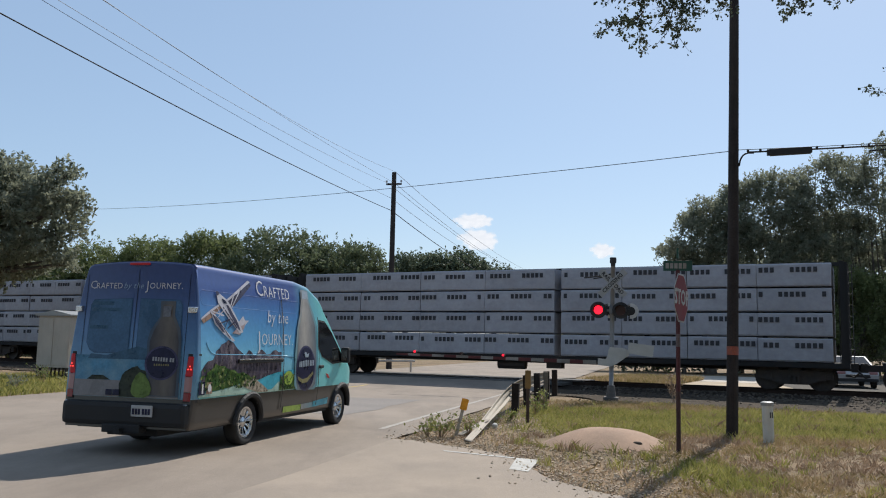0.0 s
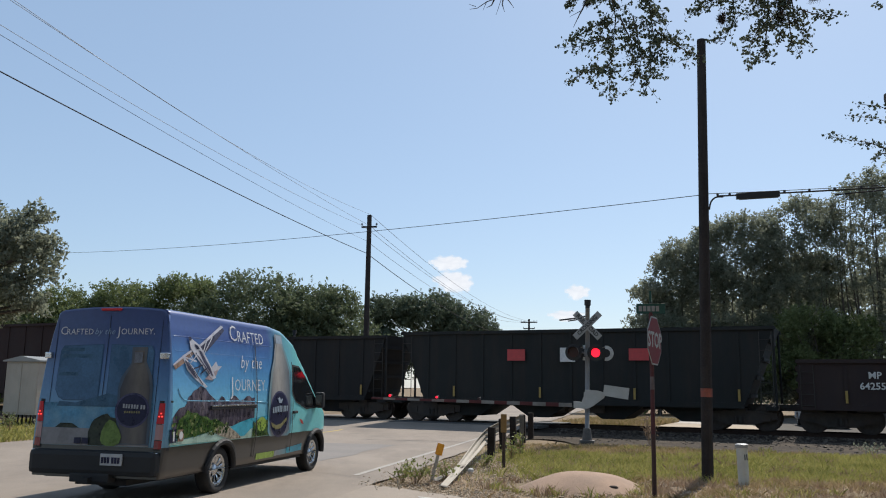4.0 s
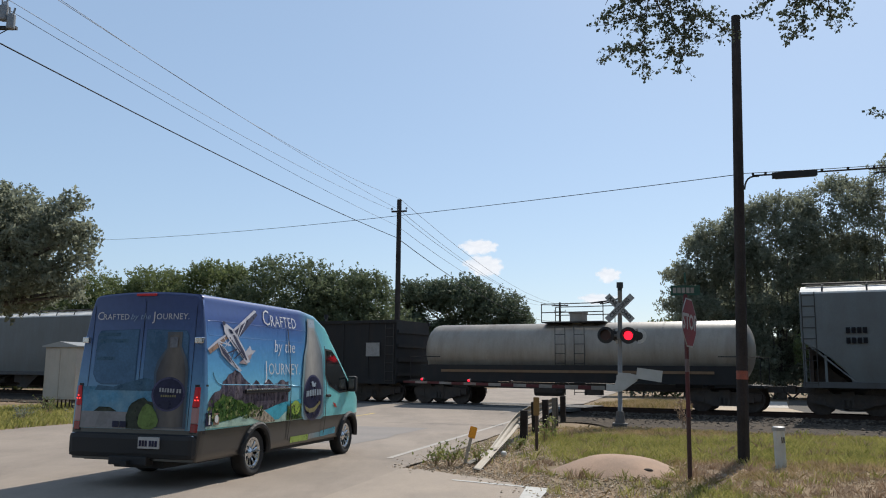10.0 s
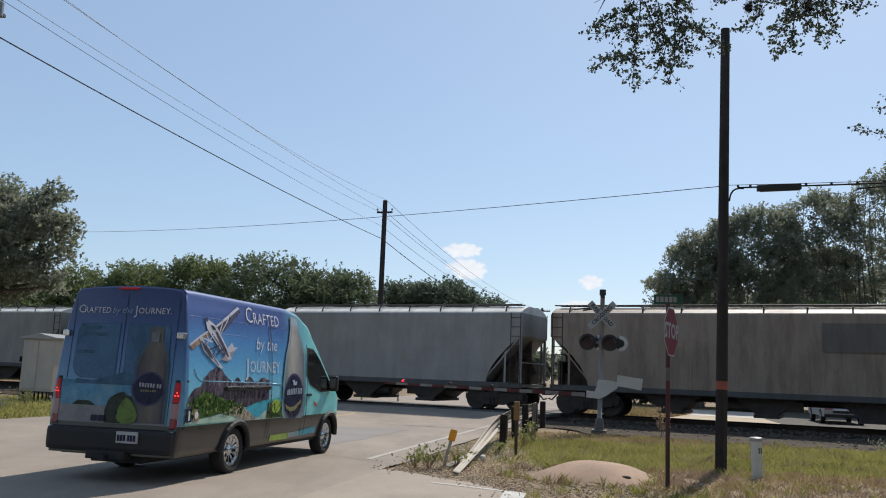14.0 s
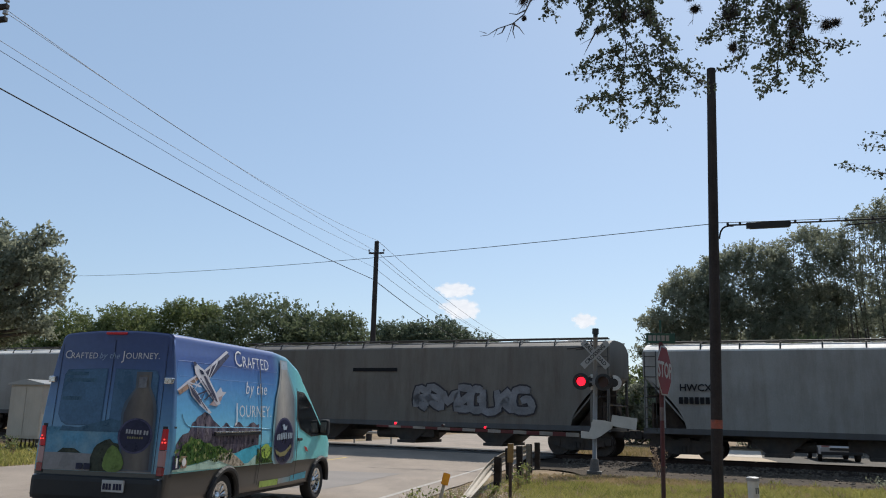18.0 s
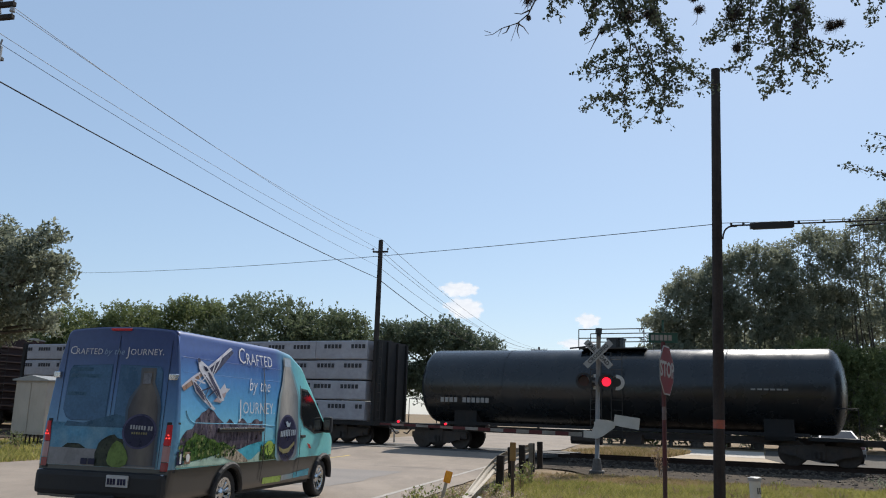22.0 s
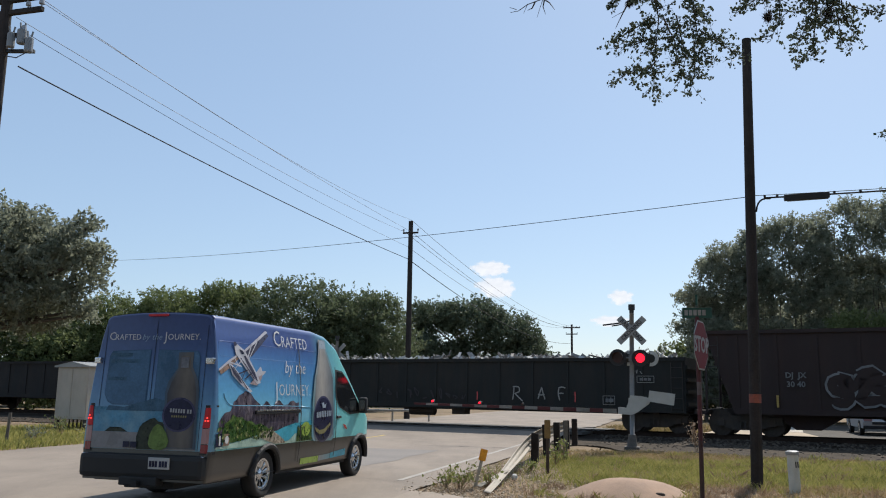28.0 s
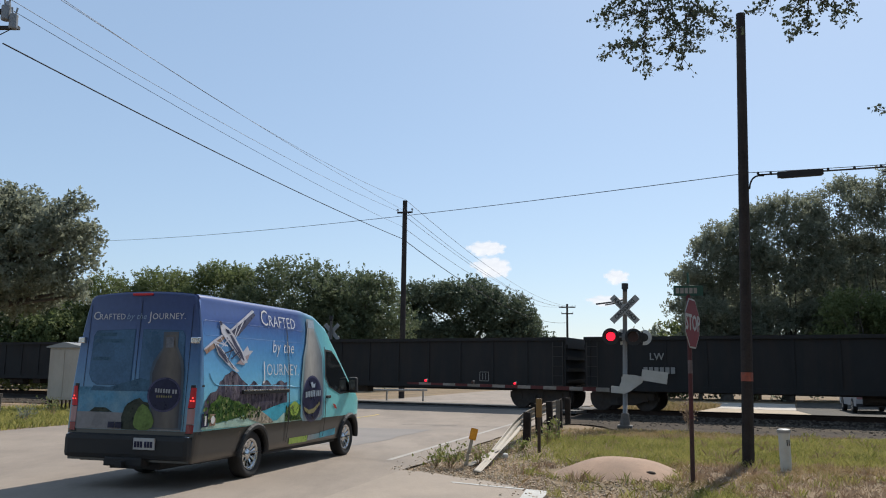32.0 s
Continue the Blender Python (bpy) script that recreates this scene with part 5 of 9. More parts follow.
INK = {"white": ink("white", (0.6, 0.6, 0.6), 0.12), "rock": surface("print_rock", (0.045, 0.038, 0.06), 0.32, 0, 0.75, 9, 45, 0, None, (0.26, 0.22, 0.24), 0.95, (4, 1, 1.1), 3.0, gloss=0.2), "green": surface("print_green", (0.028, 0.08, 0.02), 0.32, 0, 0.6, 18, 60, 0, None, (0.2, 0.27, 0.08), 0.9, (1.5, 1, 1), 9, gloss=0.2),
       # rear white, lime and cap are darker copies that carry the rear's shade
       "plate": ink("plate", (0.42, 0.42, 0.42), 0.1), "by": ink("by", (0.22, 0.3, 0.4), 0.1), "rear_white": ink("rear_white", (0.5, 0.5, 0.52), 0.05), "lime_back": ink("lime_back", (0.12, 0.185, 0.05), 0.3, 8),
       "sand": ink("sand", (0.36, 0.5, 0.42), 0.15, 4), "rubble": ink("rubble", (0.42, 0.36, 0.28), 0.6, 16, (0.1, 0.09, 0.07)), "wing_pink": ink("wing_pink", (0.36, 0.29, 0.3), 0.2), "water": ink("water", (0.06, 0.34, 0.45), 0.2), 
       "navy": ink("navy", (0.018, 0.02, 0.05), 0.3), "band": ink("band", (0.06, 0.06, 0.12), 0.3), "lime": ink("lime", (0.3, 0.42, 0.08), 0.2, 8), "shade": ink("shade", (0.022, 0.03, 0.024), 0.5, 7, (0.06, 0.07, 0.045)), 
       "hull": ink("hull", (0.5, 0.5, 0.55), 0.15), "wing": ink("wing", (0.3, 0.2, 0.15), 0.3), "wing_dark": ink("wing_dark", (0.06, 0.06, 0.1), 0.3), "red": ink("red", (0.45, 0.06, 0.05), 0.1),
       "beach": ink("beach", (0.22, 0.215, 0.22), 0.15, 3), "sea": ink("sea", (0.07, 0.2, 0.31), 0.3, 3, (0.2, 0.34, 0.42)), "hills": ink("hills", (0.045, 0.105, 0.17), 0.3), "dull": ink("dull", (0.3, 0.36, 0.42), 0.1), "label_white": ink("label_white", (0.3, 0.31, 0.33), 0.1), "cap_back": ink("cap_back", (0.14, 0.15, 0.17), 0.3, 14), "label_gold": ink("label_gold", (0.22, 0.2, 0.1), 0.2)}


def bottle_ink(name, axis, centre, half, light, rim):
    """A printed glass bottle, shaded from its bright middle to its dark rim."""
    m, n, l, b = nodes_of("print_" + name)
    co = n.new("ShaderNodeTexCoord")
    sep = n.new("ShaderNodeSeparateXYZ")
    l.new(co.outputs["Object"], sep.inputs[0])
    mr = n.new("ShaderNodeMapRange")
    mr.inputs["From Min"].default_value, mr.inputs["From Max"].default_value = centre - half, centre + half
    l.new(sep.outputs[axis], mr.inputs["Value"])
    mid = tuple((2 * a + c) / 3 for a, c in zip(light, rim))
    col = ramp(n, l, mr.outputs[0], [(0.0, rim), (0.2, mid), (0.42, light), (0.62, mid), (0.8, tuple(0.5 * (a + c) for a, c in zip(mid, rim))), (1.0, rim)])
    mist = ramp(n, l, noise_at(n, l, 9, 4, (1, 1, 0.5)), [(0.3, (0.82, 0.82, 0.82)), (0.7, (1.08, 1.08, 1.08))])
    l.new(blend(n, l, 1.0, col, mist, "MULTIPLY"), b.inputs["Base Color"])
    b.inputs["Roughness"].default_value = 0.32
    b.inputs["Specular IOR Level"].default_value = 0.2
    return m


INK["bottle"] = bottle_ink("bottle", "X", 1.98, 0.44, (0.4, 0.38, 0.35), (0.1, 0.13, 0.16))
INK["bottle_edge"] = bottle_ink("bottle_rim", "X", 1.98, 0.52, (0.3, 0.3, 0.3), (0.12, 0.3, 0.36))
# the rear bottle repeats the side bottle, darkened for shade
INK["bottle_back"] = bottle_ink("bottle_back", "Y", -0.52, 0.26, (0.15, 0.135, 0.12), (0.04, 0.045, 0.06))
INK["shaded_bottle_edge"] = bottle_ink("bottle_back_rim", "Y", -0.52, 0.29, (0.12, 0.12, 0.12), (0.05, 0.085, 0.13))


def subdivided(outline, near=0.12):
    bm = bmesh.new()
    bm.faces.new([bm.verts.new((a, b, 0)) for a, b in outline])
    bmesh.ops.triangulate(bm, faces=bm.faces[:])
    for _ in range(4):
        long_edges = [e for e in bm.edges if e.calc_length() > near]
        if not long_edges:
            break
        bmesh.ops.subdivide_edges(bm, edges=long_edges, cuts=1)
        bmesh.ops.triangulate(bm, faces=[f for f in bm.faces if len(f.verts) > 3])
    return bm


def onto_side(bm, lift):
    for v in bm.verts:
        v.co = (v.co.x, -(van_half(v.co.y) + lift), v.co.y)
    bmesh.ops.recalc_face_normals(bm, faces=bm.faces[:])
    return bm


def onto_rear(bm, lift):
    for v in bm.verts:
        v.co = (van_back(v.co.y) - lift, v.co.x, v.co.y)
    return bm


def oval(cx, cy, rx, ry, n=28):
    return [(cx + rx * math.cos(k / n * math.tau), cy + ry * math.sin(k / n * math.tau)) for k in range(n)]


def van_text(van, text, size, x, z, rear=False, shear=0.0, align="LEFT", lift=0.012, mat=None):
    me = letters(text, size, 0.0, align, shear, 1.06, -0.002 if size > 0.2 else 0.0)
    bm = bmesh.new()
    bm.from_mesh(me)
    bpy.data.meshes.remove(me)
    for v in bm.verts:
        v.co = ((x - v.co.x) if rear else (x + v.co.x), z + v.co.y, 0)
    bm = onto_rear(bm, lift) if rear else onto_side(bm, lift)
    part("lettering", bm, mat or INK["white"], van, "white printed lettering")


def build_van():
    van = thing("delivery_van", pose(-3.868, 13.152, 0.015, 0, 0, 75) @ Matrix.Diagonal((0.98, 0.98, 0.98, 1)),
                "tall blue delivery van wrapped with seaplane and bottle print, waiting", "van")
    # body shell
    bm = bmesh.new()
    rings = []
    xs = [-1.66, -1.64, -1.58] + [-1.5 + 0.06 * k for k in range(104)] + [4.76, 4.8]
    for i, x in enumerate(xs):
        top = van_top(x)
        rr = 0.1 if top > 2.3 else 0.14
        zb = 0.36 if x < 4.3 else 0.36 + 0.1 * (x - 4.3)
        taper = 1.0 if x < 3.9 else 1 - 0.32 * ((x - 3.9) / 0.9) ** 2
        if i == 0:
            taper, top = 0.972, top - 0.03
        if i == 1:
            taper, top = 0.992, top - 0.008
        half = []
        base_z = top - rr
        for k in range(19):
            z = zb + (base_z - zb) * k / 18
            half.append((van_half(z) * taper, z))
        w = van_half(base_z) * taper
        for k in range(1, 7):
            a = k / 6 * math.pi / 2
            half.append((w - rr * (1 - math.cos(a)), base_z + rr * math.sin(a)))
        wt = w - rr
        half += [(wt * 0.75, top + 0.02), (wt * 0.4, top + 0.036), (wt * 0.1, top + 0.04)]
        ring = [(-y, z) for y, z in half] + [(y, z) for y, z in half[::-1]]
        rings.append([bm.verts.new((x if i > 2 else van_back(z) + (0.0, 0.012, 0.045)[i], y, z)) for y, z in ring])
    k = len(rings[0])
    for r0, r1 in zip(rings, rings[1:]):
        for j in range(k):
            bm.faces.new((r0[j], r1[j], r1[(j + 1) % k], r0[(j + 1) % k]))
    bm.faces.new(rings[0])
    bm.faces.new(rings[-1][::-1])
    for xc in (0.0, 3.75):
        gone = []
        for f in bm.faces:
            c = f.calc_center_median()
            if abs(c.y) > 0.6 and len(f.verts) == 4 and (c.x - xc) ** 2 + (c.z - 0.34) ** 2 < 0.415 ** 2:
                gone.append(f)
        bmesh.ops.delete(bm, geom=gone, context="FACES")
    bmesh.ops.recalc_face_normals(bm, faces=bm.faces[:])
    body = part("body", bm, WRAP, van, smooth=True)
    for p in body.data.polygons:
        if abs(p.normal.x) > 0.95 and p.center.x < -1.4:
            p.use_smooth = False
    # arches and wells
    for xc in (0.0, 3.75):
        for s in (-1, 1):
            bm = bmesh.new()
            pts = [(xc + 0.43 * math.cos(a), s * (van_half(0.34 + 0.43 * math.sin(a)) + 0.0), 0.34 + 0.43 * math.sin(a)) for a in [math.pi * (k / 16) for k in range(17)]]
            tube(bm, pts, 0.05, 8)
            part("wheel_arch", bm, VAN_BLACK, body, "black wheel-arch trim")
            bm = bmesh.new()
            for k in range(16):
                a0, a1 = math.pi * k / 16, math.pi * (k + 1) / 16
                q = [(xc + 0.44 * math.cos(a), s * y, 0.34 + 0.44 * math.sin(a)) for a, y in ((a0, 0.55), (a1, 0.55), (a1, 0.99), (a0, 0.99))]
                bm.faces.new([bm.verts.new(v) for v in q])
            bm.faces.new([bm.verts.new((xc + 0.44 * math.cos(math.pi * k / 16), s * 0.55, 0.34 + 0.44 * math.sin(math.pi * k / 16))) for k in range(17)])
            part("wheel_well", bm, VAN_BLACK, body)
    bm = bmesh.new()
    box(bm, -1.5, -0.48, -0.9, 0.9, 0.33, 0.42)
    box(bm, 0.48, 3.26, -0.92, 0.92, 0.3, 0.42)
    box(bm, -1.5, 4.3, -0.4, 0.4, 0.24, 0.42)
    tube(bm, [(-0.0, -0.8, 0.34), (0.0, 0.8, 0.34)], 0.06, 8)
    tube(bm, [(0.0, -0.12, 0.34), (0.0, 0.12, 0.34)], 0.17, 12)
    part("chassis", bm, VAN_BLACK, van)

    # wheels
    def tyre_mesh(bm):
        prof = [(0.235, -0.09), (0.3, -0.115), (0.335, -0.1), (0.348, -0.06), (0.348, 0.06), (0.335, 0.1), (0.3, 0.115), (0.235, 0.09)]
        rings = [[bm.verts.new((r * math.cos(k / 36 * math.tau), y, r * math.sin(k / 36 * math.tau))) for r, y in prof] for k in range(36)]
        for a, b in zip(rings, rings[1:] + rings[:1]):
            for j in range(len(prof) - 1):
                bm.faces.new((a[j], a[j + 1], b[j + 1], b[j]))

    def cap_mesh(bm):
        # one pressed cover: a domed middle, ten spokes with windows between, and a rolled rim
        radii = ((0.0, -0.075), (0.03, -0.075), (0.065, -0.06), (0.085, -0.05), (0.13, -0.062), (0.19, -0.072), (0.205, -0.085), (0.235, -0.09), (0.243, -0.075))
        n = 60
        rings = [[bm.verts.new((r * math.cos(k / n * math.tau), y + (0.012 if 0.08 < r < 0.2 and k % 6 > 3 else 0.0), r * math.sin(k / n * math.tau))) for k in range(n)] for r, y in radii[1:]]
        hub = bm.verts.new((0, radii[0][1], 0))
        for k in range(n):
            bm.faces.new((hub, rings[0][k], rings[0][(k + 1) % n]))
        for j, (p, q) in enumerate(zip(rings, rings[1:])):
            for k in range(n):
                if j in (2, 3) and k % 6 in (4, 5):
                    continue
                bm.faces.new((p[k], q[k], q[(k + 1) % n], p[(k + 1) % n]))
        bmesh.ops.recalc_face_normals(bm, faces=bm.faces[:])

    def hub_mesh(bm):
        tube(bm, [(0, -0.03, 0), (0, 0.08, 0)], 0.238, 28)
    for xc in (0.0, 3.75):
        for s in (-1, 1):
            w = part("wheel", shared("van_hub", hub_mesh, VAN_BLACK), VAN_BLACK, van)
            w.matrix_basis = pose(xc, s * 0.86, 0.345, 0, 17 * xc, 0 if s < 0 else 180)
            part("tyre", shared("van_tyre", tyre_mesh, TYRE, True), TYRE, w)
            part("hubcap", shared("van_hubcap", cap_mesh, CHROME), CHROME, w, "silver spoked hubcap")
    # rear: bumper, lamps, plate, hinges
    bm = bmesh.new()
    box(bm, -1.76, -1.5, -0.985, 0.985, 0.39, 0.72, None, 0.07)
    bump = part("rear_bumper", bm, VAN_BLACK, van, smooth=False)
    bm = bmesh.new()
    box(bm, -1.78, -1.6, -0.3, 0.3, 0.3, 0.42, None, 0.02)
    box(bm, -1.86, -1.7, -0.05, 0.05, 0.3, 0.37)
    part("tow_hitch", bm, VAN_BLACK, bump)
    for s in (-1, 1):
        lamp = None
        for name, z0, z1, inner, mat in (("tail_lamp", 1.09, 1.36, 0.885, LENS_LIT), ("reversing_lens", 0.875, 1.08, 0.885, LENS_CLEAR), ("lower_lens", 0.755, 0.865, 0.885, LENS_RED), ("lamp_housing", 0.735, 1.395, 0.872, VAN_BLACK)):
            bm = bmesh.new()
            # a moulded lens that wraps round the rear corner
            proud = 0.008 if name == "lamp_housing" else 0.018
            rim = 0.0 if name == "lamp_housing" else 0.014
            back = [van_back(z) - proud for z in (z0, z1)]
            for z, xb in ((z0, back[0]), (z1, back[1])):
                w = van_half(z) + proud - 0.006
                for px, py in ((xb, inner + (0.03 if z > 1.3 else 0.0)), (xb, w - 0.07 - rim), (xb + 0.03, w - 0.015 - rim), (xb + 0.08, w - rim), (xb + 0.14, w - rim), (xb + 0.14, inner + 0.02)):
                    bm.verts.new((px, s * py, z))
            bm.verts.ensure_lookup_table()
            v = bm.verts
            for k in range(6):
                bm.faces.new((v[k], v[(k + 1) % 6], v[6 + (k + 1) % 6], v[6 + k]))
            bm.faces.new([v[k] for k in range(6)])
            bm.faces.new([v[6 + k] for k in range(6)][::-1])
            bmesh.ops.recalc_face_normals(bm, faces=bm.faces[:])
            lamp = part(name, bm, mat, van if name == "tail_lamp" else lamp, {"tail_lamp": "lit red tail lamp", "reversing_lens": "pale clear lens", "lower_lens": "dark red lens", "lamp_housing": "black lamp surround"}[name])
        bm = bmesh.new()
        for k, z in ((0.925, 1.185), (0.965, 1.185), (0.95, 1.225)):
            box(bm, van_back(z) - 0.026, van_back(z) - 0.01, s * k - 0.009, s * k + 0.009, z - 0.009, z + 0.009)
        tagged(part("brake_led", bm, LED_LIT, lamp), kind="stuff")
        for z in (0.63, 1.96):
            bm = bmesh.new()
            y0, y1 = sorted((s * 0.86, s * 0.965))
            box(bm, -1.72 if z < 1 else -1.63, -1.5, y0, y1, z, z + 0.085, None, 0.012)
            part("door_hinge", bm, CHROME, van, "pale metal door hinge")
    bm = bmesh.new()
    box(bm, -1.565, -1.48, -0.16, 0.16, 2.635, 2.668, None, 0.01)
    part("high_brake_lamp", bm, LENS_LIT, van, "lit red high brake lamp")
    bm = bmesh.new()
    box(bm, -1.785, -1.76, -0.49, -0.16, 0.53, 0.685, None, 0.006)
    plate = part("number_plate", bm, INK["plate"], van, "white number plate with plain bars")
    bm = bmesh.new()
    for i in range(6):
        bm = bmesh.new()
        box(bm, -1.79, -1.78, -0.46 + i * 0.045 + (0.02 if i > 2 else 0), -0.425 + i * 0.045 + (0.02 if i > 2 else 0), 0.56, 0.64)
        part("plate_bar", bm, INK["navy"], plate)
    # rear doors: seams, windows, handle
    bm = bmesh.new()
    seam_ink = surface("shadowed_door_gap", (0.02, 0.03, 0.06), 0.5, 0, 0.2, 4, 40, 0)
    box(bm, -0.005, 0.005, 0.78, 2.56, 0.0, 0.001)
    for v in bm.verts:
        v.co = (v.co.x, v.co.y, 0)
    part("door_seam", onto_rear(bm, 0.005), seam_ink, van)
    for s in (-1, 1):
        bm = bmesh.new()
        box(bm, s * 0.83 - 0.004, s * 0.83 + 0.004, 0.78, 2.5, 0, 0.001)
        for v in bm.verts:
            v.co = (v.co.x, v.co.y, 0)
        part("door_seam", onto_rear(bm, 0.005), seam_ink, van)
        pts = [(s * 0.06, 1.38), (s * 0.61, 1.38), (s * 0.695, 1.42), (s * 0.76, 1.525), (s * 0.745, 2.065), (s * 0.7, 2.14), (s * 0.06, 2.16)]
        part("rear_window", onto_rear(subdivided(pts), 0.006), ink("window_film", (0.042, 0.09, 0.165), 0.2, 2), van, "rear door window under printed film")
        pts = [(s * 0.07, 1.39), (s * 0.61, 1.39), (s * 0.69, 1.43), (s * 0.75, 1.53), (s * 0.735, 2.06), (s * 0.69, 2.13), (s * 0.07, 2.15)]
        part("rear_window_film", onto_rear(subdivided(pts), 0.009), ink("window_film_inner", (0.058, 0.125, 0.215), 0.25, 2), van)
    # printed picture on the rear, in inks darkened for the shade on that face
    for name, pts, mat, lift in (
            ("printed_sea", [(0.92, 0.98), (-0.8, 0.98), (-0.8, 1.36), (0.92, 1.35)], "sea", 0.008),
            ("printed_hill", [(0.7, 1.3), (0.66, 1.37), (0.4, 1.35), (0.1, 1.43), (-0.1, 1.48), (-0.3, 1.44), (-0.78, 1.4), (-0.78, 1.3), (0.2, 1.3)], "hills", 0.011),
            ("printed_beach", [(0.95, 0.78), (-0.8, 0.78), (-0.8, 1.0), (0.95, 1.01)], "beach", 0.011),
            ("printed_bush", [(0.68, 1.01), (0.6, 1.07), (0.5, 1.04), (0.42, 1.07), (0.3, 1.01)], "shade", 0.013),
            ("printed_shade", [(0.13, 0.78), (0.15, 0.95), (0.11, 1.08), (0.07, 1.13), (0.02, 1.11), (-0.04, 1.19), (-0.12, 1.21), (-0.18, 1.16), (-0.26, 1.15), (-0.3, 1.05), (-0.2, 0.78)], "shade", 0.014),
            ("printed_bottle", [(-0.4, 2.12), (-0.64, 2.12), (-0.64, 1.92), (-0.75, 1.72), (-0.78, 1.6), (-0.8, 0.8), (-0.3, 0.8), (-0.24, 1.55), (-0.27, 1.7), (-0.41, 1.9)], "shaded_bottle_edge", 0.016),
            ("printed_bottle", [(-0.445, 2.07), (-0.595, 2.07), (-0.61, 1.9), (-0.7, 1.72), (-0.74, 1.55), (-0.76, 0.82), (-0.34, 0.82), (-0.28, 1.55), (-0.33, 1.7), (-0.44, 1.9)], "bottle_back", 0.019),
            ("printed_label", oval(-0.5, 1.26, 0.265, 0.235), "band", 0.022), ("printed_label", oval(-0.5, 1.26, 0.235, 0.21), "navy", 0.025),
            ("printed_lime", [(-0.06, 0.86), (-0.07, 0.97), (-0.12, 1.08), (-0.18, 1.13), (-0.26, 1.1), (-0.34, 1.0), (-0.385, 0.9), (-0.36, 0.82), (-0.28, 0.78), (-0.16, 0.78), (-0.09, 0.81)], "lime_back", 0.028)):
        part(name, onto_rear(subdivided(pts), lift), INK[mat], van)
    label_bars = [(-0.36 - k * 0.042 - (0.02 if k > 5 else 0), -0.388 - k * 0.042 - (0.02 if k > 5 else 0), 1.29 - 0.002 * k, 1.345 - 0.002 * k, "label_white") for k in range(8)]
    label_bars += [(-0.39 - k * 0.036, -0.412 - k * 0.036, 1.222, 1.25, "label_gold") for k in range(7)]
    for y0, y1, z0, z1, mat in label_bars + [(0.22, 0.12, 0.8, 0.88, "navy"), (0.34, 0.24, 0.8, 0.88, "navy"), (-0.46, -0.585, 1.9, 2.05, "cap_back")]:
        part("printed_bar", onto_rear(subdivided([(y0, z0), (y1, z0), (y1, z1), (y0, z1)]), 0.031), INK[mat], van)
    for k, (w, z) in enumerate(((0.36, 2.06), (0.5, 1.97), (0.3, 1.72))):
        part("faded_line", onto_rear(subdivided([(0.72, z), (0.72 - w, z), (0.72 - w, z + 0.05), (0.72, z + 0.05)]), 0.012), INK["hills"], van)
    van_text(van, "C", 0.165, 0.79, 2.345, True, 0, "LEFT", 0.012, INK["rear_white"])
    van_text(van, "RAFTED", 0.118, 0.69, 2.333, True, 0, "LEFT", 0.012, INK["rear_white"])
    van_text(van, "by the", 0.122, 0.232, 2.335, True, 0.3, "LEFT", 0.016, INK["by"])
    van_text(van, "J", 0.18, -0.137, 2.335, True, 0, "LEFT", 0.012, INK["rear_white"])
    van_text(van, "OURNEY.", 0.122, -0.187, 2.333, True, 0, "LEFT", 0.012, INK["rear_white"])
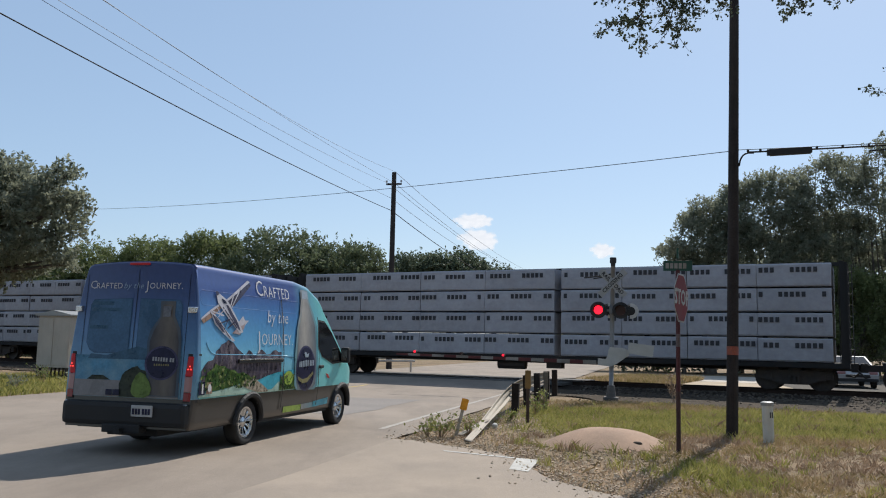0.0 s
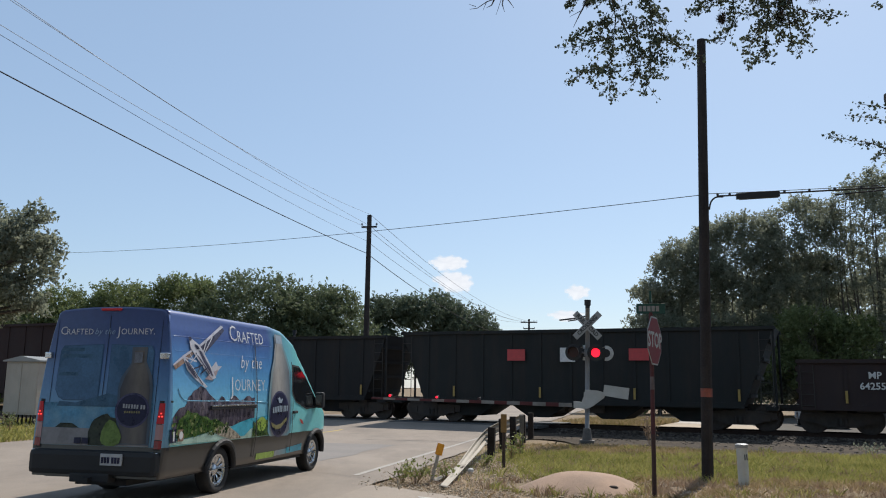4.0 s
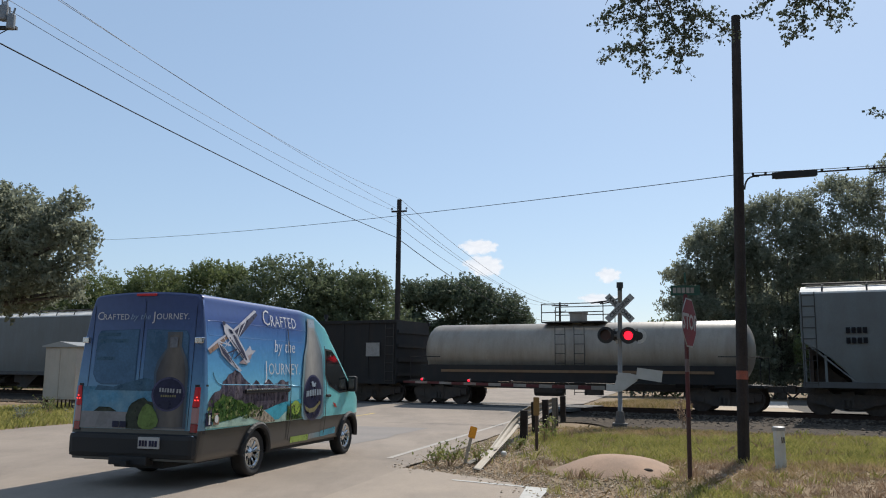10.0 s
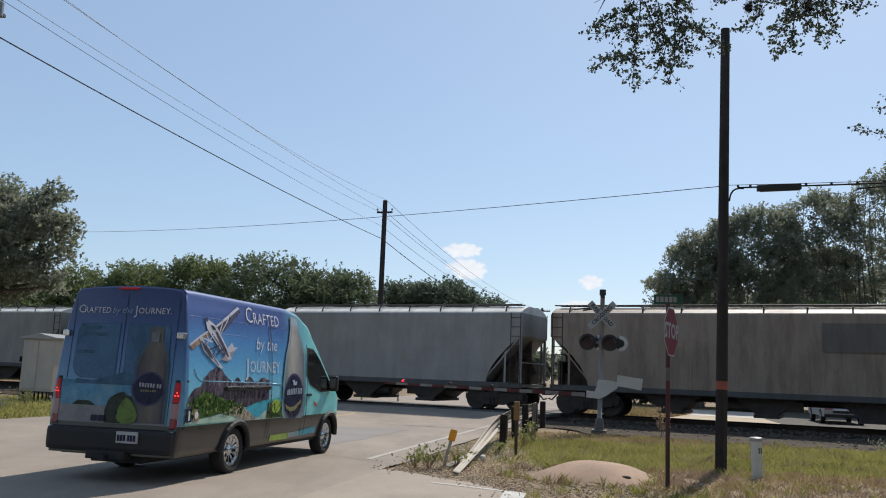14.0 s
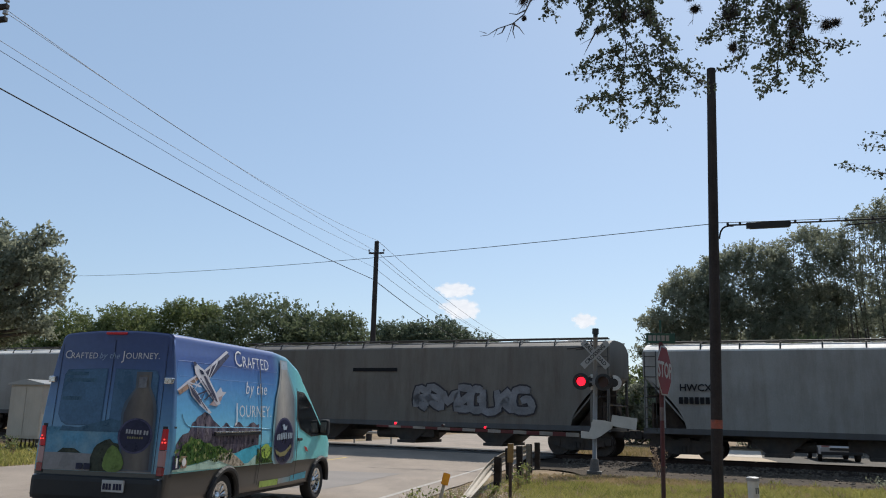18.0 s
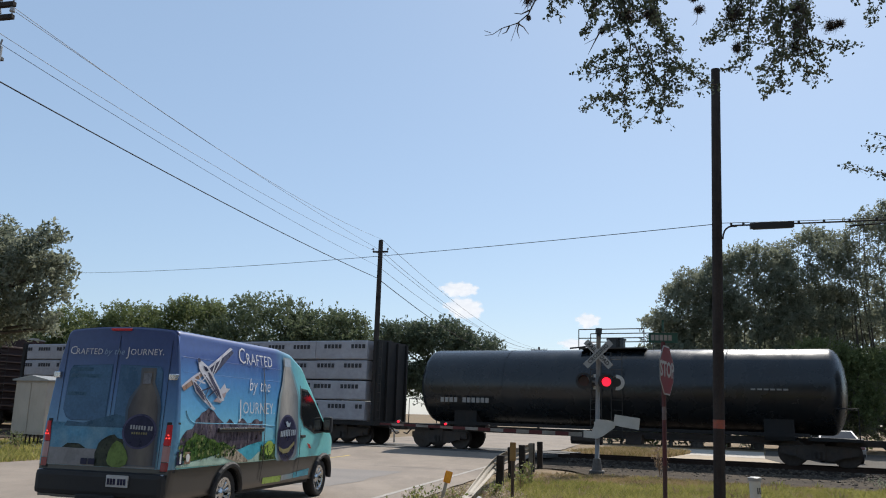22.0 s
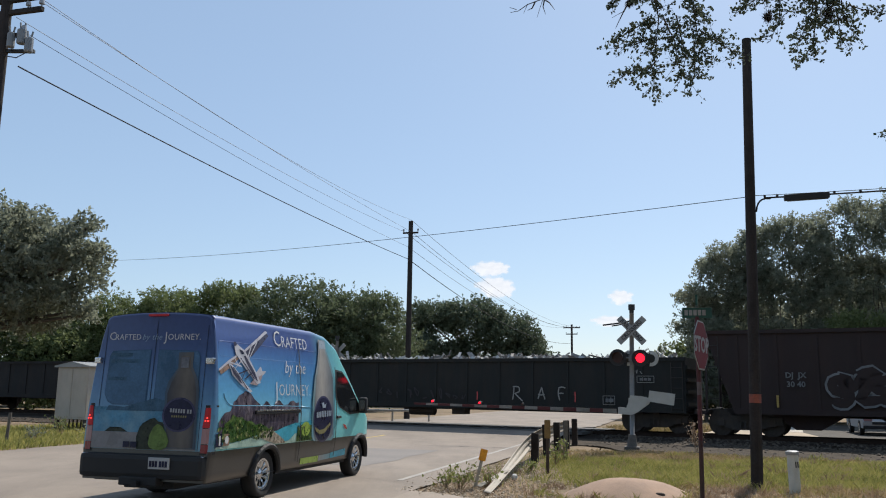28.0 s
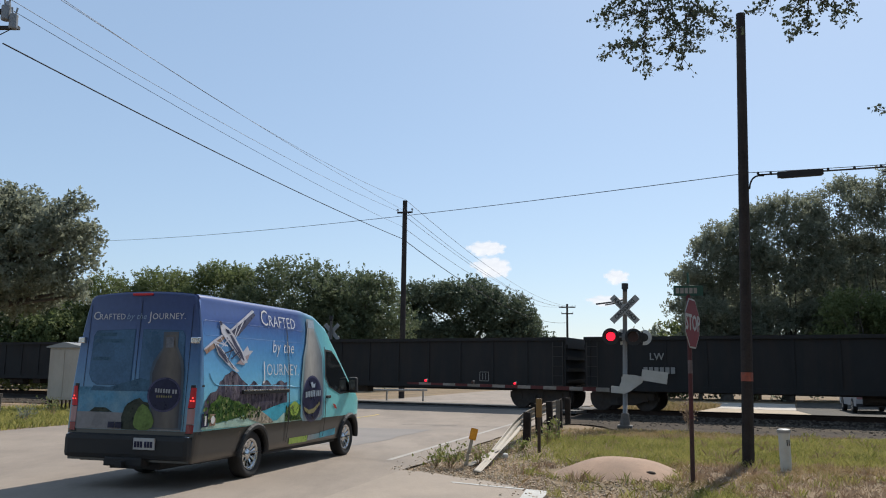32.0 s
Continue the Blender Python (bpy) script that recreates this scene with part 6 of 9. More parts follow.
    # printed picture on the side
    for name, pts, mat, lift in (
            ("printed_mountain", [(-1.48, 0.98), (-1.49, 1.16), (-1.41, 1.24), (-1.34, 1.29), (-1.2, 1.31), (-1.14, 1.36), (-1.1, 1.44), (-1.02, 1.47), (-0.95, 1.53), (-0.84, 1.56), (-0.75, 1.6), (-0.68, 1.58), (-0.6, 1.56), (-0.5, 1.48), (-0.37, 1.42), (-0.28, 1.38), (-0.2, 1.4), (-0.13, 1.45), (-0.06, 1.43), (0.01, 1.38), (0.12, 1.38), (0.22, 1.44), (0.3, 1.46), (0.37, 1.43), (0.45, 1.38), (0.6, 1.39), (0.7, 1.44), (0.8, 1.45), (0.9, 1.41), (1.0, 1.42), (1.0, 0.9), (0.3, 0.95), (-0.5, 0.98)], "rock", 0.006),
            ("printed_shore", [(-1.56, 0.8), (-1.52, 0.84), (-1.17, 0.86), (-0.8, 0.89), (-0.39, 0.94), (-0.2, 0.98), (1.0, 1.0), (1.45, 1.0), (1.5, 0.78), (0.4, 0.78)], "sand", 0.009),
            ("printed_tree", [(-1.42, 0.93), (-1.38, 1.06), (-1.31, 1.15), (-1.2, 1.19), (-1.13, 1.26), (-1.0, 1.22), (-0.87, 1.22), (-0.74, 1.16), (-0.59, 1.16), (-0.45, 1.1), (-0.3, 1.12), (-0.07, 1.04), (0.05, 1.0), (-0.2, 0.98), (-0.45, 0.94), (-0.77, 0.9), (-1.17, 0.87)], "green", 0.012),
            ("printed_water", [(0.13, 0.97), (0.5, 1.04), (0.89, 1.09), (1.05, 1.09), (1.5, 1.12), (1.5, 0.92), (0.9, 0.93), (0.66, 0.82), (0.46, 0.82)], "water", 0.012),
            ("printed_rubble", [(-0.4, 0.93), (-0.3, 0.99), (-0.14, 1.0), (0.0, 1.04), (0.14, 0.98), (0.3, 0.92), (0.48, 0.84), (0.55, 0.79), (0.2, 0.79), (-0.14, 0.86)], "rubble", 0.0135),
            ("printed_bush", [(0.93, 0.79), (0.96, 0.96), (1.06, 1.04), (1.2, 1.08), (1.34, 1.05), (1.5, 1.04), (1.6, 1.03), (1.62, 0.79)], "green", 0.015),
            ("printed_fruit", oval(1.27, 0.98, 0.17, 0.12, 18), "lime", 0.018),
            ("printed_bottle", [(1.9, 2.52), (2.2, 2.52), (2.2, 2.34), (2.37, 2.09), (2.47, 1.88), (2.46, 0.8), (2.35, 0.74), (1.6, 0.76), (1.5, 0.84), (1.5, 1.37), (1.63, 1.86), (1.76, 2.07), (1.86, 2.32)], "bottle_edge", 0.02),
            ("printed_bottle", [(1.95, 2.5), (2.15, 2.5), (2.14, 2.3), (2.29, 2.06), (2.39, 1.86), (2.39, 0.84), (2.28, 0.79), (1.68, 0.8), (1.58, 0.88), (1.58, 1.37), (1.7, 1.84), (1.83, 2.04), (1.92, 2.3)], "bottle", 0.023),
            ("printed_cap", [(1.93, 2.5), (2.17, 2.5), (2.17, 2.36), (1.9, 2.36)], "dull", 0.026),
            ("printed_label", oval(1.95, 1.13, 0.4, 0.4), "band", 0.026), ("printed_label", oval(1.95, 1.13, 0.365, 0.365), "navy", 0.029), ("printed_scroll", [(1.6, 1.0), (1.8, 0.94), (2.0, 0.96), (2.24, 1.07), (2.26, 1.02), (2.0, 0.88), (1.8, 0.87), (1.64, 0.93)], "label_gold", 0.032), ("printed_ship", [(1.86, 1.4), (1.9, 1.32), (2.02, 1.32), (2.06, 1.4), (1.98, 1.37), (1.93, 1.42)], "dull", 0.032),
            ("printed_wing", [(-0.74, 2.19), (-0.03, 2.51), (0.06, 2.46), (-0.2, 2.31), (-0.54, 2.11), (-0.67, 2.1)], "wing_dark", 0.008),
            ("printed_wing_edge", [(-0.77, 2.19), (-0.04, 2.53), (0.03, 2.51), (-0.73, 2.17)], "hull", 0.011),
            ("printed_wing", [(-1.5, 1.88), (-1.22, 2.01), (-1.0, 2.09), (-0.92, 2.06), (-1.22, 1.91), (-1.44, 1.82)], "wing", 0.008),
            ("printed_wing_edge", [(-1.51, 1.89), (-1.24, 2.02), (-1.0, 2.11), (-0.98, 2.09), (-1.22, 1.99), (-1.5, 1.87)], "hull", 0.011),
            ("printed_hull", [(-1.06, 2.3), (-0.94, 2.26), (-0.76, 2.19), (-0.66, 2.1), (-0.45, 1.88), (-0.31, 1.72), (-0.42, 1.7), (-0.68, 1.86), (-0.91, 2.04), (-1.02, 2.13)], "hull", 0.014),
            ("printed_stripe", [(-0.8, 2.11), (-0.74, 2.11), (-0.48, 1.86), (-0.4, 1.74), (-0.46, 1.76), (-0.69, 1.96)], "wing_dark", 0.017),
            ("printed_stripe", [(-0.9, 2.07), (-0.88, 2.08), (-0.5, 1.78), (-0.52, 1.77)], "wing_dark", 0.017),
            ("printed_cockpit", [(-0.92, 2.2), (-0.82, 2.18), (-0.77, 2.13), (-0.86, 2.13)], "navy", 0.019),
            ("printed_nose", oval(-1.03, 2.27, 0.045, 0.03, 14), "wing_dark", 0.019),
            ("printed_float", [(-1.26, 2.01), (-1.17, 1.98), (-0.97, 1.86), (-0.84, 1.74), (-0.57, 1.59), (-0.64, 1.57), (-0.93, 1.7), (-1.14, 1.82)], "hull", 0.014),
            ("printed_stripe", [(-1.21, 1.96), (-1.17, 1.95), (-0.96, 1.8), (-0.87, 1.7), (-0.94, 1.72), (-1.12, 1.84)], "wing_dark", 0.017),
            ("printed_stripe", [(-1.13, 1.93), (-1.115, 1.935), (-0.7, 1.62), (-0.72, 1.615)], "navy", 0.018),
            ("printed_tail", [(-0.46, 1.86), (-0.29, 1.97), (-0.25, 1.9), (-0.12, 1.9), (-0.24, 1.83), (-0.31, 1.78)], "hull", 0.01),
            ("printed_tail", [(-0.65, 1.7), (-0.48, 1.78), (-0.24, 1.85), (-0.29, 1.77), (-0.42, 1.68)], "wing_pink", 0.012),
            ("printed_strut", [(-0.7, 2.08), (-0.67, 2.08), (-0.51, 2.31), (-0.54, 2.31)], "hull", 0.019), ("printed_strut", [(-0.67, 2.06), (-0.65, 2.06), (-0.36, 2.33), (-0.38, 2.34)], "hull", 0.019),
            ("printed_strut", [(-1.21, 2.01), (-1.21, 1.99), (-0.88, 1.94), (-0.88, 1.96)], "hull", 0.019), ("printed_strut", [(-1.07, 1.92), (-1.05, 1.92), (-0.83, 2.05), (-0.85, 2.06)], "hull", 0.019),
            ("printed_strut", [(-1.08, 2.06), (-1.06, 2.06), (-0.94, 1.94), (-0.96, 1.94)], "hull", 0.019), ("printed_strut", [(-0.98, 1.85), (-0.97, 1.83), (-0.71, 1.89), (-0.72, 1.91)], "wing_dark", 0.019),
            ("printed_strut", [(-0.81, 1.77), (-0.79, 1.76), (-0.54, 1.87), (-0.56, 1.89)], "wing_dark", 0.019), ("printed_strut", [(-0.9, 1.75), (-0.88, 1.75), (-0.76, 1.9), (-0.78, 1.91)], "wing_dark", 0.019),
            ("printed_emblem", [(2.88, 1.02), (3.02, 0.99), (3.09, 0.91), (2.98, 0.93)], "red", 0.008),
            ("printed_icon", [(-1.55, 0.83), (-1.39, 0.83), (-1.39, 1.01), (-1.55, 1.01)], "navy", 0.016),
            ("printed_icon", [(-1.35, 0.84), (-1.2, 0.84), (-1.2, 1.0), (-1.35, 1.0)], "wing", 0.016),
            ("printed_icon", oval(-1.275, 0.92, 0.05, 0.055, 16), "white", 0.02),
            ("printed_icon", [(-1.48, 0.85), (-1.44, 0.85), (-1.44, 0.98), (-1.48, 0.98)], "white", 0.02),
            ("sill_print", [(1.2, 0.4), (1.9, 0.4), (1.9, 0.5), (1.2, 0.5)], "lime", 0.008), ("sill_print", [(1.92, 0.41), (2.4, 0.42), (2.4, 0.51), (1.92, 0.5)], "bottle_edge", 0.008),
            ("sill_print", [(2.42, 0.42), (3.1, 0.44), (3.1, 0.56), (2.42, 0.52)], "water", 0.008)):
        part(name, onto_side(subdivided(pts), lift), INK[mat], van)
    for k in range(9):
        x = 1.655 + k * 0.068 + (0.03 if k > 5 else 0)
        z = 1.15 + 0.02 * k / 8
        part("printed_bar", onto_side(subdivided([(x, z), (x + 0.045, z + 0.003), (x + 0.045, z + 0.115 - 0.004 * abs(k - 4)), (x, z + 0.11 - 0.004 * abs(k - 4))]), 0.032), INK["dull"], van)
    van_text(van, "C", 0.36, 0.2, 2.42)
    van_text(van, "RAFTED", 0.26, 0.44, 2.385, False, 0, "LEFT", 0.02)
    van_text(van, "by the", 0.29, 0.5, 1.98, False, 0.3)
    van_text(van, "J", 0.38, 0.17, 1.6)
    van_text(van, "OURNEY.", 0.265, 0.285, 1.61)
    # small printed leaves that break up the painted woods and shore
    rng = random.Random(77)
    for shade, count in ((ink("leaf_dark", (0.012, 0.035, 0.012), 0.4, 20), 150), (ink("leaf_mid", (0.05, 0.11, 0.02), 0.4, 20), 120), (ink("leaf_pale", (0.22, 0.25, 0.1), 0.3, 20), 60)):
        bm = bmesh.new()
        for k in range(count):
            if rng.random() < 0.62:
                x = rng.uniform(-1.5, 0.1)
                z = rng.uniform(0.9, 1.2 + 0.06 * noise.noise(Vector((x * 3, 0, 5))) - 0.16 * max(0.0, x + 1.0))
            else:
                x, z = rng.uniform(0.95, 1.58), rng.uniform(0.8, 1.03)
            r = rng.uniform(0.012, 0.034)
            ring = [(x + r * rng.uniform(0.5, 1.3) * math.cos(a), z + r * rng.uniform(0.5, 1.2) * math.sin(a)) for a in (0.2, 1.2, 2.1, 3.3, 4.2, 5.3)]
            lift = 0.0165 + 0.0006 * (k % 5)
            bm.faces.new([bm.verts.new((px, -(van_half(pz) + lift), pz)) for px, pz in ring])
        bmesh.ops.recalc_face_normals(bm, faces=bm.faces[:])
        tagged(part("printed_foliage", bm, shade, van), kind="stuff")
    # door track, seams, glass, handles and mirror
    bm = bmesh.new()
    box(bm, -0.48, 1.02, -1.065, -1.0, 1.25, 1.315, None, 0.012)
    track = part("door_track", bm, VAN_BLACK, van)
    bm = bmesh.new()
    box(bm, -0.47, 1.0, -1.072, -1.05, 1.296, 1.318, None, 0.004)
    part("track_trim", bm, CHROME, track)
    for x, z0, z1 in ((1.06, 0.45, 2.3), (2.5, 0.45, 2.05)):
        part("door_seam", onto_side(subdivided([(x - 0.014, z0), (x + 0.014, z0), (x + 0.016, z1), (x - 0.012, z1)]), 0.034 if x > 2 else 0.021), VAN_BLACK, van)
    for z0, z1, x0, x1 in ((2.08, 2.29, -1.46, 1.82),):
        loop = []
        for cx, cz, q0 in ((x1 - 0.06, z1 - 0.05, 0), (x0 + 0.06, z1 - 0.05, 1), (x0 + 0.06, z0 + 0.05, 2), (x1 - 0.06, z0 + 0.05, 3)):
            for k in range(4):
                q = (q0 + k / 3) * math.pi / 2
                loop.append((cx + 0.06 * math.cos(q), cz + 0.05 * math.sin(q)))
        pts = []
        for (xa, za), (xb, zb) in zip(loop, loop[1:] + loop[:1]):
            n = max(1, int(math.hypot(xb - xa, zb - za) / 0.12))
            pts += [(xa + (xb - xa) * k / n, za + (zb - za) * k / n) for k in range(n)]
        bm = bmesh.new()
        tube(bm, [(x, 0.004 - van_half(z), z) for x, z in pts + pts[:1]], 0.0065, 6)
        part("pressed_panel_edge", bm, WRAP, van, smooth=True)
    bm = bmesh.new()
    ridge = ((-1.36, 1.56), (-1.33, 1.5), (-1.27, 1.44), (-1.2, 1.405), (-1.12, 1.39), (-0.5, 1.38), (0.4, 1.37), (1.0, 1.355), (1.5, 1.33))
    tube(bm, [(x, 0.002 - van_half(z), z) for x, z in ridge], 0.011, 6)
    part("pressed_crease", bm, WRAP, van, smooth=True)
    win = [(2.62, 1.97), (2.9, 1.95), (3.2, 1.76), (3.62, 1.4), (3.66, 1.24), (3.2, 1.22), (2.72, 1.35), (2.58, 1.52)]
    part("window_rubber", onto_side(subdivided([(3.1 + (x - 3.1) * 1.08, 1.6 + (z - 1.6) * 1.1) for x, z in win]), 0.007), VAN_BLACK, van)
    part("side_window", onto_side(subdivided(win), 0.011), TINTED, van, "dark glass door window")
    bm = bmesh.new()
    box(bm, 2.56, 2.74, -1.07, -1.02, 1.12, 1.17, None, 0.015)
    part("door_handle", bm, VAN_BLACK, van)
    for s in (-1, 1):
        bm = bmesh.new()
        box(bm, 3.58, 3.7, s * 1.13 - 0.085, s * 1.13 + 0.085, 1.2, 1.5, None, 0.04)
        tube(bm, [(3.68, s * 0.98, 1.28), (3.7, s * 1.1, 1.25)], 0.045, 8)
        mir = part("door_mirror", bm, VAN_BLACK, van)
        bm = bmesh.new()
        box(bm, 3.572, 3.578, s * 1.13 - 0.06, s * 1.13 + 0.06, 1.25, 1.45)
        part("mirror_glass", bm, plain("mirror", (0.35, 0.36, 0.37), 0.08, 1.0), mir)
    bm = bmesh.new()
    q = [(2.72, 0.8, 2.38), (2.72, -0.8, 2.38), (3.84, -0.88, 1.4), (3.84, 0.88, 1.4)]
    vs = [bm.verts.new((x, y, z + 0.05)) for x, y, z in q]
    bm.faces.new(vs[::-1])
    part("windscreen", bm, TINTED, van)


build_van()


# ---- crossing signal, signs, guard rail and roadside things ----
ALU = surface("galvanised_steel", (0.21, 0.212, 0.215), 0.6, 0.2, 0.12, 4, 50, 0.08)
SIGN_WHITE = surface("sign_white", (0.3, 0.3, 0.29), 0.5, 0, 0.1, 4, 50, 0.03, None, (0.2, 0.19, 0.17), 0.4, (1, 1, 1), 4)
SIGN_BLACK = plain("sign_black", (0.015, 0.015, 0.016), 0.5)
SIGN_RED = surface("stop_red", (0.16, 0.016, 0.022), 0.75, 0, 0.12, 4, 40, 0.03)
SIGN_GREEN = surface("street_sign_green", (0.012, 0.065, 0.046), 0.6, 0, 0.12, 4, 40, 0.03)
HEAD_BLACK = surface("signal_black", (0.016, 0.016, 0.017), 0.55, 0, 0.2, 5, 40, 0.05)
GATE_WHITE = surface("gate_white", (0.42, 0.42, 0.4), 0.5, 0, 0.1, 3, 40, 0.06, None, (0.3, 0.26, 0.22), 0.35)
# arm colours darkened for its backlit side, besides the grime and fading
ARM_WHITE = surface("grimy_arm_white", (0.2, 0.195, 0.185), 0.7, 0, 0.2, 3, 40, 0.06, None, (0.12, 0.1, 0.085), 0.6, gloss=0.2)
ARM_RED = surface("faded_arm_red", (0.085, 0.028, 0.03), 0.7, 0, 0.2, 4, 40, 0.03, gloss=0.2)
# rear hoods only: pale colour that stands for sunlight inside them
HOOD_PALE = surface("weathered_hood", (0.5, 0.5, 0.48), 0.6, 0, 0.2, 6, 40, 0.05)
LAMP_LIT = glowing("flashing_red_lens", (1.0, 0.012, 0.035), 1.9)
LAMP_DARK = plain("dark_red_shutter", (0.035, 0.008, 0.008), 0.3)
WOOD_POLE = surface("creosoted_pole", (0.036, 0.031, 0.03), 0.9, 0, 0.35, 2, 30, 0.5, 25, (0.065, 0.053, 0.045), 0.6, (3, 3, 0.25), 2.0, gloss=0.2)
POST_DARK = surface("tarred_post", (0.03, 0.024, 0.021), 0.9, 0, 0.35, 4, 30, 0.5, 25, (0.06, 0.045, 0.035), 0.5, (1, 1, 0.3), gloss=0.2)
POST_WOOD = surface("weathered_post", (0.13, 0.11, 0.09), 0.9, 0, 0.3, 4, 40, 0.5)
CREAM_PAINT = surface("cream_cabinet_paint", (0.44, 0.39, 0.33), 0.6, 0, 0.08, 1.5, 30, 0.06, None, (0.3, 0.26, 0.2), 0.4, (3, 3, 0.5), 1.5)
RAIL_BEAM = surface("galvanised_beam", (0.3, 0.26, 0.205), 0.7, 0.1, 0.18, 4, 40, 0.12, None, (0.3, 0.2, 0.12), 0.4)
YELLOW = surface("marker_yellow", (0.78, 0.33, 0.02), 0.5, 0, 0.15, 6, 40, 0.05)
SAND = surface("packed_sand", (0.4, 0.262, 0.178), 0.95, 0, 0.16, 1.5, 40, 0.5, 60, (0.2, 0.135, 0.092), 0.5)
FLASHERS = []


def disc(bm, c, r, y0, y1, n=24):
    tube(bm, [(c[0], y0, c[1]), (c[0], y1, c[1])], r, n)


def crossbuck(parent, z, y, bare=False):
    for s, words in ((1, "CROSSING"), (-1, "RAIL  ROAD")):
        bm = bmesh.new()
        m = pose(0, y - 0.012 * s, z, 0, -45 * s, 0)
        box(bm, -0.54, 0.54, -0.006, 0.006, -0.1, 0.1, m, 0.004)
        blade = part("crossbuck_blade", bm, SIGN_WHITE, parent, "white crossbuck blade")
        if not bare:
            lettering("lettering", words, 0.165, SIGN_BLACK, blade, m @ pose(0, -0.010, 0, 90, 0, 0), "black sign letters", bold=0.004, depth=0.002)


def flasher(mast, x, z, front=True, lit=None):
    """A round signal head; lit gives the halves of the beat in which its lens shines."""
    f = -1 if front else 1
    bm = bmesh.new()
    if front:
        disc(bm, (x, z), 0.255, f * 0.2, f * 0.215, 28)
    disc(bm, (x, z), 0.17, f * 0.03, f * 0.2, 20)
    head = part("signal_head", bm, HEAD_BLACK, mast, "round black signal head")
    bm = bmesh.new()
    n = 18
    lo, span, y_in, rad = (-0.08, 1.16, 0.215, 0.17) if front else (-0.45, 1.5, 0.02, 0.21)
    for k in range(n):
        a0, a1 = math.pi * (lo + span * k / n), math.pi * (lo + span * (k + 1) / n)
        q = []
        for a, y, r in ((a0, y_in, rad), (a1, y_in, rad), (a1, 0.44, rad * 0.97), (a0, 0.44, rad * 0.97)):
            q.append((x + r * math.cos(a), f * y, z + r * math.sin(a)))
        w = [bm.verts.new(v) for v in q]
        bm.faces.new(w)
    if not front:
        # pale crescent drawn beside the head as the sunlit part of the hood
        for k in range(14):
            a0, a1 = math.pi * (-0.55 + 1.1 * k / 14), math.pi * (-0.55 + 1.1 * (k + 1) / 14)
            bm.faces.new([bm.verts.new((x + r * math.cos(a), 0.015, z + r * math.sin(a))) for r, a in ((0.13, a0), (0.235, a0), (0.235, a1), (0.13, a1))])
    part("hood", bm, HEAD_BLACK if front else HOOD_PALE, head, "" if front else "rear hood coloured pale for the sun on it")
    bm = bmesh.new()
    disc(bm, (x, z), 0.135, f * 0.216, f * 0.226, 24)
    part("lens", bm, LAMP_LIT if lit is not None else LAMP_DARK, head, "red signal lens")
    if lit is not None:
        # added disc that imitates the unlit lens; the lens itself always glows
        bm = bmesh.new()
        disc(bm, (0, 0), 0.153, -0.005, 0.005, 24)
        sh = part("shutter", bm, LAMP_DARK, head, "added dark disc standing in for the unlit lens")
        sh.location = (x, f * 0.236, z)
        FLASHERS.append((sh, x, z, f, lit))


ARM_CAPS = []


